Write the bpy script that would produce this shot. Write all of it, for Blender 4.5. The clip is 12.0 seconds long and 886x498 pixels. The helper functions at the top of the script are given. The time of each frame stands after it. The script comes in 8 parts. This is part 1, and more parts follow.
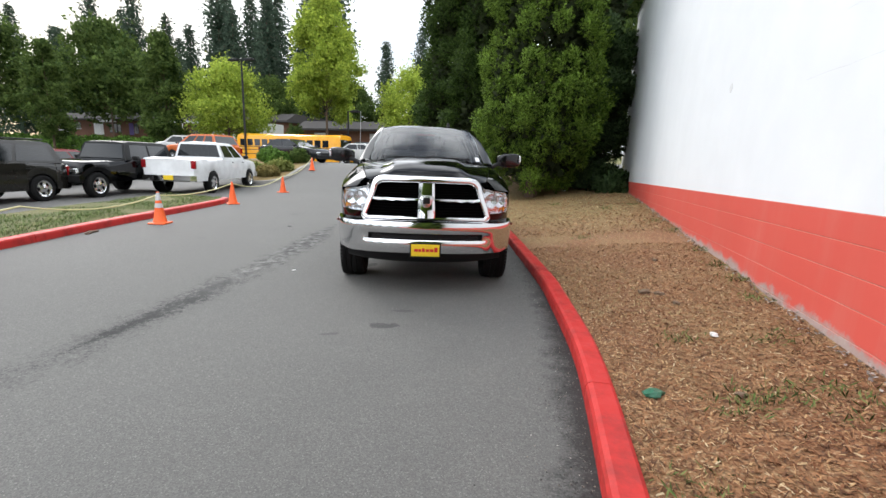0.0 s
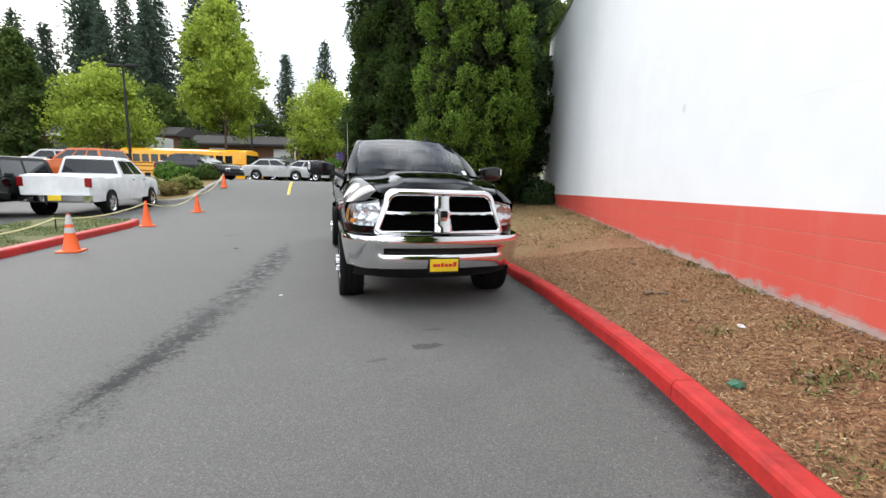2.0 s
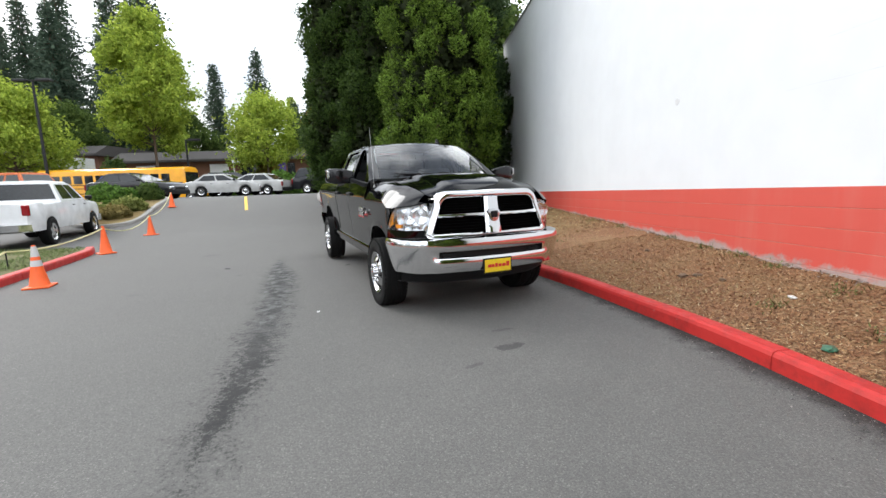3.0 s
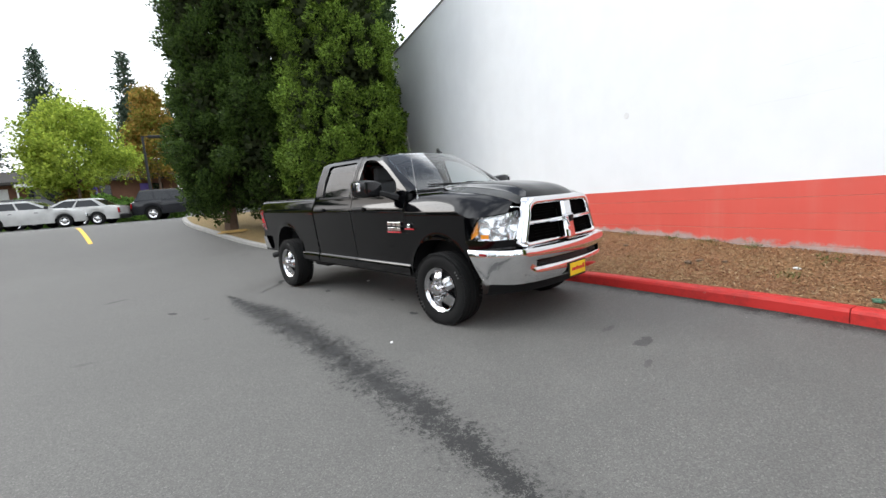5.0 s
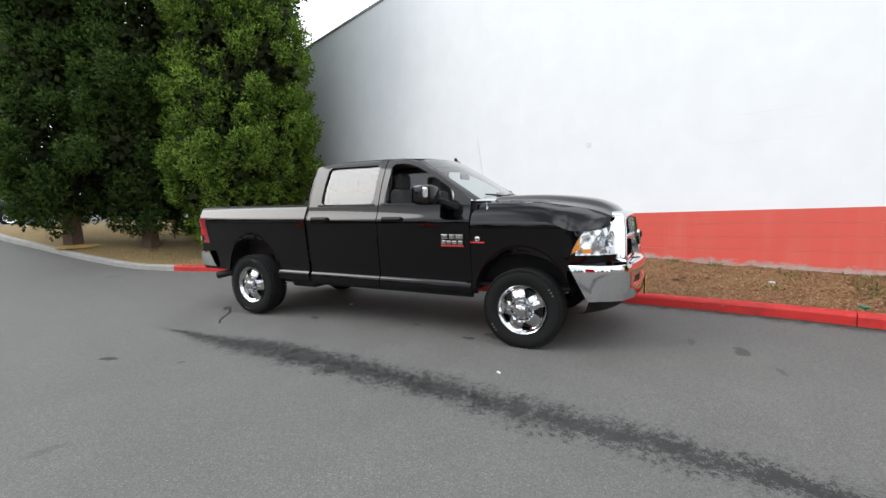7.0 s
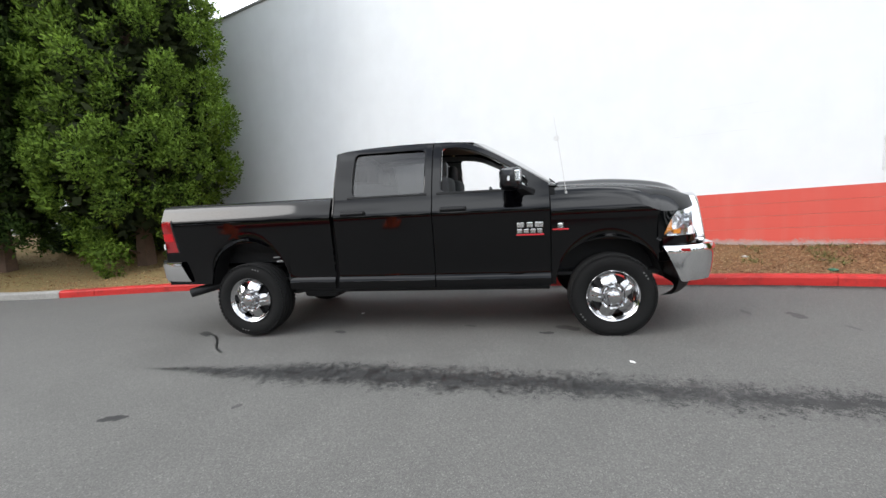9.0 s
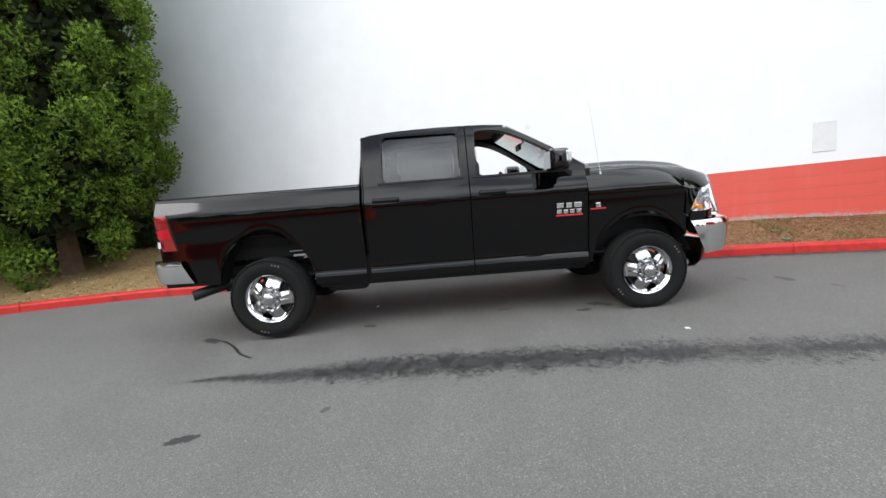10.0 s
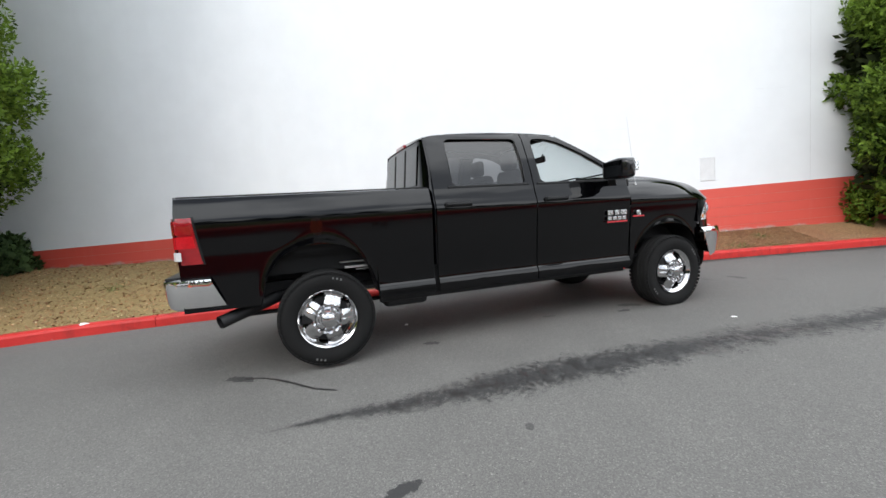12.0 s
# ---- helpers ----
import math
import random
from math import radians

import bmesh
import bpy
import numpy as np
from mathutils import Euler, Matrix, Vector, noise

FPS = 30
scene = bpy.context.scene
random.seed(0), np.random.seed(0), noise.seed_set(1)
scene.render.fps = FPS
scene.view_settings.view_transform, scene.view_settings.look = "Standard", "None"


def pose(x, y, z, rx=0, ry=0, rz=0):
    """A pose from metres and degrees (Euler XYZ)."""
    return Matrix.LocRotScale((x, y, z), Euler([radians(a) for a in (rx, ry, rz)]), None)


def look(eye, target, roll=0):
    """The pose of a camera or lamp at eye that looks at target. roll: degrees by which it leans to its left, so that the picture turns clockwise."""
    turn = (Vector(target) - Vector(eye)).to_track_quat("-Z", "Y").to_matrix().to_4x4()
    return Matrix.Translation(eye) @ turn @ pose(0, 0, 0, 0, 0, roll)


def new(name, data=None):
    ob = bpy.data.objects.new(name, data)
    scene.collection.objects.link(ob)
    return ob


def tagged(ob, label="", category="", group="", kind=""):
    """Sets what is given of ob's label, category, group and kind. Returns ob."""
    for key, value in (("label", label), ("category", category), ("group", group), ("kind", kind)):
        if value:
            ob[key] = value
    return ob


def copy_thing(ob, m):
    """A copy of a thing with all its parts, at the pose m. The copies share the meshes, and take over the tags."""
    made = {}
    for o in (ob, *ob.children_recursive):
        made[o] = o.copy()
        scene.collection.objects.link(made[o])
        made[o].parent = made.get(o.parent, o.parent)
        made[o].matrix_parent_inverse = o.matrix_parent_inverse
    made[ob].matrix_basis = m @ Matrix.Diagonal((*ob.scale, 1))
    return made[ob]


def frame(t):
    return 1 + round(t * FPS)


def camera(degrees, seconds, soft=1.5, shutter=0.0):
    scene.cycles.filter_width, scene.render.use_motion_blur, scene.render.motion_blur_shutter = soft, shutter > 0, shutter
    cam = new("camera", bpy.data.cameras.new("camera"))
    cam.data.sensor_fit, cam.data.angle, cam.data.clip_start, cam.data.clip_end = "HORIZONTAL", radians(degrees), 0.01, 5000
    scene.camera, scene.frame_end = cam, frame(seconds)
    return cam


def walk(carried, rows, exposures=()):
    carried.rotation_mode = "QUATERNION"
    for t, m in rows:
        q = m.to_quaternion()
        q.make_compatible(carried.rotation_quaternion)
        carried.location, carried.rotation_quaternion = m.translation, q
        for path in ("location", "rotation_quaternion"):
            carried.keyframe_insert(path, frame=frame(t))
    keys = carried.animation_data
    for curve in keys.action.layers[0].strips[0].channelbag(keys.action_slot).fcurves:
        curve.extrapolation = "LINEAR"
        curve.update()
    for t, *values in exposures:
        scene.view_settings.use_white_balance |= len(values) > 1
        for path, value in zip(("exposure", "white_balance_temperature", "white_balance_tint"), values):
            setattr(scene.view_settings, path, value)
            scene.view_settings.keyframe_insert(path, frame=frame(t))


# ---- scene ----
cam = camera(91.5, 12.0)
PATH = [
    (0, (0.682, 0.646, 1.52), (0.126, 2.526, 1.12), 2.1),
    (0.5, (0.602, 0.632, 1.512), (0.081, 2.528, 1.143), 3.8),
    (1, (0.294, 0.5, 1.492), (0.005, 2.441, 1.102), 3.4),
    (1.5, (-0.068, 0.485, 1.462), (-0.236, 2.443, 1.094), 3.9),
    (2, (-0.522, 0.533, 1.447), (-0.661, 2.503, 1.131), 1.6),
    (2.5, (-1.089, 0.491, 1.436), (-1.051, 2.467, 1.131), -0.2),
    (3, (-1.649, 0.582, 1.409), (-1.54, 2.557, 1.114), -1.8),
    (3.5, (-2.219, 0.7, 1.413), (-1.926, 2.662, 1.162), -1.3),
    (3.7, (-2.468, 0.743, 1.42), (-2.074, 2.684, 1.143), -2.0),
    (5.3, (-4.268, 1.644, 1.481), (-3.427, 3.442, 1.237), -3.3),
    (5.5, (-4.454, 1.812, 1.492), (-3.582, 3.599, 1.272), -2.2),
    (6, (-4.933, 2.25, 1.452), (-3.834, 3.911, 1.272), -2.8),
    (6.5, (-5.308, 2.724, 1.415), (-4.083, 4.289, 1.185), -1.5),
    (7, (-5.659, 3.199, 1.433), (-4.283, 4.638, 1.241), -1.5),
    (7.5, (-5.983, 3.694, 1.418), (-4.492, 5.007, 1.19), -2.4),
    (7.7, (-6.073, 3.902, 1.407), (-4.558, 5.186, 1.175), -2.2),
    (9.3, (-6.679, 5.415, 1.35), (-4.893, 6.285, 1.127), -4.0),
    (9.5, (-6.807, 5.675, 1.352), (-4.979, 6.445, 1.096), -4.2),
    (10, (-6.94, 6.196, 1.339), (-5.075, 6.872, 1.087), -5.0),
    (10.5, (-7.048, 6.725, 1.332), (-5.128, 7.256, 1.147), -4.4),
    (11, (-7.088, 7.261, 1.335), (-5.134, 7.617, 1.1), -5.6),
    (11.5, (-7.072, 7.842, 1.275), (-5.087, 8.046, 1.137), -3.0),
    (12, (-7.09, 8.349, 1.28), (-5.098, 8.354, 1.101), -4.2),
]
walk(cam, [(t, look(eye, target, roll)) for t, eye, target, roll in PATH], [(0.0, 0.15), (3.5, 0.13), (5.5, 0.08), (6.5, 0.0), (7.5, 0.0), (9.5, 0.13), (12.0, 0.15)])

# ---- world and light ----
world = bpy.data.worlds.new("sky")
scene.world = world
world.use_nodes = True
wn, wl = world.node_tree.nodes, world.node_tree.links
wn.clear()
sky = wn.new("ShaderNodeTexSky")
sky.sky_type = "NISHITA"
sky.sun_disc = False
sky.sun_elevation, sky.sun_rotation = radians(35), radians(306)
sky.air_density, sky.dust_density, sky.ozone_density = 1.0, 2.0, 1.0
hue = wn.new("ShaderNodeHueSaturation")
hue.inputs["Saturation"].default_value = 1.05
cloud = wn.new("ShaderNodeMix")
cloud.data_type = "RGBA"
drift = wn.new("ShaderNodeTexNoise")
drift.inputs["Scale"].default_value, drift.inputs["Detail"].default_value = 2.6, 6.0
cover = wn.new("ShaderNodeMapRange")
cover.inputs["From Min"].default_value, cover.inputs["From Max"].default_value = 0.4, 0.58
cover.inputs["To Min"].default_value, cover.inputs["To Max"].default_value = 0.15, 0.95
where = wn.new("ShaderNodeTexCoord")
# cloud noise shifted by trial to suit the wall's tone and truck reflections
cloud_shift = wn.new("ShaderNodeMapping")
cloud_shift.inputs["Location"].default_value = (3.1, 1.7, 0.4)
wl.new(where.outputs["Generated"], cloud_shift.inputs["Vector"])
wl.new(cloud_shift.outputs[0], drift.inputs["Vector"])
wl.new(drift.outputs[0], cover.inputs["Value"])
# the haze thins out towards the zenith
up = wn.new("ShaderNodeSeparateXYZ")
wl.new(where.outputs["Generated"], up.inputs[0])
thin = wn.new("ShaderNodeMath")
thin.operation = "MULTIPLY_ADD"
thin.inputs[1].default_value, thin.inputs[2].default_value = -0.06, 1.05
wl.new(up.outputs[2], thin.inputs[0])
veil = wn.new("ShaderNodeMath")
veil.operation, veil.use_clamp = "MULTIPLY", True
wl.new(cover.outputs[0], veil.inputs[0])
wl.new(thin.outputs[0], veil.inputs[1])
# unseen extra cloud cover towards -y, added to brighten conifers and windscreen
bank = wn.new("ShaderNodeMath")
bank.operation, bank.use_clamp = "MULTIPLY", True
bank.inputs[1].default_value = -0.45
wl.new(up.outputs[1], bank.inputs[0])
filled_cover = wn.new("ShaderNodeMath")
filled_cover.operation, filled_cover.use_clamp = "ADD", True
wl.new(veil.outputs[0], filled_cover.inputs[0])
wl.new(bank.outputs[0], filled_cover.inputs[1])
wl.new(filled_cover.outputs[0], cloud.inputs[0])
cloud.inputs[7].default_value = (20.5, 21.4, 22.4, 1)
bg = wn.new("ShaderNodeBackground")
bg.inputs["Strength"].default_value = 0.115
wo = wn.new("ShaderNodeOutputWorld")
wl.new(sky.outputs[0], hue.inputs["Color"])
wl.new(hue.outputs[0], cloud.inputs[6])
# an overcast sky is brightest overhead
rise = wn.new("ShaderNodeMapRange")
rise.inputs["To Min"].default_value, rise.inputs["To Max"].default_value = 0.9, 1.35
wl.new(up.outputs[2], rise.inputs["Value"])
dome = wn.new("ShaderNodeVectorMath")
dome.operation = "SCALE"
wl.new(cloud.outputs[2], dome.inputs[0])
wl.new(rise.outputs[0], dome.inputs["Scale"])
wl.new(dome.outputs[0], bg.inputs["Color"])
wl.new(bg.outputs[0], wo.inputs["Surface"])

sun_data = bpy.data.lights.new("sun", "SUN")
sun_data.energy, sun_data.angle, sun_data.color = 1.35, radians(28), (1.0, 0.99, 0.975)
sun = new("sun", sun_data)
sun.matrix_world = look((-26.5, 19.3, 22.9), (0, 0, 0))
scene.view_settings.exposure = 0.1


# ---- materials ----
class Mat:
    """A short way to write node materials."""

    def __init__(self, name, color=(0.5, 0.5, 0.5), rough=0.5, metal=0.0, coat=0.0, spec=0.5):
        self.m = bpy.data.materials.new(name)
        self.m.use_nodes = True
        self.t = self.m.node_tree
        self.b = self.t.nodes["Principled BSDF"]
        self.set("Base Color", (*color, 1) if len(color) == 3 else color)
        self.set("Roughness", rough)
        self.set("Metallic", metal)
        self.set("Coat Weight", coat)
        self.set("Specular IOR Level", spec)
        self._co = None

    def set(self, key, value):
        self.b.inputs[key].default_value = value

    def node(self, kind, **inputs):
        n = self.t.nodes.new(kind)
        for k, v in inputs.items():
            n.inputs[k.replace("_", " ")].default_value = v
        return n

    def link(self, a, b):
        self.t.links.new(a, b)
        return b

    def co(self, kind="Object"):
        if self._co is None:
            self._co = self.t.nodes.new("ShaderNodeTexCoord")
        return self._co.outputs[kind]

    def noise(self, scale, detail=4.0, rough=0.55, stretch=None, kind="Object"):
        n = self.node("ShaderNodeTexNoise", Scale=scale, Detail=detail, Roughness=rough)
        src = self.co(kind)
        if stretch:
            mp = self.t.nodes.new("ShaderNodeMapping")
            mp.inputs["Scale"].default_value = stretch
            self.link(src, mp.inputs["Vector"])
            src = mp.outputs[0]
        self.link(src, n.inputs["Vector"])
        return n.outputs[0]

    def voronoi(self, scale, feature="F1"):
        n = self.node("ShaderNodeTexVoronoi", Scale=scale)
        n.feature = feature
        self.link(self.co(), n.inputs["Vector"])
        return n

    def ramp(self, fac, stops):
        n = self.t.nodes.new("ShaderNodeValToRGB")
        els = n.color_ramp.elements
        while len(els) < len(stops):
            els.new(0.5)
        for e, (p, c) in zip(els, stops):
            e.position = p
            e.color = (c, c, c, 1) if isinstance(c, (int, float)) else (*c, 1)
        self.link(fac, n.inputs[0])
        return n.outputs[0]

    def mix(self, fac, a, b, mode="MIX"):
        n = self.t.nodes.new("ShaderNodeMix")
        n.data_type, n.blend_type = "RGBA", mode
        for key, v in ((0, fac), (6, a), (7, b)):
            if isinstance(v, (int, float)):
                n.inputs[key].default_value = v if key == 0 else (v, v, v, 1)
            elif isinstance(v, tuple):
                n.inputs[key].default_value = (*v, 1)
            else:
                self.link(v, n.inputs[key])
        return n.outputs[2]

    def math(self, op, a, b=0.0, clamp=False):
        n = self.t.nodes.new("ShaderNodeMath")
        n.operation, n.use_clamp = op, clamp
        for i, v in enumerate((a, b)):
            if isinstance(v, (int, float)):
                n.inputs[i].default_value = v
            else:
                self.link(v, n.inputs[i])
        return n.outputs[0]

    def color(self, out):
        self.link(out, self.b.inputs["Base Color"])
        return self

    def rough(self, out):
        self.link(out, self.b.inputs["Roughness"])
        return self

    def bump(self, out, strength=0.3, distance=0.01):
        n = self.node("ShaderNodeBump", Strength=strength, Distance=distance)
        self.link(out, n.inputs["Height"])
        self.link(n.outputs[0], self.b.inputs["Normal"])
        return self

    def xyz(self):
        n = self.t.nodes.new("ShaderNodeSeparateXYZ")
        self.link(self.co(), n.inputs[0])
        return n.outputs


def plain(name, color, rough=0.5, metal=0.0, coat=0.0, vary=0.12, scale=6.0, bump=0.0):
    """A plain surface with a little dirt at two scales."""
    m = Mat(name, color, rough, metal, coat)
    n = m.mix(0.5, m.noise(scale, 5), m.noise(scale * 9, 3))
    lo, hi = tuple(c * (1 - vary) for c in color), tuple(min(1, c * (1 + vary)) for c in color)
    m.color(m.ramp(n, [(0.3, lo), (0.7, hi)]))
    m.rough(m.ramp(n, [(0.3, max(0.02, rough * 0.85)), (0.7, min(1, rough * 1.15))]))
    if bump:
        m.bump(n, bump, 0.004)
    return m.m


def make_asphalt():
    m = Mat("asphalt", rough=0.85)
    x, y, z = m.xyz()
    big, mid, fine = m.noise(0.35, 4), m.noise(2.2, 5), m.noise(120, 2)
    agg = m.voronoi(150).outputs["Color"]
    agg_v = m.t.nodes.new("ShaderNodeSeparateColor")
    m.link(agg, agg_v.inputs[0])
    grain = agg_v.outputs[0]
    base = m.ramp(grain, [(0.0, (0.08, 0.078, 0.073)), (0.6, (0.112, 0.109, 0.102)), (0.93, (0.13, 0.126, 0.118)), (1.0, (0.18, 0.174, 0.163))])
    tone = m.mix(0.6, big, mid)
    base = m.mix(1.0, base, m.ramp(tone, [(0.3, 0.86), (0.7, 1.16)]), "MULTIPLY")
    # scattered pale stones and dark pits, in patches
    pits = m.voronoi(34)
    far_v = m.t.nodes.new("ShaderNodeSeparateColor")
    m.link(pits.outputs["Color"], far_v.inputs[0])
    dot = m.math("MULTIPLY", m.math("SUBTRACT", 0.24, pits.outputs["Distance"]), 9.0, True)
    patch = m.ramp(m.noise(0.8, 4, 0.6), [(0.42, 0.15), (0.62, 1.0)])
    dot = m.math("MULTIPLY", dot, patch)
    base = m.mix(m.math("MULTIPLY", dot, m.ramp(far_v.outputs[0], [(0.93, 0.0), (0.96, 0.6)])), base, (0.3, 0.29, 0.27))
    base = m.mix(m.math("MULTIPLY", dot, m.ramp(far_v.outputs[1], [(0.86, 0.0), (0.92, 0.75)])), base, (0.03, 0.03, 0.029))
    # wet run-off along the middle of the lane, and the tar-dark old joint next to it
    yy = m.math("SUBTRACT", y, 3.2)
    line = m.math("SUBTRACT", m.math("MULTIPLY", m.math("MULTIPLY", yy, yy), -0.0162), 2.943)
    line = m.math("SUBTRACT", line, m.math("MULTIPLY", yy, 0.153))
    line = m.math("ADD", line, m.math("MULTIPLY", m.math("SUBTRACT", m.noise(0.9, 3), 0.5), 0.16))
    dist = m.math("ABSOLUTE", m.math("SUBTRACT", x, line))
    rag = m.math("ADD", m.math("MULTIPLY", m.math("SUBTRACT", m.noise(2.2, 3, 0.6), 0.5), 0.3), m.math("MULTIPLY", m.math("SUBTRACT", m.noise(19.0, 6, 0.8), 0.5), 0.95))
    rag = m.math("ADD", rag, m.math("MULTIPLY", m.math("SUBTRACT", grain, 0.5), 0.2))
    rag = m.math("ADD", rag, m.math("MULTIPLY", m.math("SUBTRACT", m.noise(5.5, 4, 0.7), 0.5), 0.42))
    lo = m.math("MULTIPLY", m.math("SUBTRACT", y, 2.3), 0.5, True)
    hi = m.math("MULTIPLY", m.math("SUBTRACT", 9.6, y), 0.55, True)
    ends = m.math("MULTIPLY", lo, hi)
    width = m.math("MULTIPLY", ends, m.math("ADD", 0.07, m.math("MULTIPLY", y, 0.018)))
    wet = m.math("MULTIPLY", m.math("SUBTRACT", m.math("ADD", width, m.math("MULTIPLY", rag, ends)), dist), 48.0, True)
    # the speckled wear on both sides of it
    wear_w = m.math("MULTIPLY", m.math("ADD", 0.14, m.math("MULTIPLY", rag, 1.5)), hi)
    wear = m.math("MULTIPLY", m.math("SUBTRACT", wear_w, m.math("ABSOLUTE", m.math("SUBTRACT", dist, 0.04))), 7.0, True)
    wear = m.math("MULTIPLY", wear, m.ramp(m.noise(45, 4, 0.75), [(0.4, 0.0), (0.56, 1.0)]))
    base = m.mix(m.math("MULTIPLY", m.math("MULTIPLY", wear, hi), 0.85), base, (0.028, 0.028, 0.027))
    base = m.mix(m.math("MULTIPLY", wet, 0.9), base, (0.015, 0.015, 0.015))
    # dark gritty gutter along the kerb
    kerb_at = m.math("SUBTRACT", m.math("ADD", 0.91, m.math("MULTIPLY", y, 0.082)), m.math("MULTIPLY", m.math("MULTIPLY", y, y), 0.0273))
    gap = m.math("SUBTRACT", kerb_at, x)
    gut = m.math("SUBTRACT", 0.25, m.math("ABSOLUTE", gap))
    gut = m.math("ADD", gut, m.math("MULTIPLY", m.math("SUBTRACT", m.noise(5, 5, 0.75), 0.5), 0.55))
    gut = m.math("MULTIPLY", m.math("ADD", gut, m.math("MULTIPLY", m.math("SUBTRACT", m.noise(60, 3, 0.7), 0.5), 0.35)), 5.0, True)
    gut = m.math("MULTIPLY", gut, m.math("MULTIPLY", m.math("SUBTRACT", 8.5, y), 0.3, True))
    base = m.mix(m.math("MULTIPLY", gut, 0.92), base, (0.016, 0.015, 0.014))
    # oil spots: place, half length and width, turn
    wob = m.math("MULTIPLY", m.math("SUBTRACT", m.noise(13, 5, 0.7), 0.55), 3.4)
    for sx, sy, ra, rb, turn, depth in ((-0.9, 4.13, 0.16, 0.075, 20, 0.6), (-5.19, 8.62, 0.12, 0.05, 125, 0.95), (-2.98, 8.54, 0.09, 0.05, 80, 0.8), (-2.28, 6.36, 0.1, 0.045, 100, 0.9), (-2.05, 6.2, 0.17, 0.08, 80, 0.7), (-2.3, 7.22, 0.09, 0.04, 90, 0.5), (-4.7, 7.93, 0.05, 0.03, 0, 0.6), (-3.6, 10.12, 0.16, 0.07, 70, 0.8), (-0.88, 4.57, 0.14, 0.04, 20, 0.35), (-1.26, 3.77, 0.1, 0.03, 30, 0.4), (-5.7, 6.76, 0.12, 0.05, 10, 0.25), (-6.3, 10.4, 0.2, 0.06, 40, 0.6), (-4.3, 16.0, 0.25, 0.1, 10, 0.5)):
        ca, sa = math.cos(radians(turn)), math.sin(radians(turn))
        dx, dy = m.math("SUBTRACT", x, sx), m.math("SUBTRACT", y, sy)
        u = m.math("ADD", m.math("MULTIPLY", dx, ca / ra), m.math("MULTIPLY", dy, sa / ra))
        v = m.math("ADD", m.math("MULTIPLY", dx, -sa / rb), m.math("MULTIPLY", dy, ca / rb))
        r2 = m.math("ADD", m.math("MULTIPLY", u, u), m.math("MULTIPLY", v, v))
        spot = m.math("MULTIPLY", m.math("SUBTRACT", m.math("ADD", 1.0, wob), r2), 4.5, True)
        base = m.mix(m.math("MULTIPLY", spot, depth), base, (0.02, 0.02, 0.02))
    m.color(base)
    r = m.ramp(mid, [(0.3, 0.78), (0.7, 0.93)])
    sheen = m.math("MULTIPLY", m.math("MULTIPLY", wet, m.ramp(m.noise(7, 4, 0.7), [(0.42, 0.1), (0.6, 1.0)])), m.math("MULTIPLY", m.math("SUBTRACT", y, 4.1), 0.9, True))
    m.rough(m.mix(m.math("MULTIPLY", sheen, 0.9), r, 0.36))
    bumpy = m.node("ShaderNodeBump", Strength=0.35, Distance=0.004)
    m.link(m.mix(0.35, grain, fine), bumpy.inputs["Height"])
    m.link(m.math("SUBTRACT", 0.35, m.math("MULTIPLY", sheen, 0.3)), bumpy.inputs["Strength"])
    m.link(bumpy.outputs[0], m.b.inputs["Normal"])
    return m.m


def make_mulch():
    m = Mat("bark_mulch", rough=0.95)
    v = m.voronoi(75)
    sep = m.t.nodes.new("ShaderNodeSeparateColor")
    m.link(v.outputs["Color"], sep.inputs[0])
    base = m.ramp(sep.outputs[0], [(0.0, (0.1, 0.048, 0.024)), (0.4, (0.2, 0.09, 0.04)), (0.8, (0.29, 0.14, 0.064)), (1.0, (0.37, 0.25, 0.14))])
    big = m.ramp(m.noise(0.55, 5, 0.65), [(0.42, 0.0), (0.68, 1.0)])
    dry = m.mix(m.noise(40, 3), (0.2, 0.14, 0.055), (0.36, 0.27, 0.13))
    base = m.mix(m.math("MULTIPLY", big, 0.6), base, dry)
    # thin grass takes over towards the conifers
    x, y, z = m.xyz()
    thin = m.math("MULTIPLY", m.math("SUBTRACT", m.math("ADD", y, m.math("MULTIPLY", m.noise(0.9, 4), 4.0)), 10.5), 0.3, True)
    base = m.mix(m.math("MULTIPLY", thin, 0.6), base, m.mix(m.noise(5, 5, 0.7), (0.13, 0.12, 0.035), (0.3, 0.23, 0.09)))
    m.color(base)
    m.bump(m.mix(0.5, sep.outputs[1], m.noise(90, 3)), 0.5, 0.012)
    return m.m


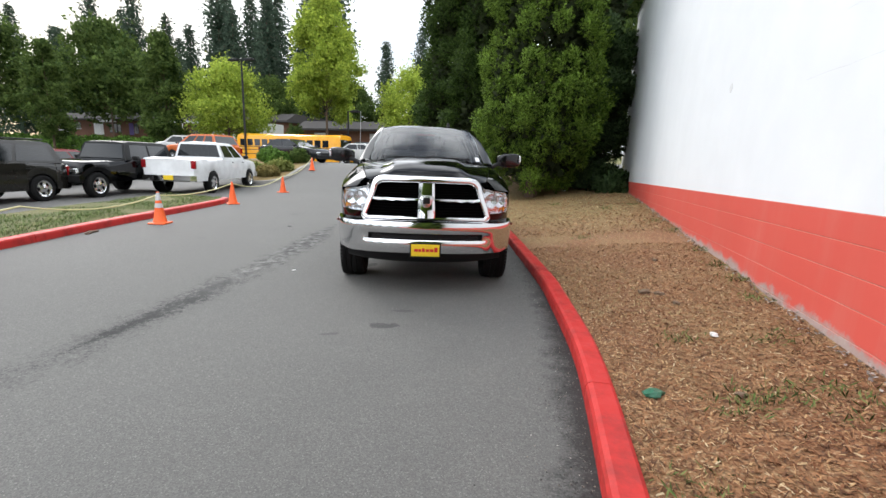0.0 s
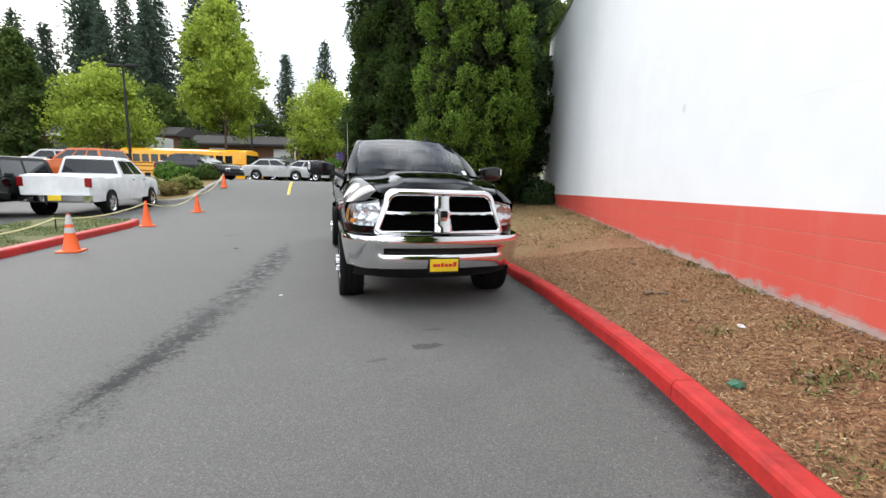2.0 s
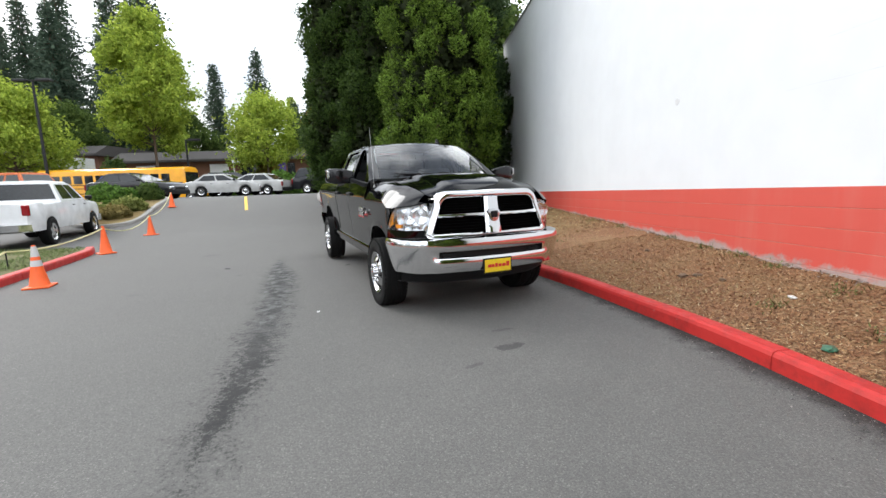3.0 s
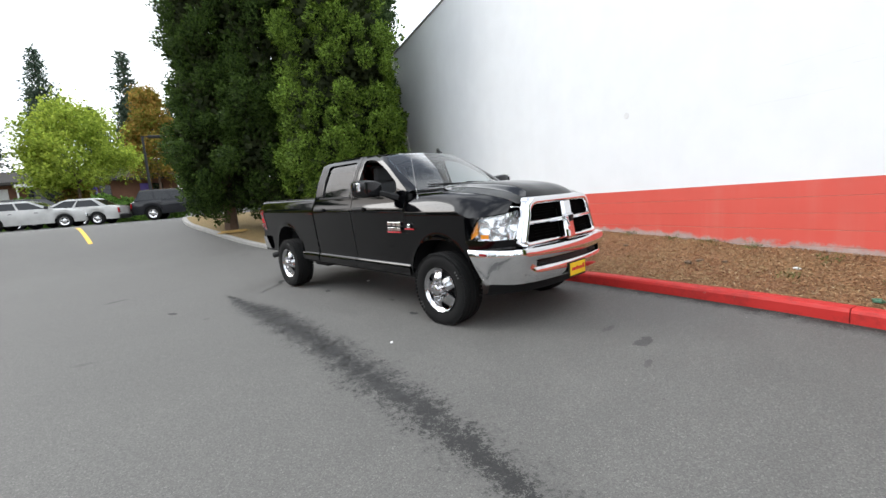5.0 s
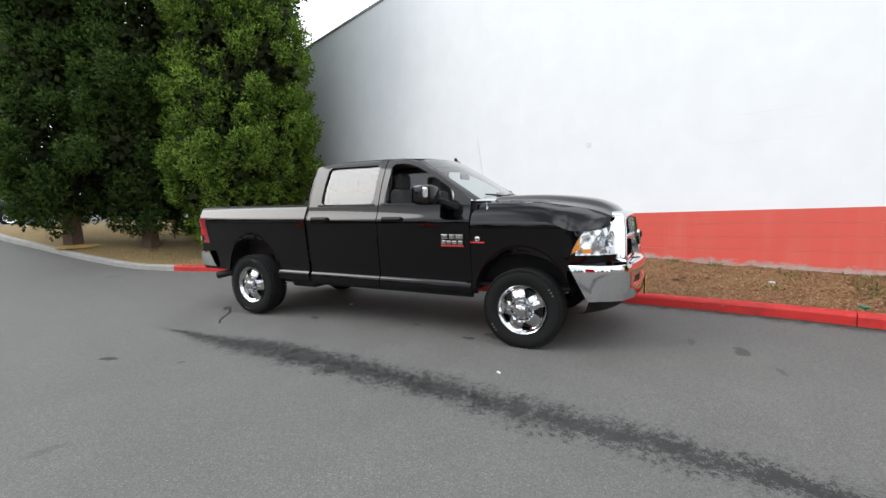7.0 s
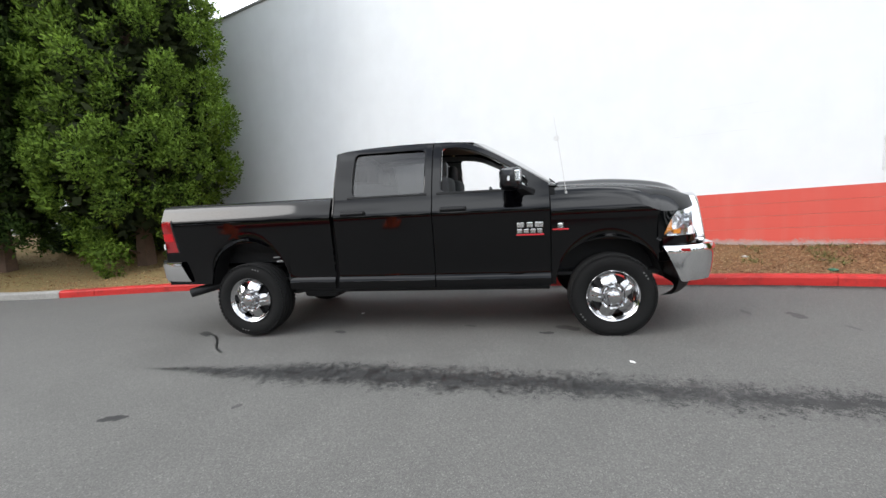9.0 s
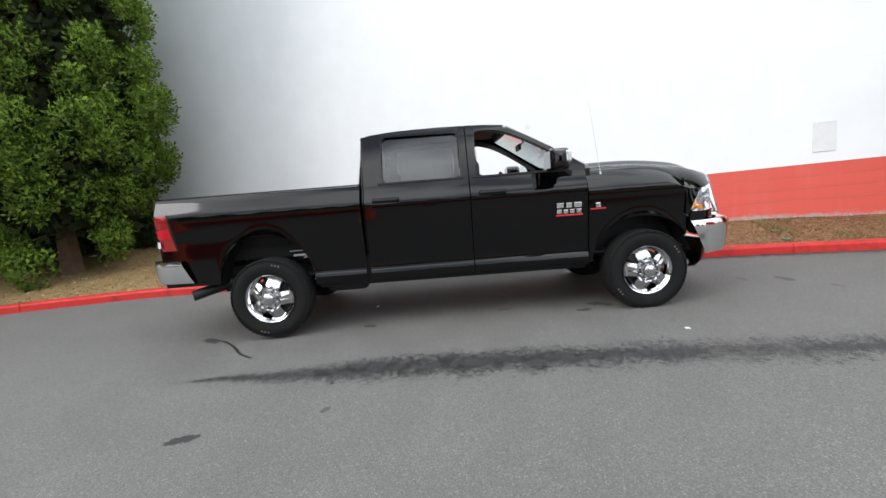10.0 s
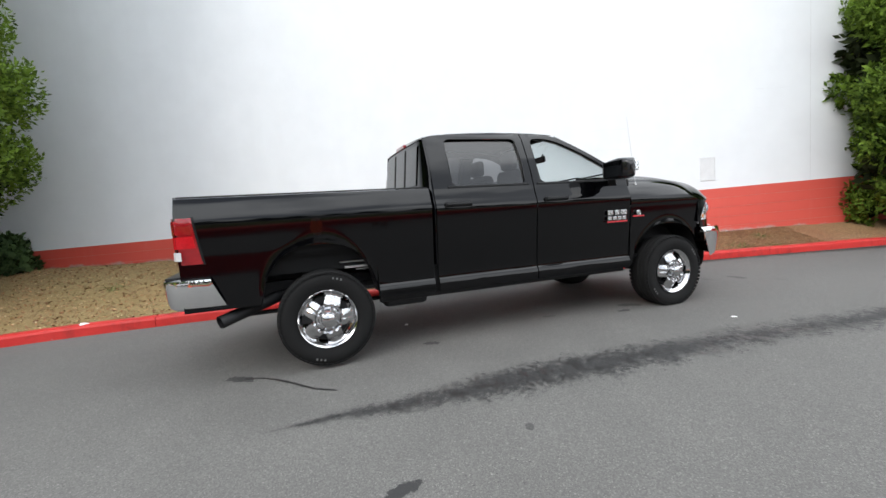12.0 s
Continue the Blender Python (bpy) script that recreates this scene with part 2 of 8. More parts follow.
def make_wall_paint(name, color, stain, dirt, peel=0.0):
    """Painted block wall: faint mottling, streaks under the coping, scuffs near the ground."""
    m = Mat(name, color, 0.6)
    big, fine = m.noise(0.8, 5, 0.6), m.noise(60, 3)
    streak = m.noise(3.0, 4, 0.6, (1, 1, 0.06))
    f = m.math("MULTIPLY", m.ramp(streak, [(0.5, 0.0), (0.8, 1.0)]), m.ramp(big, [(0.35, 0.0), (0.75, 1.0)]))
    base = m.mix(m.math("MULTIPLY", f, dirt), color, stain)
    base = m.mix(1.0, base, m.ramp(m.noise(1.6, 3), [(0.3, 0.97), (0.7, 1.02)]), "MULTIPLY")
    if peel:
        # paint worn off the blocks along the foot
        x, y, z = m.xyz()
        foot = m.math("SUBTRACT", m.math("ADD", 0.375, m.math("MULTIPLY", y, 0.016)), z)
        worn = m.math("MULTIPLY", m.math("ADD", foot, m.math("MULTIPLY", m.math("SUBTRACT", m.noise(3.0, 6, 0.75), 0.45), 0.36)), 16.0, True)
        base = m.mix(m.math("MULTIPLY", worn, peel), base, m.mix(m.noise(14, 4), (0.26, 0.23, 0.21), (0.46, 0.43, 0.4)))
    m.color(base)
    m.rough(m.ramp(big, [(0.3, 0.5), (0.7, 0.7)]))
    m.bump(m.mix(0.6, m.noise(2.0, 3), fine), 0.02, 0.002)
    return m.m


def make_kerb_paint():
    m = Mat("red_kerb_paint", rough=0.5, spec=0.3)
    chips = m.ramp(m.noise(14, 6, 0.7), [(0.68, 0.0), (0.74, 1.0)])
    grime = m.ramp(m.noise(2.6, 6, 0.72), [(0.5, 0.0), (0.7, 1.0)])
    base = m.mix(m.noise(3, 3), (0.44, 0.022, 0.02), (0.54, 0.038, 0.032))
    base = m.mix(m.math("MULTIPLY", grime, 0.6), base, (0.1, 0.018, 0.016))
    base = m.mix(m.math("MULTIPLY", chips, 0.6), base, (0.3, 0.26, 0.24))
    m.color(base)
    m.rough(m.ramp(m.noise(8, 4), [(0.3, 0.38), (0.7, 0.62)]))
    m.bump(m.mix(0.5, m.noise(30, 4), m.noise(6, 4)), 0.35, 0.008)
    return m.m


def make_leaf(name, dark, light, scale=0.9):
    m = Mat(name, light, 0.7, spec=0.12)
    geo = m.t.nodes.new("ShaderNodeNewGeometry")
    f = m.mix(0.55, geo.outputs["Random Per Island"], m.noise(scale, 3))
    m.color(m.ramp(f, [(0.25, dark), (0.75, light)]))
    m.set("Subsurface Weight", 0.0)
    tr = m.t.nodes.new("ShaderNodeBsdfTranslucent")
    m.link(m.ramp(f, [(0.25, tuple(c * 1.2 for c in dark)), (0.75, tuple(min(1, c * 1.4) for c in light))]), tr.inputs["Color"])
    mx = m.t.nodes.new("ShaderNodeMixShader")
    mx.inputs[0].default_value = 0.36
    out = m.t.nodes["Material Output"]
    m.link(m.b.outputs[0], mx.inputs[1])
    m.link(tr.outputs[0], mx.inputs[2])
    m.link(mx.outputs[0], out.inputs["Surface"])
    return m.m


def make_grass():
    m = Mat("lawn", rough=0.95)
    f = m.mix(0.5, m.noise(1.1, 5, 0.65), m.noise(26, 4, 0.7))
    m.color(m.ramp(f, [(0.3, (0.06, 0.075, 0.025)), (0.5, (0.12, 0.125, 0.045)), (0.68, (0.24, 0.19, 0.09))]))
    m.bump(m.noise(60, 4), 0.8, 0.03)
    return m.m


def make_glass(name, tint, rough=0.02, faces=1.85):
    """A thin pane: mostly see-through, with a mirror's gloss on it."""
    m = bpy.data.materials.new(name)
    m.use_nodes = True
    t = m.node_tree
    t.nodes.clear()
    tr = t.nodes.new("ShaderNodeBsdfTransparent")
    tr.inputs["Color"].default_value = (*tint, 1)
    gl = t.nodes.new("ShaderNodeBsdfGlossy")
    gl.inputs["Roughness"].default_value = rough
    fr = t.nodes.new("ShaderNodeLayerWeight")
    fr.inputs["Blend"].default_value = 0.5
    pw = t.nodes.new("ShaderNodeMath")
    pw.operation = "POWER"
    pw.inputs[1].default_value = 5.0
    ad = t.nodes.new("ShaderNodeMath")
    ad.operation = "MULTIPLY_ADD"
    ad.inputs[1].default_value, ad.inputs[2].default_value = 0.96, 0.042
    mp = t.nodes.new("ShaderNodeMath")
    mp.operation, mp.use_clamp = "MULTIPLY", True
    mp.inputs[1].default_value = faces
    mx = t.nodes.new("ShaderNodeMixShader")
    out = t.nodes.new("ShaderNodeOutputMaterial")
    t.links.new(fr.outputs["Facing"], pw.inputs[0])
    t.links.new(pw.outputs[0], ad.inputs[0])
    t.links.new(ad.outputs[0], mp.inputs[0])
    t.links.new(mp.outputs[0], mx.inputs[0])
    t.links.new(tr.outputs[0], mx.inputs[1])
    t.links.new(gl.outputs[0], mx.inputs[2])
    t.links.new(mx.outputs[0], out.inputs["Surface"])
    return m


def make_paint(name, color, flake=0.0, rough=0.22):
    m = Mat(name, color, rough, 0.0, coat=1.0, spec=0.0)
    m.set("Coat Roughness", 0.05)
    m.set("Coat IOR", 1.41)
    n = m.noise(3.0, 4)
    m.color(m.ramp(n, [(0.3, tuple(c * 0.9 for c in color)), (0.7, tuple(min(1, c * 1.1) for c in color))]))
    m.rough(m.ramp(m.noise(7, 4), [(0.3, rough), (0.7, rough * 1.4)]))
    return m.m


ASPHALT, MULCH = make_asphalt(), make_mulch()
WHITE_WALL = make_wall_paint("white_wall_paint", (0.75, 0.775, 0.8), (0.5, 0.5, 0.48), 0.12)
RED_WALL = make_wall_paint("red_wall_paint", (0.6, 0.085, 0.062), (0.6, 0.25, 0.2), 0.45, 0.85)
RED_KERB = make_kerb_paint()
CONCRETE = plain("concrete", (0.3, 0.29, 0.27), 0.85, vary=0.25, scale=4, bump=0.4)
LAWN = make_grass()
CONIFER = make_leaf("conifer_foliage", (0.026, 0.05, 0.008), (0.2, 0.31, 0.044), 1.6)
CONIFER_MID = make_leaf("mid_conifer_foliage", (0.012, 0.026, 0.0065), (0.07, 0.117, 0.021), 1.1)
# darker copy of the foliage: shade inside the crowns put into the colour
CONIFER_INNER_SHADE = make_leaf("shade_dark_inner_foliage", (0.015, 0.022, 0.008), (0.038, 0.05, 0.017), 1.1)
CONIFER_DARK = make_leaf("dark_conifer_foliage", (0.02, 0.038, 0.016), (0.075, 0.12, 0.042), 0.6)
# fir green lightened and greyed: distance haze painted into the leaf colour
FIR_HAZED = make_leaf("hazed_fir_foliage", (0.03, 0.05, 0.035), (0.09, 0.13, 0.085), 0.3)
BROADLEAF = make_leaf("yellow_green_leaves", (0.16, 0.24, 0.03), (0.44, 0.52, 0.08), 0.5)
BROADLEAF_DULL = make_leaf("dull_green_leaves", (0.03, 0.06, 0.015), (0.12, 0.17, 0.04), 0.5)
RUSSET = make_leaf("russet_leaves", (0.11, 0.15, 0.02), (0.36, 0.2, 0.05), 0.35)
HEDGE = make_leaf("hedge_leaves", (0.03, 0.07, 0.012), (0.12, 0.22, 0.035), 0.8)
BARK = plain("bark", (0.11, 0.07, 0.048), 0.95, vary=0.4, scale=5, bump=0.9)
BLACK_PAINT = make_paint("black_car_paint", (0.0008, 0.0008, 0.0012))
CHROME = plain("chrome", (0.78, 0.78, 0.79), 0.06, 1.0, vary=0.03)
BLACK_PLASTIC = plain("black_plastic", (0.009, 0.009, 0.0095), 0.5, vary=0.2, bump=0.15)
RUBBER = plain("tyre_rubber", (0.007, 0.007, 0.007), 0.84, vary=0.3, scale=12, bump=0.3)
DARK_METAL = plain("dark_underbody_metal", (0.018, 0.018, 0.019), 0.6, 0.5, vary=0.3)
for dull in (BLACK_PLASTIC, RUBBER):
    dull.node_tree.nodes["Principled BSDF"].inputs["Specular IOR Level"].default_value = 0.22
GLASS_CLEAR = make_glass("windscreen_glass", (0.7, 0.77, 0.77), 0.02)
GLASS_TINT = make_glass("tinted_glass", (0.17, 0.175, 0.18), 0.06)
GLASS_DARK = plain("dark_window", (0.012, 0.014, 0.016), 0.05, vary=0.1)
CONE_ORANGE = plain("cone_orange", (0.85, 0.12, 0.02), 0.55, vary=0.15, scale=9)
REFLECTIVE = plain("grey_white_band", (0.5, 0.5, 0.5), 0.4, vary=0.15)
YELLOW = plain("yellow_plastic", (0.78, 0.55, 0.02), 0.5, vary=0.1)


# ---- building blocks ----
def mesh_of(name, bm, smooth=False):
    me = bpy.data.meshes.new(name)
    bm.to_mesh(me)
    bm.free()
    if smooth:
        for p in me.polygons:
            p.use_smooth = True
        me.set_sharp_from_angle(angle=radians(smooth if smooth > 1 else 38))
    return me


def part(name, bm, material, parent=None, label="", smooth=False):
    """Links a bmesh (or a mesh) as one object, under parent if given."""
    me = bm if isinstance(bm, bpy.types.Mesh) else mesh_of(name, bm, smooth)
    if not me.materials:
        for mm in material if isinstance(material, (list, tuple)) else [material]:
            me.materials.append(mm)
    ob = new(name, me)
    ob.parent = parent
    if label:
        tagged(ob, label)
    return ob


def empty(name, m, label, category, group="", kind=""):
    ob = new(name)
    ob.matrix_world = m
    ob.empty_display_size = 0.1
    return tagged(ob, label, category, group, kind)


def thing(name, bm, material, label, category, group="", kind="", smooth=False):
    return tagged(part(name, bm, material, None, "", smooth), label, category, group, kind)


def box_bm(size, at=(0, 0, 0), bevel=0.0, segs=2):
    bm = bmesh.new()
    add_box(bm, size, at, bevel, segs)
    return bm


def add_box(bm, size, at=(0, 0, 0), bevel=0.0, segs=2, m=None):
    r = bmesh.ops.create_cube(bm, size=1.0)
    vs = r["verts"]
    bmesh.ops.scale(bm, vec=size, verts=vs)
    if bevel:
        es = list({e for v in vs for e in v.link_edges})
        g = bmesh.ops.bevel(bm, geom=es, offset=bevel, segments=segs, profile=0.5, affect="EDGES")
        vs = list({v for f in g["faces"] for v in f.verts} | {v for v in vs if v.is_valid})
    bmesh.ops.translate(bm, vec=at, verts=vs)
    if m is not None:
        bmesh.ops.transform(bm, matrix=m, verts=vs)
    return vs


def add_cyl(bm, r1, r2, a, b, segs=16, caps=True):
    """A cone frustum from point a to point b."""
    a, b = Vector(a), Vector(b)
    q = (b - a).to_track_quat("Z", "Y").to_matrix()
    rings = []
    for p, r in ((a, r1), (b, r2)):
        rings.append([bm.verts.new(p + q @ Vector((r * math.cos(i * math.tau / segs), r * math.sin(i * math.tau / segs), 0))) for i in range(segs)])
    for i in range(segs):
        j = (i + 1) % segs
        bm.faces.new((rings[0][i], rings[0][j], rings[1][j], rings[1][i]))
    if caps:
        bm.faces.new(rings[0][::-1])
        bm.faces.new(rings[1])


def add_grid(bm, pts, close_u=False, close_v=False, flip=False):
    """A skin over a table of points: pts[i][j]."""
    vs = [[bm.verts.new(p) for p in row] for row in pts]
    nu, nv = len(vs), len(vs[0])
    for i in range(nu if close_u else nu - 1):
        for j in range(nv if close_v else nv - 1):
            q = (vs[i][j], vs[(i + 1) % nu][j], vs[(i + 1) % nu][(j + 1) % nv], vs[i][(j + 1) % nv])
            try:
                bm.faces.new(q[::-1] if flip else q)
            except ValueError:
                pass
    return vs


def add_revolve(bm, profile, segs=40, axis="Y", at=(0, 0, 0)):
    """Turns (radius, along) pairs round an axis."""
    rows = []
    for i in range(segs):
        a = i * math.tau / segs
        c, s = math.cos(a), math.sin(a)
        rows.append([(at[0] + r * c, at[1] + h, at[2] + r * s) if axis == "Y" else (at[0] + r * c, at[1] + r * s, at[2] + h) for r, h in profile])
    add_grid(bm, rows, close_u=True, flip=axis == "Y")


def sheet(name, rows, material, smooth=True, thick=0.0):
    bm = bmesh.new()
    add_grid(bm, rows)
    return bm


def lerp(a, b, t):
    return a + (b - a) * t


def smooth01(a, b, v):
    t = min(1.0, max(0.0, (v - a) / (b - a)))
    return t * t * (3 - 2 * t)


def curve_at(pts, v):
    """A smooth line through (v, value) pairs."""
    if v <= pts[0][0]:
        return pts[0][1]
    for i in range(len(pts) - 1):
        (x0, y0), (x1, y1) = pts[i], pts[i + 1]
        if v <= x1:
            m0 = (y1 - pts[i - 1][1]) / (x1 - pts[i - 1][0]) if i else (y1 - y0) / (x1 - x0)
            m1 = (pts[i + 2][1] - y0) / (pts[i + 2][0] - x0) if i + 2 < len(pts) else (y1 - y0) / (x1 - x0)
            h = x1 - x0
            t = (v - x0) / h
            return (2 * t**3 - 3 * t**2 + 1) * y0 + (t**3 - 2 * t**2 + t) * h * m0 + (3 * t**2 - 2 * t**3) * y1 + (t**3 - t**2) * h * m1
    return pts[-1][1]


# ---- the site: ground, kerbs, bed, building ----
WALL_X, WALL_END = 2.543, 21.2


def ground_z(x, y):
    z = 1.1 * smooth01(16.5, 24.0, y)
    z -= 0.55 * smooth01(32.0, 38.0, y)
    z += 2.3 * smooth01(41.0, 50.0, y) + 0.03 * max(0.0, min(y, 140.0) - 55.0)
    return z


KERB_LINE = [(-14, 1.5), (-6, 1.38), (-2, 1.22), (0, 1.1), (2.4, 0.95), (3.5, 0.865), (4.2, 0.775), (5.3, 0.555), (6, 0.4), (8, -0.18), (10, -0.78), (12, -1.3), (13.8, -1.9), (15.8, -3.05), (18, -4.2), (19, -4.8), (20, -5.4), (21.6, -6.35), (23, -6.7), (24.6, -6.75)]


def kerb_x(y):
    return curve_at(KERB_LINE, y)


def axis_steps(lo, hi, dense_lo, dense_hi, fine, coarse):
    out, v = [], lo
    while v < hi:
        out.append(v)
        v += fine if dense_lo <= v < dense_hi else coarse if abs(v) < 60 else coarse * 6
    return out + [hi]


def build_ground():
    xs = axis_steps(-320, 320, -20, 6, 1.0, 4.0)
    ys = axis_steps(-320, 420, -4, 34, 0.75, 4.0)
    bm = bmesh.new()
    add_grid(bm, [[(x, y, ground_z(x, y)) for y in ys] for x in xs], flip=True)
    for f in bm.faces:
        if f.normal.z < 0:
            f.normal_flip()
    thing("ground", bm, ASPHALT, "grey weathered asphalt road with a damp dark streak", "road", kind="structure", smooth=True)


build_ground()


def kerb_strip(points, profile):
    """Sweeps a kerb's section (across, up) along ground points; across is to the left of the way."""
    rows = []
    for i, p in enumerate(points):
        a, b = Vector(points[max(0, i - 1)]), Vector(points[min(len(points) - 1, i + 1)])
        d = (b - a).normalized()
        left = Vector((-d.y, d.x, 0)).normalized()
        rows.append([(p[0] + left.x * s, p[1] + left.y * s, p[2] + h) for s, h in profile])
    bm = bmesh.new()
    vs = add_grid(bm, rows)
    bm.faces.new(vs[0])
    bm.faces.new(vs[-1][::-1])
    bmesh.ops.recalc_face_normals(bm, faces=bm.faces)
    return bm


KERB_PROFILE = [(0.0, -0.05), (-0.0, 0.10), (-0.012, 0.128), (-0.04, 0.14), (-0.15, 0.14), (-0.17, 0.13), (-0.17, -0.05)]


def kerb_run(parent, y0, y1, material, step, joint=0.008):
    """A run of kerb pieces between y0 and y1, with open joints."""
    y = y0
    while y < y1 - 0.05:
        ye = min(y1, y + step)
        n = max(3, int((ye - y) / 0.25))
        pts = []
        for i in range(n + 1):
            yy = lerp(y + joint / 2, ye - joint / 2, i / n)
            w = 0.006 * noise.noise((0, yy * 1.7, 3))
            pts.append((kerb_x(yy) + w, yy, ground_z(0, yy) + 0.006 * noise.noise((5, yy * 1.1, 0))))
        part("kerb_stone", kerb_strip(pts, KERB_PROFILE), material, parent)
        y = ye


kerb = empty("kerb", Matrix.Identity(4), "red painted concrete kerb with scuffs and open joints", "kerb", kind="structure")
kerb_run(kerb, -13.0, 3.42, RED_KERB, 3.05)
kerb_run(kerb, 3.42, 15.25, RED_KERB, 2.957)
kerb_run(kerb, 15.25, 15.85, RED_KERB, 0.6)
kerb_grey = empty("kerb_bare", Matrix.Identity(4), "bare grey concrete kerb round the planting bed", "kerb", kind="structure")
kerb_run(kerb_grey, 15.85, 23.3, CONCRETE, 3.0)
end_line = [(-6.735, 23.3), (-6.6, 23.9), (-6.2, 24.35), (-5.5, 24.55), (-3.0, 24.65), (2.0, 24.7), (12.0, 24.75)]
part("kerb_stone", kerb_strip([(x, y, ground_z(x, y)) for x, y in end_line], KERB_PROFILE), CONCRETE, kerb_grey)


def bed_z(x, y):
    k = kerb_x(y) + 0.15
    t = min(1.0, max(0.0, (x - k) / max(0.3, WALL_X - k)))
    top = curve_at([(-13, 0.36), (2, 0.36), (5, 0.38), (9, 0.46), (14, 0.6), (18, 0.66), (21, 1.0), (26, 1.25)], y)
    base = ground_z(x, y) + 0.11
    z = lerp(base, max(top, base), smooth01(0, 1, t) * 0.5 + t * 0.5)
    bump = noise.noise((x * 0.9, y * 0.9, 0)) * 0.035 + noise.noise((x * 3.1, y * 3.1, 4)) * 0.014
    return z + bump * min(1.0, t * 6)


def build_bed():
    rows, n = [], 26
    y = -13.0
    while y <= 24.4:
        k = kerb_x(y) + 0.168
        end = WALL_X + 0.05 if y < WALL_END else lerp(WALL_X + 0.05, 6.0, smooth01(WALL_END, WALL_END + 1, y))
        rows.append([(lerp(k, end, i / n), y, bed_z(lerp(k, end, i / n), y)) for i in range(n + 1)])
        y += 0.22
    bm = bmesh.new()
    add_grid(bm, rows, flip=True)
    for f in bm.faces:
        if f.normal.z < 0:
            f.normal_flip()
    thing("planting_bed", bm, MULCH, "brown bark mulch bed with dry grass beside the wall", "mulch bed", kind="structure", smooth=True)


build_bed()


def band_z(y):
    return 1.355 - 0.0185 * y


def build_wall():
    """The block building: white wall over a red band, with a thin coping."""
    house = empty("building", Matrix.Identity(4), "large windowless block building, white over a red band", "building", kind="structure")
    lo, hi, y0, y1 = -0.5, 7.62, -26.0, WALL_END
    top = lambda y: hi - 0.012 * (y - 14)
    def slab(name, za, zb, x, mat, label):
        bm = bmesh.new()
        ys = [lerp(y0, y1, i / 24) for i in range(25)]
        sec = []
        for y in ys:
            a, b = za(y), zb(y)
            sec.append([(x, y, a), (x, y, b), (x + 0.3, y, b), (x + 0.3, y, a)])
        vs = add_grid(bm, sec, close_v=True)
        bm.faces.new(vs[0]), bm.faces.new(vs[-1][::-1])
        bmesh.ops.recalc_face_normals(bm, faces=bm.faces)
        return part(name, bm, mat, house, label)
    slab("wall_white", lambda y: band_z(y), lambda y: top(y), WALL_X, WHITE_WALL, "white painted wall")
    # the red band: courses of block with open joints before a paler backing
    slab("band_backing", lambda y: lo, lambda y: band_z(y) - 0.001, WALL_X + 0.001, plain("pale_joint_mortar", (0.5, 0.22, 0.17), 0.9, vary=0.35, scale=5), "pale mortar between the blocks")
    for i in range(8):
        bm = bmesh.new()
        a, b = 0.212 * i + 0.003, 0.212 * (i + 1) - 0.002
        ys = [lerp(y0, y1, k / 120) for k in range(121)]
        wig = lambda y, q: 0.0022 * noise.noise((q * 7.3, y * 2.3, 0))
        rows = []
        for y in ys:
            za, zb = band_z(y) - b + wig(y, i), band_z(y) - a + wig(y, i + 0.5)
            rows.append([(WALL_X + 0.0, y, zb), (WALL_X - 0.004, y, zb - 0.003), (WALL_X - 0.004, y, za + 0.003), (WALL_X + 0.0, y, za)])
        add_grid(bm, rows)
        bmesh.ops.recalc_face_normals(bm, faces=bm.faces)
        part("block_course", bm, RED_WALL, house)
    # other sides and roof
    bm = bmesh.new()
    add_box(bm, (28, 0.3, 8.1), (WALL_X + 14.3, y1 - 0.15, 3.55))
    add_box(bm, (28, 0.3, 8.1), (WALL_X + 14.3, y0 + 0.15, 3.55))
    add_box(bm, (0.3, y1 - y0, 8.1), (WALL_X + 28.2, (y0 + y1) / 2, 3.55))
    part("outer_wall", bm, WHITE_WALL, house)
    part("roof", box_bm((28, y1 - y0 - 0.6, 0.2), (WALL_X + 14.2, (y0 + y1) / 2, 7.3)), CONCRETE, house)
    bm = bmesh.new()
    ys = [lerp(y0, y1 + 0.03, i / 24) for i in range(25)]
    vs = add_grid(bm, [[(WALL_X - 0.03, y, top(y)), (WALL_X - 0.03, y, top(y) + 0.07), (WALL_X + 0.33, y, top(y) + 0.07), (WALL_X + 0.33, y, top(y))] for y in ys], close_v=True)
    bm.faces.new(vs[0]), bm.faces.new(vs[-1][::-1])
    bmesh.ops.recalc_face_normals(bm, faces=bm.faces)
    part("coping", bm, plain("coping_metal", (0.25, 0.25, 0.25), 0.5), house, "thin grey metal coping")


build_wall()

# the far kerb of the road and its strip of lawn
LEFT_LINE = [(-14, -1.2), (-4, -4.4), (4.73, -7.33), (7.0, -8.12), (11.2, -9.45), (11.9, -9.85)]


def left_x(y):
    return curve_at(LEFT_LINE, y)


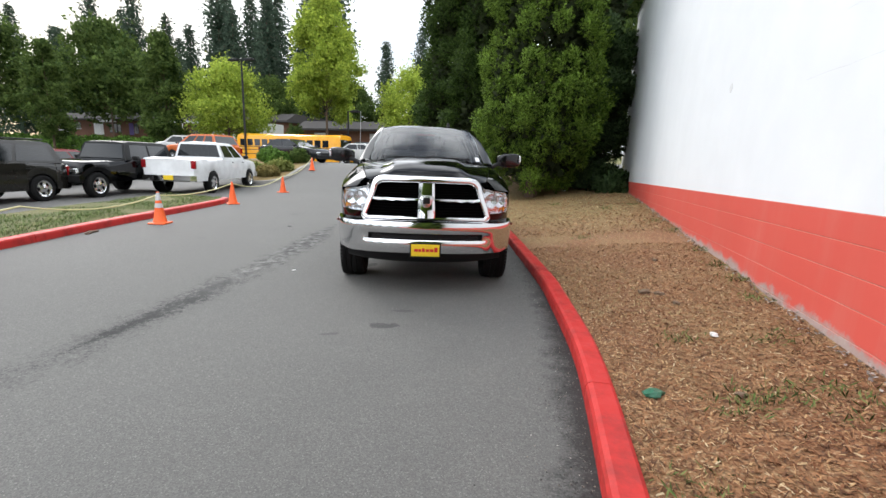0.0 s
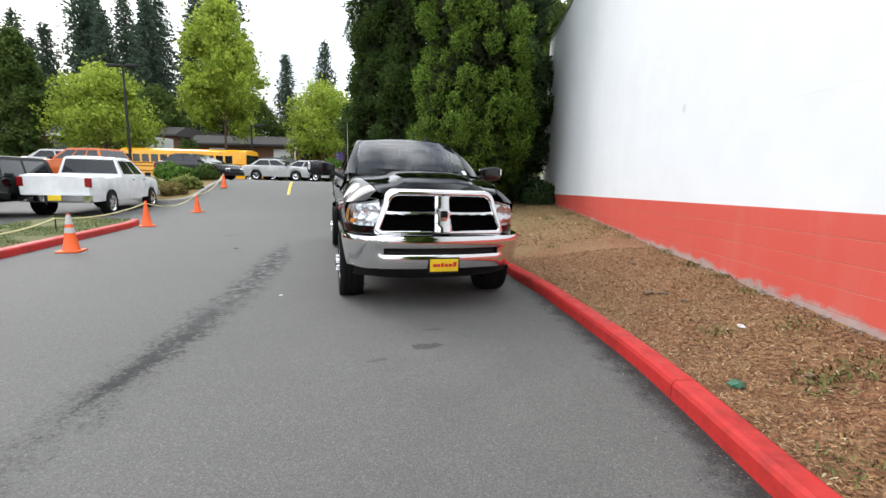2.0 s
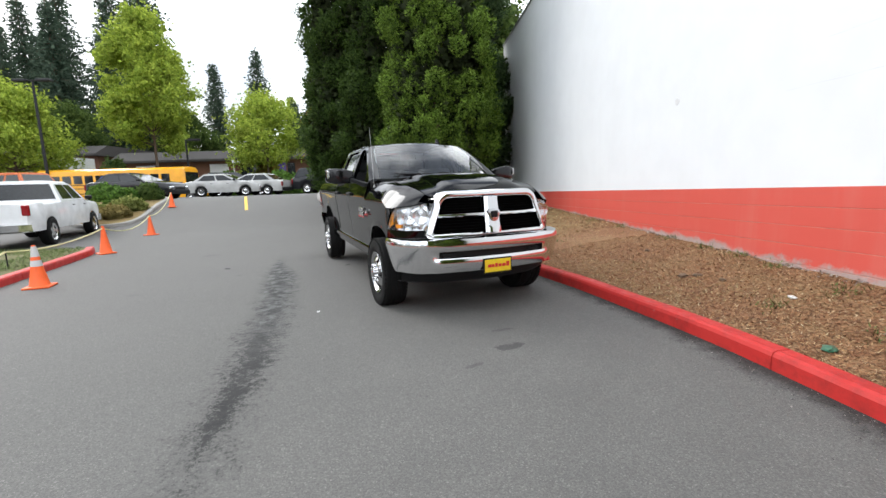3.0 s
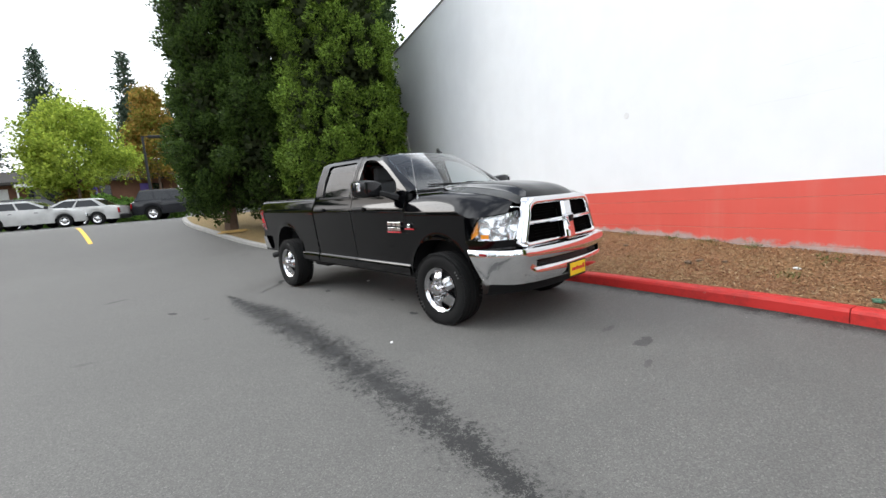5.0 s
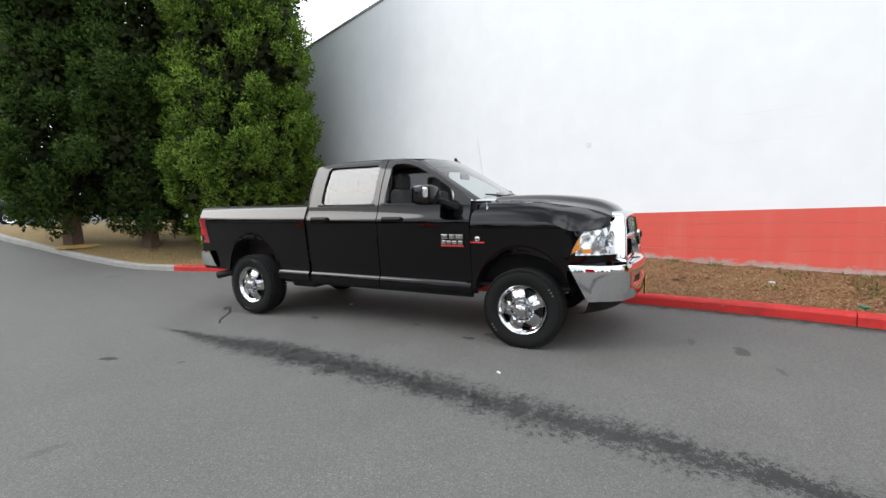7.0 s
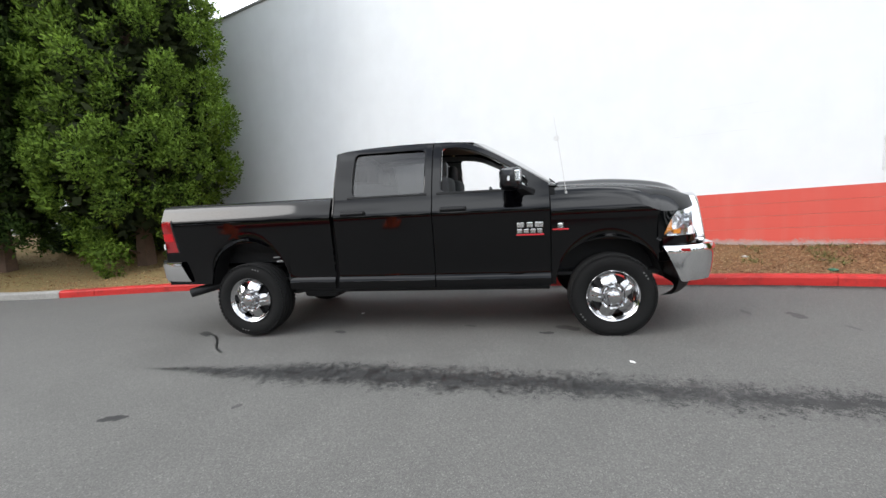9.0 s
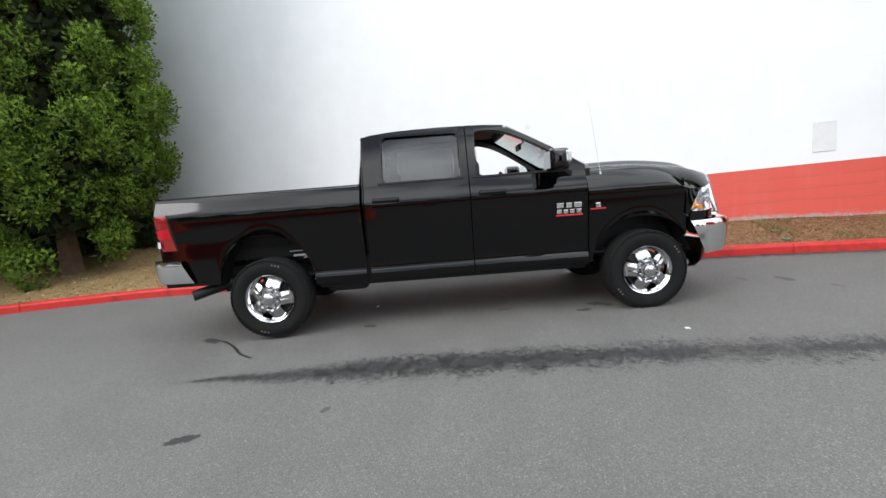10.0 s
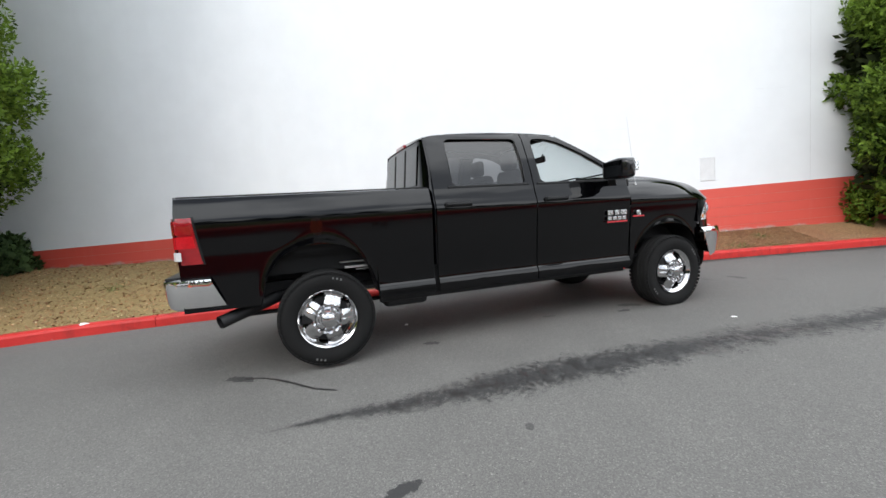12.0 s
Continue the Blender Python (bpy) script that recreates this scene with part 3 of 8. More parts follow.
def build_left():
    k = empty("kerb_far", Matrix.Identity(4), "red painted concrete kerb along a strip of lawn", "kerb", kind="structure")
    y = -13.0
    prof = [(-s, h) for s, h in KERB_PROFILE]
    while y < 11.85:
        ye = min(11.9, y + 3.05)
        pts = [(left_x(lerp(y, ye - 0.008, i / 10)), lerp(y, ye - 0.008, i / 10), 0) for i in range(11)]
        part("kerb_stone", kerb_strip(pts, prof), RED_KERB, k)
        y = ye
    rows = []
    y = -13.0
    while y <= 11.9:
        x0 = left_x(y) - 0.165
        rows.append([(x0 - 2.6 * i / 14, y, 0.125 + 0.03 * noise.noise((i * 0.4, y, 2)) - (0.1 if i == 14 else 0)) for i in range(15)])
        y += 0.2
    bm = bmesh.new()
    add_grid(bm, rows)
    for f in bm.faces:
        if f.normal.z < 0:
            f.normal_flip()
    thing("lawn_strip", bm, LAWN, "patchy green and straw-coloured lawn strip", "lawn", kind="structure", smooth=True)


build_left()


# ---- plants ----
def tufts_mesh(name, centers, normals, size, blades, rng, material, length=1.0, droop=0.0, width=0.28):
    """Many small leaf tufts in one mesh: each tuft is a fan of narrow blades round its outward way."""
    n = len(centers)
    c = np.repeat(centers, blades, axis=0)
    d = np.repeat(normals, blades, axis=0)
    s = np.repeat(size, blades)[:, None]
    r = rng.normal(size=(n * blades, 3))
    way = d * 0.9 + r * 0.75
    way[:, 2] -= droop
    way /= np.linalg.norm(way, axis=1)[:, None]
    side = np.cross(way, rng.normal(size=(n * blades, 3)))
    side /= np.linalg.norm(side, axis=1)[:, None] + 1e-9
    off = rng.normal(size=(n * blades, 3)) * s * 0.35
    base = c + off
    l = s * length * rng.uniform(0.6, 1.25, size=(n * blades, 1))
    w = l * width * rng.uniform(0.7, 1.3, size=(n * blades, 1))
    # every blade turns its face outwards, and is shaded with its tuft
    face = np.cross(side, way)
    side *= np.where(np.sum(face * d, axis=1) < 0, -1.0, 1.0)[:, None]
    p0, p1, p2, p3 = base, base + way * l * 0.5 + side * w, base + way * l, base + way * l * 0.5 - side * w
    co = np.stack([p0, p1, p2, p3], axis=1).reshape(-1, 3)
    me = bpy.data.meshes.new(name)
    k = n * blades
    me.vertices.add(k * 4)
    me.vertices.foreach_set("co", co.astype(np.float32).ravel())
    me.loops.add(k * 4)
    me.loops.foreach_set("vertex_index", np.arange(k * 4, dtype=np.int32))
    me.polygons.add(k)
    me.polygons.foreach_set("loop_start", np.arange(0, k * 4, 4, dtype=np.int32))
    me.update(calc_edges=True)
    shade = d * 1.0 + np.cross(side, way) * 0.3
    shade /= np.linalg.norm(shade, axis=1)[:, None]
    me.polygons.foreach_set("use_smooth", np.ones(k, dtype=bool))
    me.normals_split_custom_set_from_vertices(np.repeat(shade, 4, axis=0).astype(np.float32))
    me.materials.append(material)
    return me


def limb_bm(specs, segs=6):
    bm = bmesh.new()
    for r1, r2, a, b in specs:
        add_cyl(bm, r1, r2, a, b, segs)
    return bm


def conifer(seed, x, y, z, height, radius, skirt, detail, material, label, group="", blades=6, tuft=0.095, shape=0.3, wave=0.06):
    """A dense columnar evergreen: trunk, limbs and a crown of rounded upswept sprays over an inner mass darkened for
    shade.
    """
    rng = np.random.default_rng(seed)
    tree = empty("conifer_tree", pose(x, y, z), label, "tree", group)
    r0 = 0.1 + height * 0.008
    specs = []
    for i in range(10):
        a, b = i / 10, (i + 1) / 10
        specs.append((r0 * (1 - a) ** 0.9 + 0.02, r0 * (1 - b) ** 0.9 + 0.02, (0.06 * math.sin(a * 5 + seed), 0.05 * math.cos(a * 4), -0.25 + a * height), (0.06 * math.sin(b * 5 + seed), 0.05 * math.cos(b * 4), -0.25 + b * height)))
    specs[0] = (r0 * 1.35, specs[0][1], specs[0][2], specs[0][3])

    def girth(h, a):
        low = 0.62 + 0.38 * smooth01(0.0, 0.13, h)
        return radius * low * max(0.02, 1 - h) ** shape * (1 + wave * math.sin(2 * a + h * 9 + seed) + wave * 0.7 * math.sin(3 * a - h * 17))

    cen, nor, siz = [], [], []
    tall = height - skirt
    gap = 0.9 / detail
    levels = int(tall / (gap * 0.8))
    for i in range(levels):
        hz = skirt + (i + rng.uniform(-0.4, 0.4)) * tall / levels
        h = min(0.985, max(0.0, (hz - skirt) / tall))
        grow = 1.0 + 0.9 * smooth01(0.55, 0.8, h)
        around = max(4, int(math.tau * girth(h, 0) / gap / grow))
        if grow > 1.5 and i % 2:
            continue
        start = rng.uniform(0, 6.3)
        for k in range(around):
            a = start + (k + rng.uniform(-0.35, 0.35)) * math.tau / around
            rr = girth(h, a) * (1 + rng.normal() * 0.03) - rng.uniform(0.0, 0.6) - 0.14
            ls = rng.uniform(0.26, 0.46) * grow / detail
            lc = np.array([math.cos(a) * rr, math.sin(a) * rr, hz + rng.normal() * 0.12])
            out = np.array([math.cos(a), math.sin(a), 0.55])
            out /= np.linalg.norm(out)
            per = int(95 * (ls / grow / 0.26) ** 1.7)
            p = rng.normal(size=(per, 3))
            p /= np.linalg.norm(p, axis=1)[:, None]
            # the outer side of the spray carries the leaves
            back = (p @ out)[:, None]
            p = np.where(back < -0.25, p - out * back * 1.6, p)
            nn = p + out * 0.2 + np.array([0, 0, 0.3])
            q = p * ls * rng.uniform(0.62, 1.06, size=(per, 1)) * np.array([1, 1, 1.3])
            q[:, :2] += out[:2] * q[:, 2:] * 0.22
            q += out * np.maximum(q @ out, 0)[:, None] * 0.35
            cen.append(lc + q)
            nor.append(nn / np.linalg.norm(nn, axis=1)[:, None])
            siz.append(np.full(per, tuft * grow) * rng.uniform(0.65, 1.2, size=per))
            if (i * 7 + k) % 9 == 0:
                specs.append((0.03, 0.012, (0, 0, max(0.2, hz - rr * 0.45)), tuple(lc * np.array([0.9, 0.9, 1]))))
    part("trunk", limb_bm(specs), BARK, tree)
    # the inner growth, its shade painted in with a darker leaf colour
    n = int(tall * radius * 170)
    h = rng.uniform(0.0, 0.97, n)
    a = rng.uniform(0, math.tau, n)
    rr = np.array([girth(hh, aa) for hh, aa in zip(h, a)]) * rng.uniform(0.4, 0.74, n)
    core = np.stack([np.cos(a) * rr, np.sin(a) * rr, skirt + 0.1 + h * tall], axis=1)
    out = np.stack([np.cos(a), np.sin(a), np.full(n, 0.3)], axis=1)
    part("inner_growth", tufts_mesh("inner_growth", core, out, np.full(n, 0.26), 5, rng, CONIFER_INNER_SHADE, width=0.3), CONIFER_INNER_SHADE, tree)
    me = tufts_mesh("crown", np.concatenate(cen), np.concatenate(nor), np.concatenate(siz), blades, rng, material, width=0.22)
    part("crown", me, material, tree)
    return tree


def broadleaf(seed, height, spread, trunk_h, count, material, name="broadleaf_tree", shape="oval", blades=4, leaf=0.3):
    """A street tree: trunk, forked limbs and a crown of leaf clumps with gaps. Built at the origin."""
    rng = np.random.default_rng(seed)
    tree = empty(name, Matrix.Identity(4), "", "tree")
    specs = [(0.16, 0.12, (0, 0, -0.3), (0.05, 0, trunk_h)), (0.12, 0.03, (0.05, 0, trunk_h), (0.1, 0.05, height * 0.92))]
    cen, nor, siz = [], [], []
    lobes = 90
    ch = height - trunk_h
    for i in range(lobes):
        u = rng.uniform(0.0, 1.0)
        if shape == "oval":
            prof = math.sin(math.pi * (0.12 + 0.86 * u) ** 0.8) ** 0.75
        elif shape == "cone":
            prof = (1 - u) ** 0.7 * min(1, 0.45 + u * 3)
        else:
            prof = math.sin(math.pi * (0.12 + 0.84 * u)) ** 0.6
        a = i * 2.4 + rng.normal() * 0.3
        rr = spread * prof * math.sqrt(rng.uniform(0.2, 1.0)) * (1 + rng.normal() * 0.1)
        lc = np.array([math.cos(a) * rr, math.sin(a) * rr, trunk_h + u * ch])
        per = count // lobes
        ls = spread * 0.24 * rng.uniform(0.7, 1.3)
        p = rng.normal(size=(per, 3)) * ls * 0.55
        cen.append(lc + p)
        nn = p + np.array([math.cos(a) * 0.2, math.sin(a) * 0.2, 0.3]) * ls
        nor.append(nn / (np.linalg.norm(nn, axis=1)[:, None] + 1e-6))
        siz.append(np.full(per, leaf) * rng.uniform(0.6, 1.3, size=per))
        if i % 3 == 0:
            specs.append((0.045, 0.015, (0.06, 0, trunk_h + max(0, u * ch - rr * 0.8) * 0.9), tuple(lc)))
    part("trunk", limb_bm(specs), BARK, tree)
    me = tufts_mesh("crown", np.concatenate(cen), np.concatenate(nor), np.concatenate(siz), blades, rng, material, width=0.42)
    part("crown", me, material, tree)
    return tree


def bush(seed, x, y, z, size, count, material, label, name="shrub", group="", leaf=0.12, blades=5):
    rng = np.random.default_rng(seed)
    p = rng.normal(size=(count, 3))
    p /= np.linalg.norm(p, axis=1)[:, None]
    p[:, 2] = np.abs(p[:, 2])
    bumpy = 1 + 0.16 * np.sin(p[:, 0] * 7 + seed) * np.cos(p[:, 1] * 6) + rng.normal(size=count) * 0.06
    nrm = p.copy()
    pos = p * np.array(size) * (bumpy * rng.uniform(0.72, 1.0, size=count))[:, None]
    pos[:, 2] += 0.03
    stem = empty(name, pose(x, y, z), label, "shrub", group)
    part("stems", limb_bm([(0.03, 0.01, (0, 0, -0.1), (size[0] * 0.5 * math.cos(a), size[1] * 0.5 * math.sin(a), size[2] * 0.7)) for a in (0.3, 1.5, 2.7, 3.9, 5.2)]), BARK, stem)
    part("foliage", tufts_mesh("foliage", pos, nrm, np.full(count, leaf), blades, rng, material, width=0.4), material, stem)
    return stem


conifer(11, -0.8, 17.0, bed_z(-0.8, 17.0), 11.2, 2.3, 0.8, 1.0, CONIFER, "tall dense green conifer with lumpy sprays beside the wall", "conifers by the wall")
conifer(15, 0.75, 19.9, bed_z(0.75, 19.9), 12.0, 1.75, 0.8, 0.62, CONIFER_DARK, "dark green conifer in the wall's corner", "conifers by the wall", tuft=0.15)
conifer(12, -2.95, 19.0, bed_z(-2.95, 19.0), 13.0, 1.7, 0.95, 0.9, CONIFER_MID, "tall narrow green conifer with a bare lower trunk", "conifers by the wall", tuft=0.11, wave=0.08)
conifer(13, -4.75, 20.1, bed_z(-4.75, 20.1), 13.6, 1.65, 0.8, 0.85, CONIFER_MID, "tall narrow dark green conifer", "conifers by the wall", tuft=0.115, wave=0.08)
conifer(14, 1.75, -1.55, bed_z(1.75, -1.55), 7.5, 1.45, 0.35, 1.15, CONIFER, "green conifer growing close against the white wall", "conifers by the wall", tuft=0.125, wave=0.18)
bush(21, 1.2, 19.2, bed_z(1.2, 19.2), (1.2, 1.0, 1.0), 2200, CONIFER_DARK, "dark green evergreen shrub at the wall's foot", "shrub", "shrubs by the wall")
bush(23, 0.1, 19.1, bed_z(0.1, 19.1), (1.1, 0.9, 1.0), 2000, CONIFER_DARK, "dark green evergreen shrub under the conifers", "shrub", "shrubs by the wall")
bush(24, -0.7, 20.0, bed_z(-0.7, 20.0), (1.1, 0.9, 0.9), 1800, CONIFER_DARK, "dark green evergreen shrub under the conifers", "shrub", "shrubs by the wall")
bush(22, 2.0, 18.0, bed_z(2.0, 18.0), (0.7, 0.8, 0.75), 1400, CONIFER_DARK, "dark green evergreen shrub at the wall's foot", "shrub", "shrubs by the wall")


# ---- the black pickup: x forward from the rear axle, y to its left, z up ----
FWD, SIDE = Vector((0.336, -0.9416, 0)), Vector((0.9416, 0.336, 0))
TRUCK = Matrix(((FWD.x, SIDE.x, 0, -2.494), (FWD.y, SIDE.y, 0, 9.731), (0, 0, 1, 0.02), (0, 0, 0, 1))) @ pose(0, 0, 0, 0, 0.55, 0) @ Matrix.Scale(1.02, 4)
BASE = 3.797
LAMP_CLEAR = make_glass("lamp_lens", (0.93, 0.94, 0.95), 0.03)
LAMP_RED = plain("red_lamp_lens", (0.24, 0.003, 0.006), 0.1, vary=0.2, scale=20)
LAMP_RED.node_tree.nodes["Principled BSDF"].inputs["Coat Weight"].default_value = 1.0
LAMP_BRIGHT = plain("bright_red_lens", (0.45, 0.008, 0.014), 0.1, vary=0.25, scale=35)
LAMP_AMBER = plain("amber_lamp_lens", (0.9, 0.3, 0.02), 0.15, vary=0.15, scale=20)
GLOSS_PLASTIC = plain("gloss_black_plastic", (0.006, 0.006, 0.007), 0.14, vary=0.2)
REFLECTOR = plain("lamp_reflector", (0.8, 0.81, 0.83), 0.24, 1.0, vary=0.1, scale=14)
CLOTH = plain("dark_grey_seat_cloth", (0.045, 0.045, 0.047), 0.9, vary=0.2, scale=30, bump=0.3)
TRIM_GREY = plain("grey_cabin_trim", (0.16, 0.155, 0.15), 0.7, vary=0.1)
PALE_METAL = plain("pale_metal", (0.5, 0.5, 0.5), 0.35, 0.8, vary=0.2, scale=15)
BADGE_RED = plain("red_badge_bar", (0.55, 0.02, 0.03), 0.35)
WHEEL_CHROME = plain("wheel_chrome", (0.56, 0.56, 0.57), 0.09, 1.0, vary=0.06, scale=10)
SATIN = plain("brushed_chrome_badge", (0.7, 0.7, 0.71), 0.2, 1.0, vary=0.08)

ARCH_F, ARCH_R = (3.77, 0.50, 0.40, 0.945), (-0.02, 0.49, 0.40, 1.03)  # centre, half width, foot, top


def arch_z(x, sill):
    """The lower edge of the body's side at x: the sill, or a wheel arch."""
    z = sill
    for xc, hw, zf, zt in (ARCH_F, ARCH_R):
        d = abs(x - xc) / hw
        if d < 1:
            z = max(z, zf + (zt - zf) * (1 - d**2.5) ** (1 / 2.5))
    return z


SIDE_DOOR = [(0.36, 0.95), (0.5, 0.958), (0.57, 0.964), (0.58, 0.9625), (0.612, 0.9525), (0.624, 0.938), (0.7, 0.94), (0.85, 0.956), (1.0, 0.9715), (1.14, 0.986), (1.22, 0.9948), (1.246, 0.9976), (1.262, 0.9985), (1.285, 0.994), (1.31, 0.984), (1.35, 0.966), (1.4, 0.95), (1.45, 0.938)]
SIDE_BED = [(0.4, 0.952), (0.56, 0.96), (0.57, 0.966), (0.58, 0.9645), (0.612, 0.9545), (0.624, 0.941), (0.75, 0.947), (1.0, 0.9725), (1.14, 0.9865), (1.22, 0.995), (1.254, 0.9983), (1.272, 0.999), (1.3, 0.993), (1.33, 0.981), (1.37, 0.963), (1.41, 0.945), (1.44, 0.928), (1.458, 0.91), (1.468, 0.88), (1.47, 0.84)]
SIDE_TAIL = [(0.4, 0.952), (0.75, 0.962)] + [p for p in SIDE_BED if p[0] > 0.9]
SIDE_FENDER = [(0.4, 0.93), (0.6, 0.95), (0.8, 0.964), (1.0, 0.98), (1.14, 0.991), (1.2, 0.9968), (1.222, 0.998), (1.242, 0.996), (1.262, 0.988), (1.33, 0.952)]


def flare(x, z):
    out = 0.0
    for xc, hw, zf, zt in (ARCH_F, ARCH_R):
        d = math.hypot((x - xc) / hw, max(0, z - zf) / (zt - zf)) - 1
        if d > -0.05:
            out += 0.008 * math.exp(-((d / 0.09) ** 2))
    return out


def steps(a, b, n, ease=False):
    return [lerp(a, b, (0.5 - 0.5 * math.cos(math.pi * i / n)) if ease else i / n) for i in range(n + 1)]


def side_columns(x0, x1):
    """Columns along the body, closer at the ends of the arches."""
    xs = set(steps(x0, x1, max(4, int((x1 - x0) / 0.06))))
    for xc, hw, zf, zt in (ARCH_F, ARCH_R):
        for v in steps(xc - hw, xc + hw, 44, True):
            if x0 < v < x1:
                xs.add(v)
        for v in (xc - hw - 0.004, xc + hw + 0.004):
            if x0 < v < x1:
                xs.add(v)
    xs = sorted(xs)
    return [v for i, v in enumerate(xs) if i == 0 or v - xs[i - 1] > 0.0015]


def soft_at(pts, v):
    """A rounded curve through the points (cubic, with slopes from the neighbours)."""
    if v <= pts[0][0]:
        return pts[0][1]
    if v >= pts[-1][0]:
        return pts[-1][1]
    i = max(k for k in range(len(pts) - 1) if pts[k][0] <= v)
    def slope(k):
        lo, hi = max(0, k - 1), min(len(pts) - 1, k + 1)
        return (pts[hi][1] - pts[lo][1]) / (pts[hi][0] - pts[lo][0])
    (x0, y0), (x1, y1) = pts[i], pts[i + 1]
    w = x1 - x0
    q = (v - x0) / w
    return (2 * q**3 - 3 * q**2 + 1) * y0 + (q**3 - 2 * q**2 + q) * w * slope(i) + (3 * q**2 - 2 * q**3) * y1 + (q**3 - q**2) * w * slope(i + 1)


def side_skin(bm, s, x0, x1, prof, sill, top, rows=None, fl=True):
    """One side's skin between x0 and x1; s is +1 on the left."""
    waist = 1.075
    pts = []
    for x in side_columns(x0, x1):
        shape = prof(x) if callable(prof) else prof
        lo, hi = arch_z(x, sill(x) if callable(sill) else sill), top(x) if callable(top) else top
        zs = [lo, lerp(lo, 0.57, 0.5), 0.57, 0.576, 0.584, 0.598, 0.611, 0.625, 0.65, 0.72, 0.8, 0.88, 0.95, 1.02] if lo < 0.555 else [lerp(lo, waist, i / 14) for i in range(14)]
        zs += [lerp(waist, hi, i / 22) for i in range(23)]
        pts.append([(x, s * (soft_at(shape, z) + (flare(x, z) if fl else 0)), z) for z in zs])
    add_grid(bm, pts, flip=s > 0)
    # the returned lip along the lower edge
    add_grid(bm, [[c[0], (c[0][0], c[0][1] - s * 0.05, c[0][2] + 0.004)] for c in pts], flip=s < 0)


def roof_edge(x):
    return curve_at([(0.96, 1.86), (1.0, 1.925), (1.1, 1.965), (1.5, 1.99), (2.0, 1.992), (2.4, 1.968), (2.65, 1.868), (2.95, 1.69), (3.3, 1.455)], x)


def cab_y(z):
    return curve_at([(1.4, 0.948), (1.44, 0.94), (1.6, 0.888), (1.8, 0.8), (1.95, 0.72), (2.01, 0.66)], z)


def frame_skin(bm, s, x0, x1, w0, w1, wtop, wslant=None):
    """The upper door between the belt and the roof edge, round a window opening from w0 to w1."""
    belt, sill = 1.438, 1.464
    lows, highs = [], []
    xs = sorted(set(steps(x0, x1, 34) + steps(w0, w0 + 0.08, 8) + steps(w1 - 0.08, w1, 8)))
    def opening(x):
        if not w0 < x < w1:
            return None
        t = min(wtop, roof_edge(x) - 0.055)
        b = sill
        for e in (x - w0, w1 - x):
            if e < 0.07:
                k = 0.07 - math.sqrt(max(0, 0.07**2 - (0.07 - e) ** 2))
                t, b = t - k, b + (k if e == x - w0 else k * 0.6)
        return (b, t) if t - b > 0.01 else None
    def pt(x, z):
        return (x, s * cab_y(z), z)
    run = []
    prev = None
    for x in xs:
        o = opening(x)
        top = max(belt + 0.01, roof_edge(x) - 0.004)
        mid = o or ((belt + top) / 2,) * 2
        run.append((x, belt, mid[0], mid[1], top, o is not None))
    low = [[pt(x, lerp(a, b, i / 2)) for i in range(3)] for x, a, b, c, d, o in run]
    high = [[pt(x, lerp(c, d, i / 4)) for i in range(5)] for x, a, b, c, d, o in run]
    add_grid(bm, low, flip=s > 0)
    add_grid(bm, high, flip=s > 0)
    # the opening's inner return
    ring = [pt(x, b) for x, a, b, c, d, o in run if o] + [pt(x, c) for x, a, b, c, d, o in reversed(run) if o]
    add_grid(bm, [[p, (p[0], p[1] - s * 0.05, p[2])] for p in ring], close_u=True, flip=s > 0)
    return [(x, b, c) for x, a, b, c, d, o in run if o]


CAB_ROWS = [0.75, 1.0, 1.25, 1.285, 1.31, 1.35, 1.4, 1.439] + [1.47 + 0.048 * i for i in range(10)] + [1.925, 1.945]


def cab_side(z):
    return soft_at(SIDE_DOOR, z) if z < 1.44 else cab_y(z)


def cab_back_x(v, z):
    """The cab's rear face, rounded into its corners."""
    return 0.95 + max(0.0, z - 1.44) * 0.1 + 0.056 * max(0.0, (abs(v) - 0.86) / 0.14) ** 2 + 0.01 * v * v


def pane(openings, s, inset):
    bm = bmesh.new()
    add_grid(bm, [[(x, s * (cab_y(lerp(b - 0.012, c + 0.012, i / 6)) - inset), lerp(b - 0.012, c + 0.012, i / 6)) for i in range(7)] for x, b, c in openings])
    return bm


def plan_front(y):
    """The nose's plan curve: how far forward the front stands at y."""
    a = abs(y)
    if a < 0.62:
        return 4.765 - 0.075 * (a / 0.62) ** 2
    q = min(1.0, (a - 0.62) / 0.38)
    return 4.69 - 0.07 * q - 0.42 * (1 - math.sqrt(max(0.0, 1 - q * q)))


def plan_width(x):
    """The plan curve the other way round: the half width at x near the nose."""
    lo, hi = 0.62, 1.0
    for _ in range(30):
        mid = (lo + hi) / 2
        lo, hi = (mid, hi) if plan_front(mid) > x else (lo, mid)
    return lo


def hood_half(x):
    """Half the hood's width where its side seam passes x."""
    u = min(1.0, max(0.0, (x - 3.26) / 1.33))
    return 0.795 - 0.135 * u**3


def lamp_top(y):
    return lerp(1.228, 1.175, min(1.0, max(0.0, (abs(y) - 0.65) / 0.335)))


def hood_z(x, y):
    c = curve_at([(3.1, 1.525), (3.4, 1.535), (3.9, 1.535), (4.3, 1.495), (4.55, 1.43), (4.72, 1.335)], x)
    e = curve_at([(3.1, 1.455), (3.8, 1.45), (4.3, 1.385), (4.55, 1.31), (4.7, 1.22)], x)
    a = abs(y)
    dome = smooth01(0.52, 0.36, a) * 0.035 * smooth01(4.7, 4.4, x)
    t = smooth01(0.15, 0.86, a)
    return lerp(c - 0.035, e, t) + dome


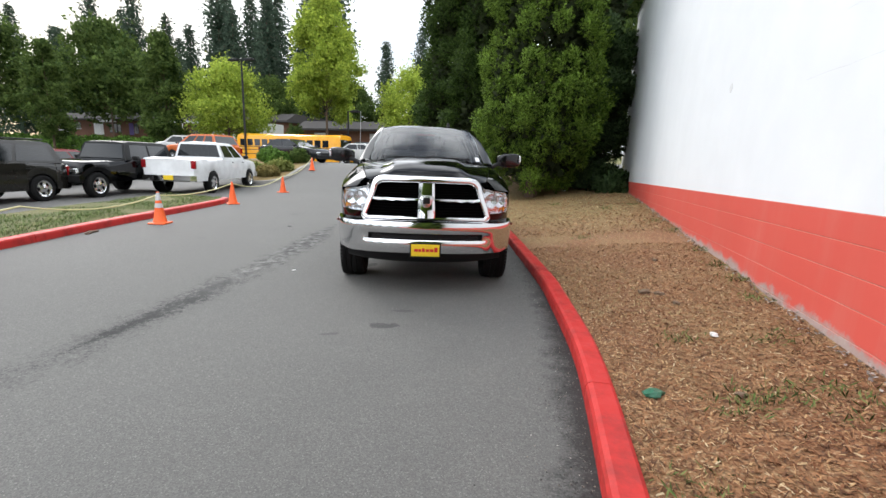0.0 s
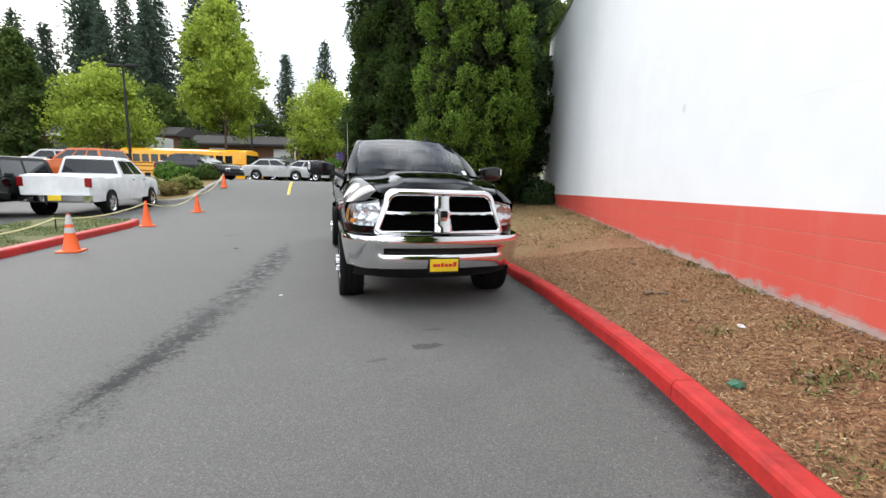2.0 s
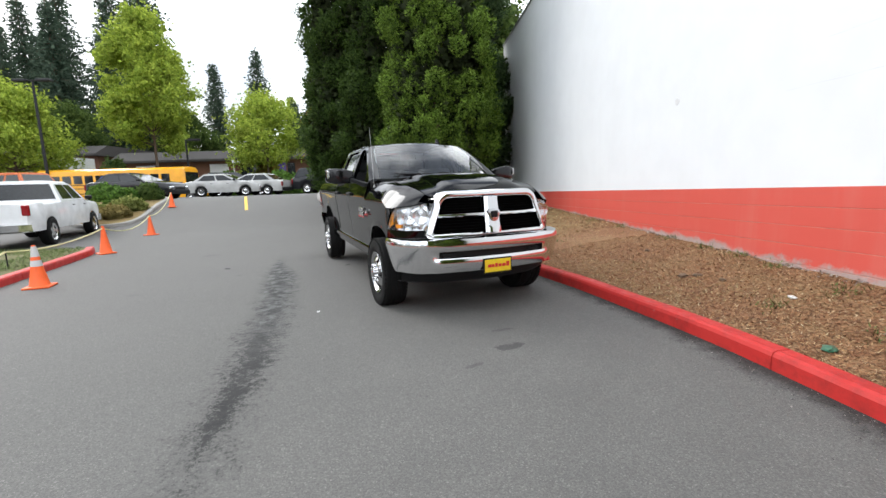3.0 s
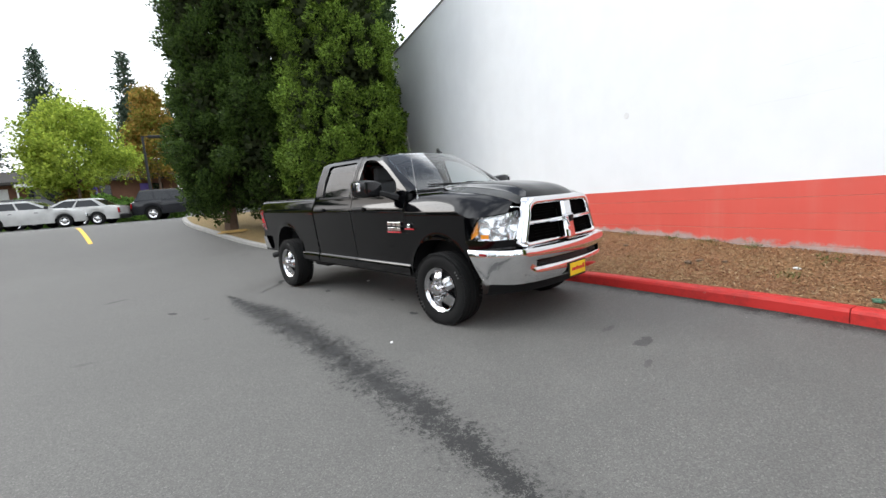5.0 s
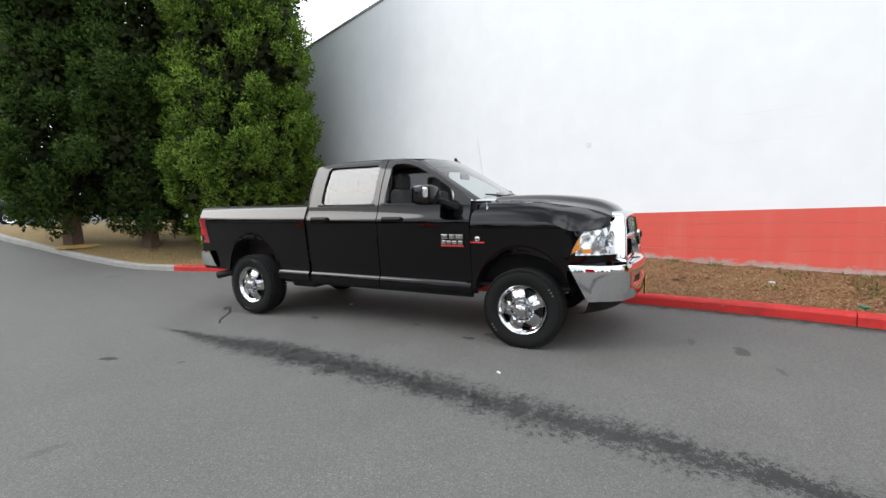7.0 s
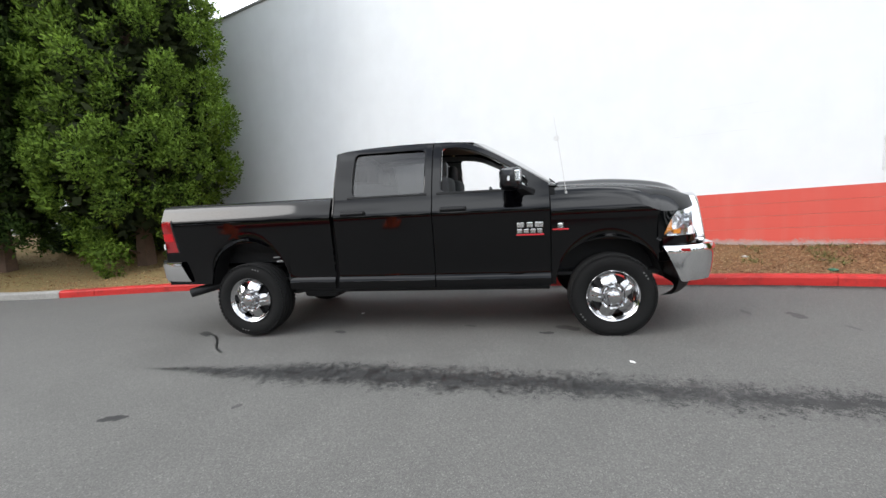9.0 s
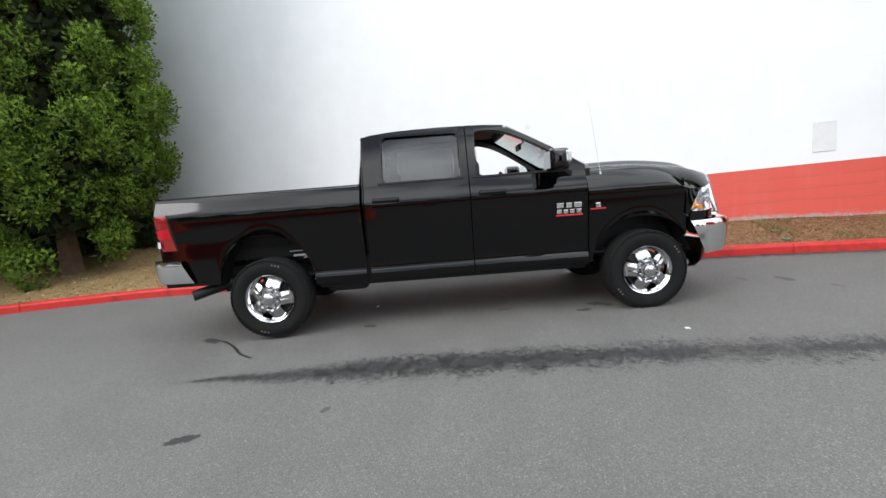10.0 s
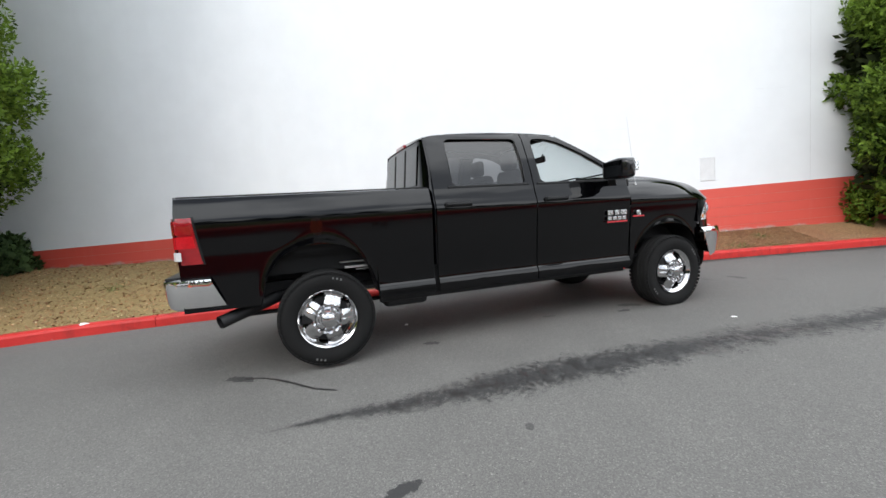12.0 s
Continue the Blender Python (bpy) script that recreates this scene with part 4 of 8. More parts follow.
def rounded_loop(w_top, w_bot, z_top, z_bot, r_top, r_bot, n=7):
    """A closed loop in (y, z), a trapezium with round corners, from the lower left round."""
    cs = [(w_bot, z_bot, -90), (w_top, z_top, 0), (-w_top, z_top, 90), (-w_bot, z_bot, 180)]
    pts = []
    for y, z, a0 in cs:
        r = r_bot if z == z_bot else r_top
        cy, cz = y - math.copysign(r, y), z + (r if z == z_bot else -r)
        for i in range(n + 1):
            a = radians(a0 + 90 * i / n)
            pts.append((cy + r * math.cos(a), cz + r * math.sin(a)))
    return pts


def nose_x(y, z):
    return plan_front(y) + 0.03 - 0.075 * (z - 0.87) / 0.45


def build_truck():
    t = empty("pickup_truck", TRUCK, "black crew-cab pickup with chrome grille, bumpers and wheels", "pickup truck")

    for s in (-1, 1):
        # bed side
        bm = bmesh.new()
        side_skin(bm, s, -1.05, 0.985, lambda x: SIDE_BED if x > 0 else SIDE_TAIL, lambda x: 0.505 if x > 0 else 0.575, 1.47)
        part("bed_side", bm, BLACK_PAINT, t, smooth=True)
        # inner wall of the bed
        bm = bmesh.new()
        add_box(bm, (2.0, 0.03, 0.52), (-0.03, s * 0.815, 1.2))
        add_box(bm, (2.02, 0.06, 0.02), (-0.035, s * 0.835, 1.462), 0.006)
        part("bed_inner_wall", bm, BLACK_PLASTIC, t)
        # doors
        rear = bmesh.new()
        side_skin(rear, s, 1.03, 2.075, SIDE_DOOR, 0.50, 1.439, fl=True)
        op_r = frame_skin(rear, s, 1.03, 2.075, 1.215, 2.005, 1.925)
        door_r = part("rear_door", rear, BLACK_PAINT, t, smooth=True)
        front = bmesh.new()
        side_skin(front, s, 2.087, 3.235, SIDE_DOOR, 0.50, lambda x: min(1.439, roof_edge(x) + 0.03))
        op_f = frame_skin(front, s, 2.087, 3.235, 2.165, 3.04, 1.925)
        door_f = part("front_door", front, BLACK_PAINT, t, smooth=True)
        part("window", pane(op_r, s, 0.025), GLASS_TINT, door_r, "dark tinted glass", smooth=True).visible_shadow = False
        if s > 0:
            part("window", pane([o for o in op_f if o[0] > 2.9], s, 0.025), GLASS_CLEAR, door_f, smooth=True).visible_shadow = False
        # rubber seal strip at the belt
        for ops, d in ((op_r, door_r), (op_f, door_f)):
            bm = bmesh.new()
            x0, x1 = ops[0][0] - 0.05, ops[-1][0] + 0.03
            add_grid(bm, [[(x, s * (cab_y(z) + o), z) for z, o in ((1.443, 0.002), (1.447, 0.01), (1.461, 0.01), (1.465, 0.0))] for x in steps(x0, x1, 12)], flip=s > 0)
            part("belt_seal", bm, BLACK_PLASTIC, d)
        for x, d in ((1.245, door_r), (2.3, door_f)):
            y = curve_at(SIDE_DOOR, 1.29)
            bm = bmesh.new()
            add_grid(bm, [[(x + u, s * (y + o), 1.292 + w) for w, o in ((-0.024, 0.0), (-0.02, 0.03), (0.0, 0.042), (0.018, 0.034), (0.024, 0.0))] for u in steps(-0.12, 0.12, 8)], flip=s > 0)
            add_box(bm, (0.03, 0.03, 0.045), (x + 0.118, s * (y + 0.012), 1.292), 0.008)
            add_box(bm, (0.03, 0.03, 0.045), (x - 0.118, s * (y + 0.012), 1.292), 0.008)
            part("handle", bm, BLACK_PLASTIC, d, "black pull handle", smooth=True)
        # body frame behind the shut lines, and the sill's inner face
        bm = bmesh.new()
        add_box(bm, (0.1, 0.03, 0.95), (2.08, s * 0.9, 0.98))
        add_grid(bm, [[(2.03, s * (cab_y(z) - 0.03), z), (2.13, s * (cab_y(z) - 0.03), z)] for z in steps(1.45, 1.92, 8)])
        add_box(bm, (0.12, 0.03, 0.95), (1.03, s * 0.88, 0.99))
        add_box(bm, (0.1, 0.03, 0.95), (3.24, s * 0.9, 0.98))
        add_box(bm, (2.75, 0.04, 0.16), (1.85, s * 0.86, 0.53), 0.01)
        add_grid(bm, [[(1.04, s * (cab_y(z) - 0.03), z), (1.12, s * (cab_y(z) - 0.03), z)] for z in steps(1.45, 1.92, 8)])
        part("body_frame", bm, BLACK_PLASTIC, t)
        # inner door skins
        for x0, x1, d in ((1.1, 2.06, door_r), (2.1, 3.2, door_f)):
            part("door_lining", box_bm((x1 - x0, 0.05, 0.86), ((x0 + x1) / 2, s * 0.87, 1.02), 0.02), TRIM_GREY, d)
        # front fender: side and shoulder
        bm = bmesh.new()
        side_skin(bm, s, 3.247, 4.215, SIDE_FENDER, 0.52, lambda x: lerp(1.262, lamp_top(0.985) + 0.004, smooth01(4.0, 4.28, x)))
        rows = []
        for x in steps(3.247, 4.15, 18) + steps(4.17, 4.57, 22):
            yo = plan_width(x + 0.06 * smooth01(4.25, 4.6, x))
            yi = min(hood_half(x) + 0.006, yo - 0.004)
            zo = lerp(1.262, lamp_top(yo) + 0.004, smooth01(4.0, 4.28, x))
            if x < 4.215:
                yo = soft_at(SIDE_FENDER, zo)
            zi = hood_z(x, yi) - 0.003
            row = []
            for k in range(9):
                q = k / 8
                row.append((x, s * lerp(yo, yi, q), lerp(zo, max(zo, zi), lerp(math.sin(q * math.pi / 2) ** 0.85, q**1.05, 0.6 * smooth01(3.9, 4.35, x)))))
            rows.append(row)
        add_grid(bm, rows, flip=s > 0)
        # the fender's skin over the slanted rear of the lamp
        rows = []
        for f in steps(60, 90, 14):
            y, x = 0.62 + 0.38 * math.sin(radians(f)), 4.69 - 0.07 * math.sin(radians(f)) - 0.42 * (1 - math.cos(radians(f)))
            zb = lamp_top(y) - 0.27 * max(0.0, (f - 66) / 21) ** 1.4
            zt = max(lerp(1.262, lamp_top(y) + 0.004, smooth01(4.0, 4.28, x)), zb + 0.002)
            rows.append([(x, s * (y - 0.006 * (k / 4)), lerp(max(0.93, zb), zt, k / 4)) for k in range(5)])
        add_grid(bm, rows, flip=s < 0)
        part("front_fender", bm, BLACK_PAINT, t, smooth=True)
        # cowl corner between fender and windscreen pillar
        bm = bmesh.new()
        rows = []
        for q in steps(0, 1, 14):
            x = lerp(2.5, 3.27, q)
            yo = cab_y(roof_edge(x) - 0.004)
            yi = lerp(0.65, 0.80, q)
            zo = roof_edge(x) - 0.004
            zi = lerp(1.96, 1.49, q)
            rows.append([(x, s * yo, zo), (x + 0.012, s * lerp(yo, yi, 0.4), lerp(zo, zi, 0.55) + 0.008), (x + 0.03, s * yi, zi)])
        add_grid(bm, rows, flip=s > 0)
        part("windscreen_pillar", bm, BLACK_PAINT, t, smooth=True)
        # rear cab corner
        bm = bmesh.new()
        rows = []
        for z in CAB_ROWS:
            y = cab_side(z)
            rows.append([(1.02, s * y, z), (1.012, s * (y - 0.001), z), (cab_back_x(1.0, z), s * (y - 0.006), z)])
        add_grid(bm, rows, flip=s < 0)
        part("cab_corner", bm, BLACK_PAINT, t, smooth=True)
        # wheel housings
        for xc, hw, zf, zt in (ARCH_F, ARCH_R):
            bm = bmesh.new()
            arc = []
            for v in steps(-1, 1, 24, True):
                d = abs(v)
                arc.append((xc + v * hw * 0.995, max(0.56, zf + (zt - zf) * (1 - d**2.5) ** (1 / 2.5))))
            inner = 0.66 if xc > 1 else 0.72
            add_grid(bm, [[(x, s * (curve_at(SIDE_BED, z) + flare(x, z) - 0.012), z), (x, s * inner, z)] for x, z in arc], flip=s < 0)
            add_grid(bm, [[(x, s * inner, z), (x, s * inner, min(z, 0.6 if xc > 1 else 0.78))] for x, z in arc])
            part("wheel_housing", bm, BLACK_PLASTIC, t, smooth=True)
        # headlight: reflector box, lens and amber corner
        ys = steps(0, 1, 26)
        def lamp_z(f):
            """The lens's lower and upper edge at the angle f round the nose."""
            y = 0.62 + 0.38 * math.sin(radians(f))
            return 0.945, lamp_top(y) - 0.27 * max(0.0, (f - 66) / 21) ** 1.4
        def lamp(k, q, back=0.0):
            f = lerp(5, 87, k)
            y, x = 0.62 + 0.38 * math.sin(radians(f)), 4.69 - 0.07 * math.sin(radians(f)) - 0.42 * (1 - math.cos(radians(f)))
            zb, zt = lamp_z(f)
            z = lerp(zb, zt, q)
            n = Vector((math.cos(radians(f)), math.sin(radians(f)) * 1.1)).normalized()
            d = -0.012 - 0.05 * (z - 0.95) / 0.25 * math.cos(radians(f)) - back + 0.01 * math.sin(math.pi * q) - 0.045 * (1 - k) ** 2
            return (x + n.x * d, s * (y + n.y * min(d, 0.0)), z)
        bm = bmesh.new()
        add_grid(bm, [[lamp(y, q) for q in steps(0, 1, 6)] for y in ys], flip=s > 0)
        head = part("headlight", bm, LAMP_CLEAR, t, "clear headlamp with an amber corner", smooth=True)
        head.visible_shadow = False
        bm = bmesh.new()
        nq = 8
        add_grid(bm, [[lamp(y, q, 0.055 + 0.012 * math.sin(q * 9) * math.sin(y * 16)) for q in steps(0, 1, nq)] for y in ys], flip=s > 0)
        add_grid(bm, [[lamp(y, 1, 0), lamp(y, 1, 0.07)] for y in ys])
        add_grid(bm, [[lamp(y, 0, 0), lamp(y, 0, 0.07)] for y in ys])
        part("reflector", bm, REFLECTOR, head, smooth=True)
        bm = bmesh.new()
        caps = []
        for y in ys:
            p = lamp(y, 1, 0)
            caps.append([(p[0] + 0.002, p[1], p[2] - 0.004), (p[0] - 0.02, p[1] - s * 0.008, p[2] + 0.014), (p[0] - 0.07, p[1] - s * 0.03, p[2] + 0.03)])
        add_grid(bm, caps, flip=s > 0)
        part("lamp_brow", bm, BLACK_PAINT, t, smooth=True)
        bm = bmesh.new()
        for yc, r in ((0.2, 0.075), (0.47, 0.066)):
            p = lamp(yc, 0.55, 0.05)
            add_revolve(bm, [(0.001, -0.0), (r * 0.5, 0.01), (r, 0.045), (r * 1.05, 0.046)], 20, "Y", (0, 0, 0))
            vs = bm.verts[:][-80:]
            bm.verts.ensure_lookup_table()
            vs = [bm.verts[i] for i in range(len(bm.verts) - 80, len(bm.verts))]
            bmesh.ops.transform(bm, matrix=Matrix.Translation(p) @ pose(0, 0, 0, 0, 0, -90 + s * 18), verts=vs)
        part("lamp_bowl", bm, REFLECTOR, head, smooth=True)
        bm = bmesh.new()
        add_grid(bm, [[lamp(y, q, 0.022) for q in steps(0.3, 0.94, 4)] for y in steps(0.8, 0.93, 6)], flip=s > 0)
        add_grid(bm, [[lamp(y, q, 0.03) for q in steps(0.08, 0.26, 3)] for y in steps(0.62, 0.76, 5)], flip=s > 0)
        part("turn_signal", bm, LAMP_AMBER, head, "amber turn signal", smooth=True)
        # black filler under the lamp, and the fender's front edge
        bm = bmesh.new()
        add_grid(bm, [[(plan_front(y) - 0.03, s * y, z) for z in (0.84, 0.95)] for y in steps(0.64, 0.995, 14)], flip=s > 0)
        add_grid(bm, [[(4.212, s * (curve_at(SIDE_FENDER, z) + flare(4.212, z)), z), (4.29, s * 0.955, z)] for z in steps(0.8, 1.2, 6)])
        part("lamp_filler", bm, BLACK_PAINT, t, smooth=True)
        # tail lamp
        bm = bmesh.new()
        rows = []
        for z in steps(0.95, 1.305, 12):
            k = (z - 0.95) / 0.355
            xf = lerp(-0.875, -0.925, k**0.8)
            y = curve_at(SIDE_BED, z) + 0.008
            rows.append([(xf, s * (y - 0.012), z), (xf - 0.006, s * (y + 0.001), z), (-1.01, s * y, z), (-1.05, s * (y - 0.012), z), (-1.072, s * (y - 0.05), z), (-1.075, s * (y - 0.13), z), (-1.05, s * (y - 0.14), z)])
        add_grid(bm, rows, flip=s > 0)
        tail = part("tail_light", bm, LAMP_RED, t, "red tail lamp with a white reversing lens", smooth=True)
        bm = bmesh.new()
        add_grid(bm, [[(x, s * y, z) for x, y in ((-1.02, 1.0), (-1.056, 0.988), (-1.08, 0.94), (-1.081, 0.87))] for z in (0.985, 1.015, 1.05)], flip=s > 0)
        part("reversing_lens", bm, REFLECTIVE, tail)
        for z0, z1, mat in ((1.075, 1.165, LAMP_BRIGHT), (1.18, 1.285, LAMP_RED)):
            bm = bmesh.new()
            def lens(k, z):
                xf = lerp(-0.875, -0.925, max(0.0, (z - 0.95) / 0.355) ** 0.8) - 0.018
                y = curve_at(SIDE_BED, z) + 0.012
                return [(xf, s * (y - 0.004), z), (xf - 0.02, s * y, z), (-1.0, s * (y + 0.001), z), (-1.045, s * (y - 0.008), z), (-1.072, s * (y - 0.04), z), (-1.079, s * (y - 0.11), z)][k]
            add_grid(bm, [[lens(k, z) for k in range(6)] for z in steps(z0, z1, 5)], flip=s > 0)
            part("lamp_segment", bm, mat, tail, smooth=True)
        bm = bmesh.new()
        seal = []
        for z in steps(0.945, 1.31, 12):
            xf = lerp(-0.875, -0.925, max(0.0, (z - 0.95) / 0.355) ** 0.8)
            y = curve_at(SIDE_BED, z)
            seal.append([(xf + 0.012, s * (y - 0.002), z), (xf + 0.006, s * (y + 0.008), z), (xf - 0.006, s * (y + 0.008), z)])
        add_grid(bm, seal, flip=s > 0)
        part("lamp_seal", bm, BLACK_PLASTIC, tail)
        # towing mirror
        bm = bmesh.new()
        def ring(cy, cz, wx, wz, tilt=0):
            return [(2.885 + tilt + wx * math.copysign(abs(math.cos(a)) ** 0.36, math.cos(a)), s * cy, cz + wz * math.copysign(abs(math.sin(a)) ** 0.36, math.sin(a))) for a in [i * math.tau / 28 for i in range(28)]]
        add_grid(bm, [ring(1.05, 1.53, 0.04, 0.05), ring(1.07, 1.53, 0.07, 0.075), ring(1.15, 1.535, 0.092, 0.094), ring(1.28, 1.54, 0.098, 0.102), ring(1.37, 1.545, 0.08, 0.09, -0.01), ring(1.405, 1.545, 0.045, 0.065, -0.02), ring(1.412, 1.545, 0.012, 0.025, -0.02)], close_v=True, flip=s < 0)
        mir = part("side_mirror", bm, GLOSS_PLASTIC, t, "black towing mirror", smooth=True)
        bm = bmesh.new()
        arm = [(0.925, 3.0, 3.13, 1.37, 1.455), (0.98, 2.965, 3.06, 1.41, 1.475), (1.04, 2.93, 3.0, 1.445, 1.5), (1.12, 2.88, 2.96, 1.46, 1.53)]
        add_grid(bm, [[(xa, s * y, za), (xb, s * y, za), (xb, s * y, lerp(za, zb, 0.7)), (lerp(xb, xa, 0.3), s * y, zb), (xa, s * y, zb)] for y, xa, xb, za, zb in arm], close_v=True)
        part("mirror_arm", bm, BLACK_PLASTIC, mir, smooth=True)
        bm = bmesh.new()
        add_grid(bm, [[(2.785, s * y, z) for z in (1.465, 1.615)] for y in (1.12, 1.37)])
        part("mirror_glass", bm, plain("dark_mirror_silver", (0.2, 0.21, 0.22), 0.04, 1.0) if "dark_mirror_silver" not in bpy.data.materials else bpy.data.materials["dark_mirror_silver"], mir)
        bm = bmesh.new()
        add_box(bm, (0.05, 0.03, 0.1), (2.945, s * 1.385, 1.56), 0.01)
        part("marker_lens", bm, REFLECTOR, mir)
        # fender badges as plain shapes
        if s < 0:
            for i, w in enumerate((0.07, 0.06, 0.08)):
                part("badge", box_bm((w, 0.012, 0.05), (2.955 + i * 0.088, -1.004, 1.105), 0.004), SATIN, t, "chrome badge block")
            for i in range(4):
                part("badge", box_bm((0.05, 0.012, 0.042), (2.945 + i * 0.064, -1.003, 1.045), 0.004), SATIN, t, "chrome badge block")
            part("badge", box_bm((0.055, 0.012, 0.05), (3.33, -1.004, 1.09), 0.014), SATIN, t, "chrome badge block")
            part("badge_bar", box_bm((0.26, 0.012, 0.014), (3.045, -1.004, 1.01), 0.003), BADGE_RED, t, "red badge bar")
            part("badge_bar", box_bm((0.15, 0.012, 0.014), (3.33, -1.004, 1.052), 0.003), BADGE_RED, t, "red badge bar")

    # roof
    bm = bmesh.new()
    rows = []
    for x in [1.0, 1.012, 1.03, 1.06, 1.1, 1.15, 1.2] + steps(1.3, 2.42, 12) + [2.48, 2.53]:
        ze = roof_edge(x) - 0.004
        ye = cab_y(ze)
        crown = curve_at([(1.0, 0.012), (1.05, 0.028), (1.2, 0.044), (2.3, 0.042), (2.53, 0.066)], x)
        xf = lambda y: x + (0.07 * (1 - (y / ye) ** 2) if x > 2.4 else 0.0) - (0.012 * (1 - (y / ye) ** 2) if x < 1.1 else 0.0)
        row = []
        for v in [-1, -0.985, -0.95, -0.9, -0.8, -0.6, -0.3, 0, 0.3, 0.6, 0.8, 0.9, 0.95, 0.985, 1]:
            row.append((xf(v * ye), v * ye, ze + crown * (1 - abs(v) ** 3.2)))
        rows.append(row)
    add_grid(bm, rows, flip=True)
    part("roof", bm, BLACK_PAINT, t, smooth=True)
    bm = bmesh.new()
    add_cyl(bm, 0.03, 0.018, (2.5, 0.33, 2.005), (2.48, 0.33, 2.065), 10)
    add_box(bm, (0.09, 0.06, 0.02), (2.5, 0.33, 2.008), 0.008)
    part("roof_antenna", bm, BLACK_PLASTIC, t)
    # windscreen
    def screen(u, v):
        """u across from -1 to 1, v up from 0 to 1."""
        x0, z0, w0 = 3.375 - 0.13 * u * u, 1.497 - 0.008 * u * u, 0.815
        x1, z1, w1 = 2.6 - 0.075 * u * u, 1.998 - 0.045 * u * u, 0.675
        w = lerp(w0, w1, v)
        return (lerp(x0, x1, v) + 0.018 * math.sin(math.pi * v), u * w, lerp(z0, z1, v) + 0.012 * math.sin(math.pi * v))
    bm = bmesh.new()
    add_grid(bm, [[screen(u, v) for v in steps(0, 1, 8)] for u in steps(-1, 1, 16)])
    part("windscreen", bm, GLASS_CLEAR, t, "curved windscreen", smooth=True).visible_shadow = False
    bm = bmesh.new()
    for s in (-1, 1):
        for x0, y0, x1, y1 in ((3.36, 0.12 + 0.0 * s, 3.22, 0.62),):
            a = Vector(screen(-0.1 * s if s < 0 else 0.75, 0.05)) + Vector((0.02, 0, 0.012))
            b = Vector(screen(-0.75 if s < 0 else 0.0, 0.08)) + Vector((0.02, 0, 0.014))
            add_cyl(bm, 0.011, 0.008, a, b, 8)
    part("wiper", bm, BLACK_PLASTIC, t)
    bm = bmesh.new()
    add_grid(bm, [[(x, y, z) for x, z in ((3.18 - 0.1 * (y / 0.8) ** 2, 1.455), (3.3 - 0.12 * (y / 0.8) ** 2, 1.478), (3.42 - 0.12 * (y / 0.8) ** 2, 1.47))] for y in steps(-0.8, 0.8, 12)])
    part("cowl_panel", bm, BLACK_PLASTIC, t, smooth=True)
    bm = bmesh.new()
    add_grid(bm, [[(screen(u, v)[0] - 0.004, screen(u, v)[1], screen(u, v)[2]) for v in (0.95, 0.975, 1.0)] for u in steps(-0.95, 0.95, 8)])
    part("sun_band", bm, BLACK_PLASTIC, t)
    bm = bmesh.new()
    add_grid(bm, [[(screen(u, v)[0] + 0.004, screen(u, v)[1], screen(u, v)[2] + 0.003) for v in (0.03, 0.14)] for u in (0.86, 0.93)])
    part("window_sticker", bm, plain("white_sticker", (0.75, 0.75, 0.75), 0.6), t, "small white windscreen sticker")
    # hood
    bm = bmesh.new()
    rows = []
    for u in [0, 0.02] + steps(0.06, 0.9, 16) + [0.925, 0.95, 0.97, 0.985, 1.0]:
        row = []
        for v in steps(-1, 1, 48):
            xe = lerp(3.26, 4.59, u)
            y = v * hood_half(xe)
            x = lerp(3.4 - 0.14 * v * v, plan_front(y) - 0.095, u)
            z = hood_z(x, y) - 0.055 * max(0.0, (u - 0.9) / 0.1) ** 2 * (1 - 0.8 * abs(v) ** 3)
            row.append((x, y, z))
        rows.append(row)
    add_grid(bm, rows, flip=True)
    part("hood", bm, BLACK_PAINT, t, smooth=60)
    # grille
    outer = rounded_loop(0.615, 0.715, 1.338, 0.868, 0.15, 0.05)
    inner = rounded_loop(0.55, 0.645, 1.268, 0.915, 0.1, 0.022)
    bm = bmesh.new()
    loops = []
    for k, dx in ((-0.12, -0.2), (-0.06, -0.012), (0.1, 0.012), (0.3, 0.022), (0.7, 0.022), (0.92, 0.01), (1.0, -0.006), (1.04, -0.06)):
        loops.append([(nose_x(lerp(o[0], i[0], k), lerp(o[1], i[1], k)) + dx, lerp(o[0], i[0], k), lerp(o[1], i[1], k)) for o, i in zip(outer, inner)])
    add_grid(bm, loops, close_v=True)
    grille = part("grille_surround", bm, CHROME, t, "chrome grille surround", smooth=42)
    bm = bmesh.new()
    add_grid(bm, [[(nose_x(y, z) + d, y, z) for z, d in ((1.075, -0.05), (1.078, 0.0), (1.09, 0.014), (1.107, 0.014), (1.118, 0.0), (1.12, -0.05))] for y in steps(-0.6, 0.6, 24)])
    part("cross_bar", bm, CHROME, grille, smooth=True)
    bm = bmesh.new()
    add_grid(bm, [[(nose_x(0, z) + d, y * lerp(1.05, 0.92, (z - 0.9) / 0.37), z) for y, d in ((-0.093, -0.05), (-0.09, 0.004), (-0.062, 0.03), (0.0, 0.034), (0.062, 0.03), (0.09, 0.004), (0.093, -0.05))] for z in steps(0.905, 1.275, 8)], flip=True)
    part("centre_bar", bm, CHROME, grille, smooth=True)
    bm = bmesh.new()
    rows = [(0.0, 1.145), (0.055, 1.14), (0.075, 1.115), (0.05, 1.06), (0.028, 1.025), (0.0, 1.018), (-0.028, 1.025), (-0.05, 1.06), (-0.075, 1.115), (-0.055, 1.14)]
    c = bm.verts.new((nose_x(0, 1.09) + 0.055, 0, 1.09))
    o = [bm.verts.new((nose_x(0, z) + 0.042, y, z)) for y, z in rows]
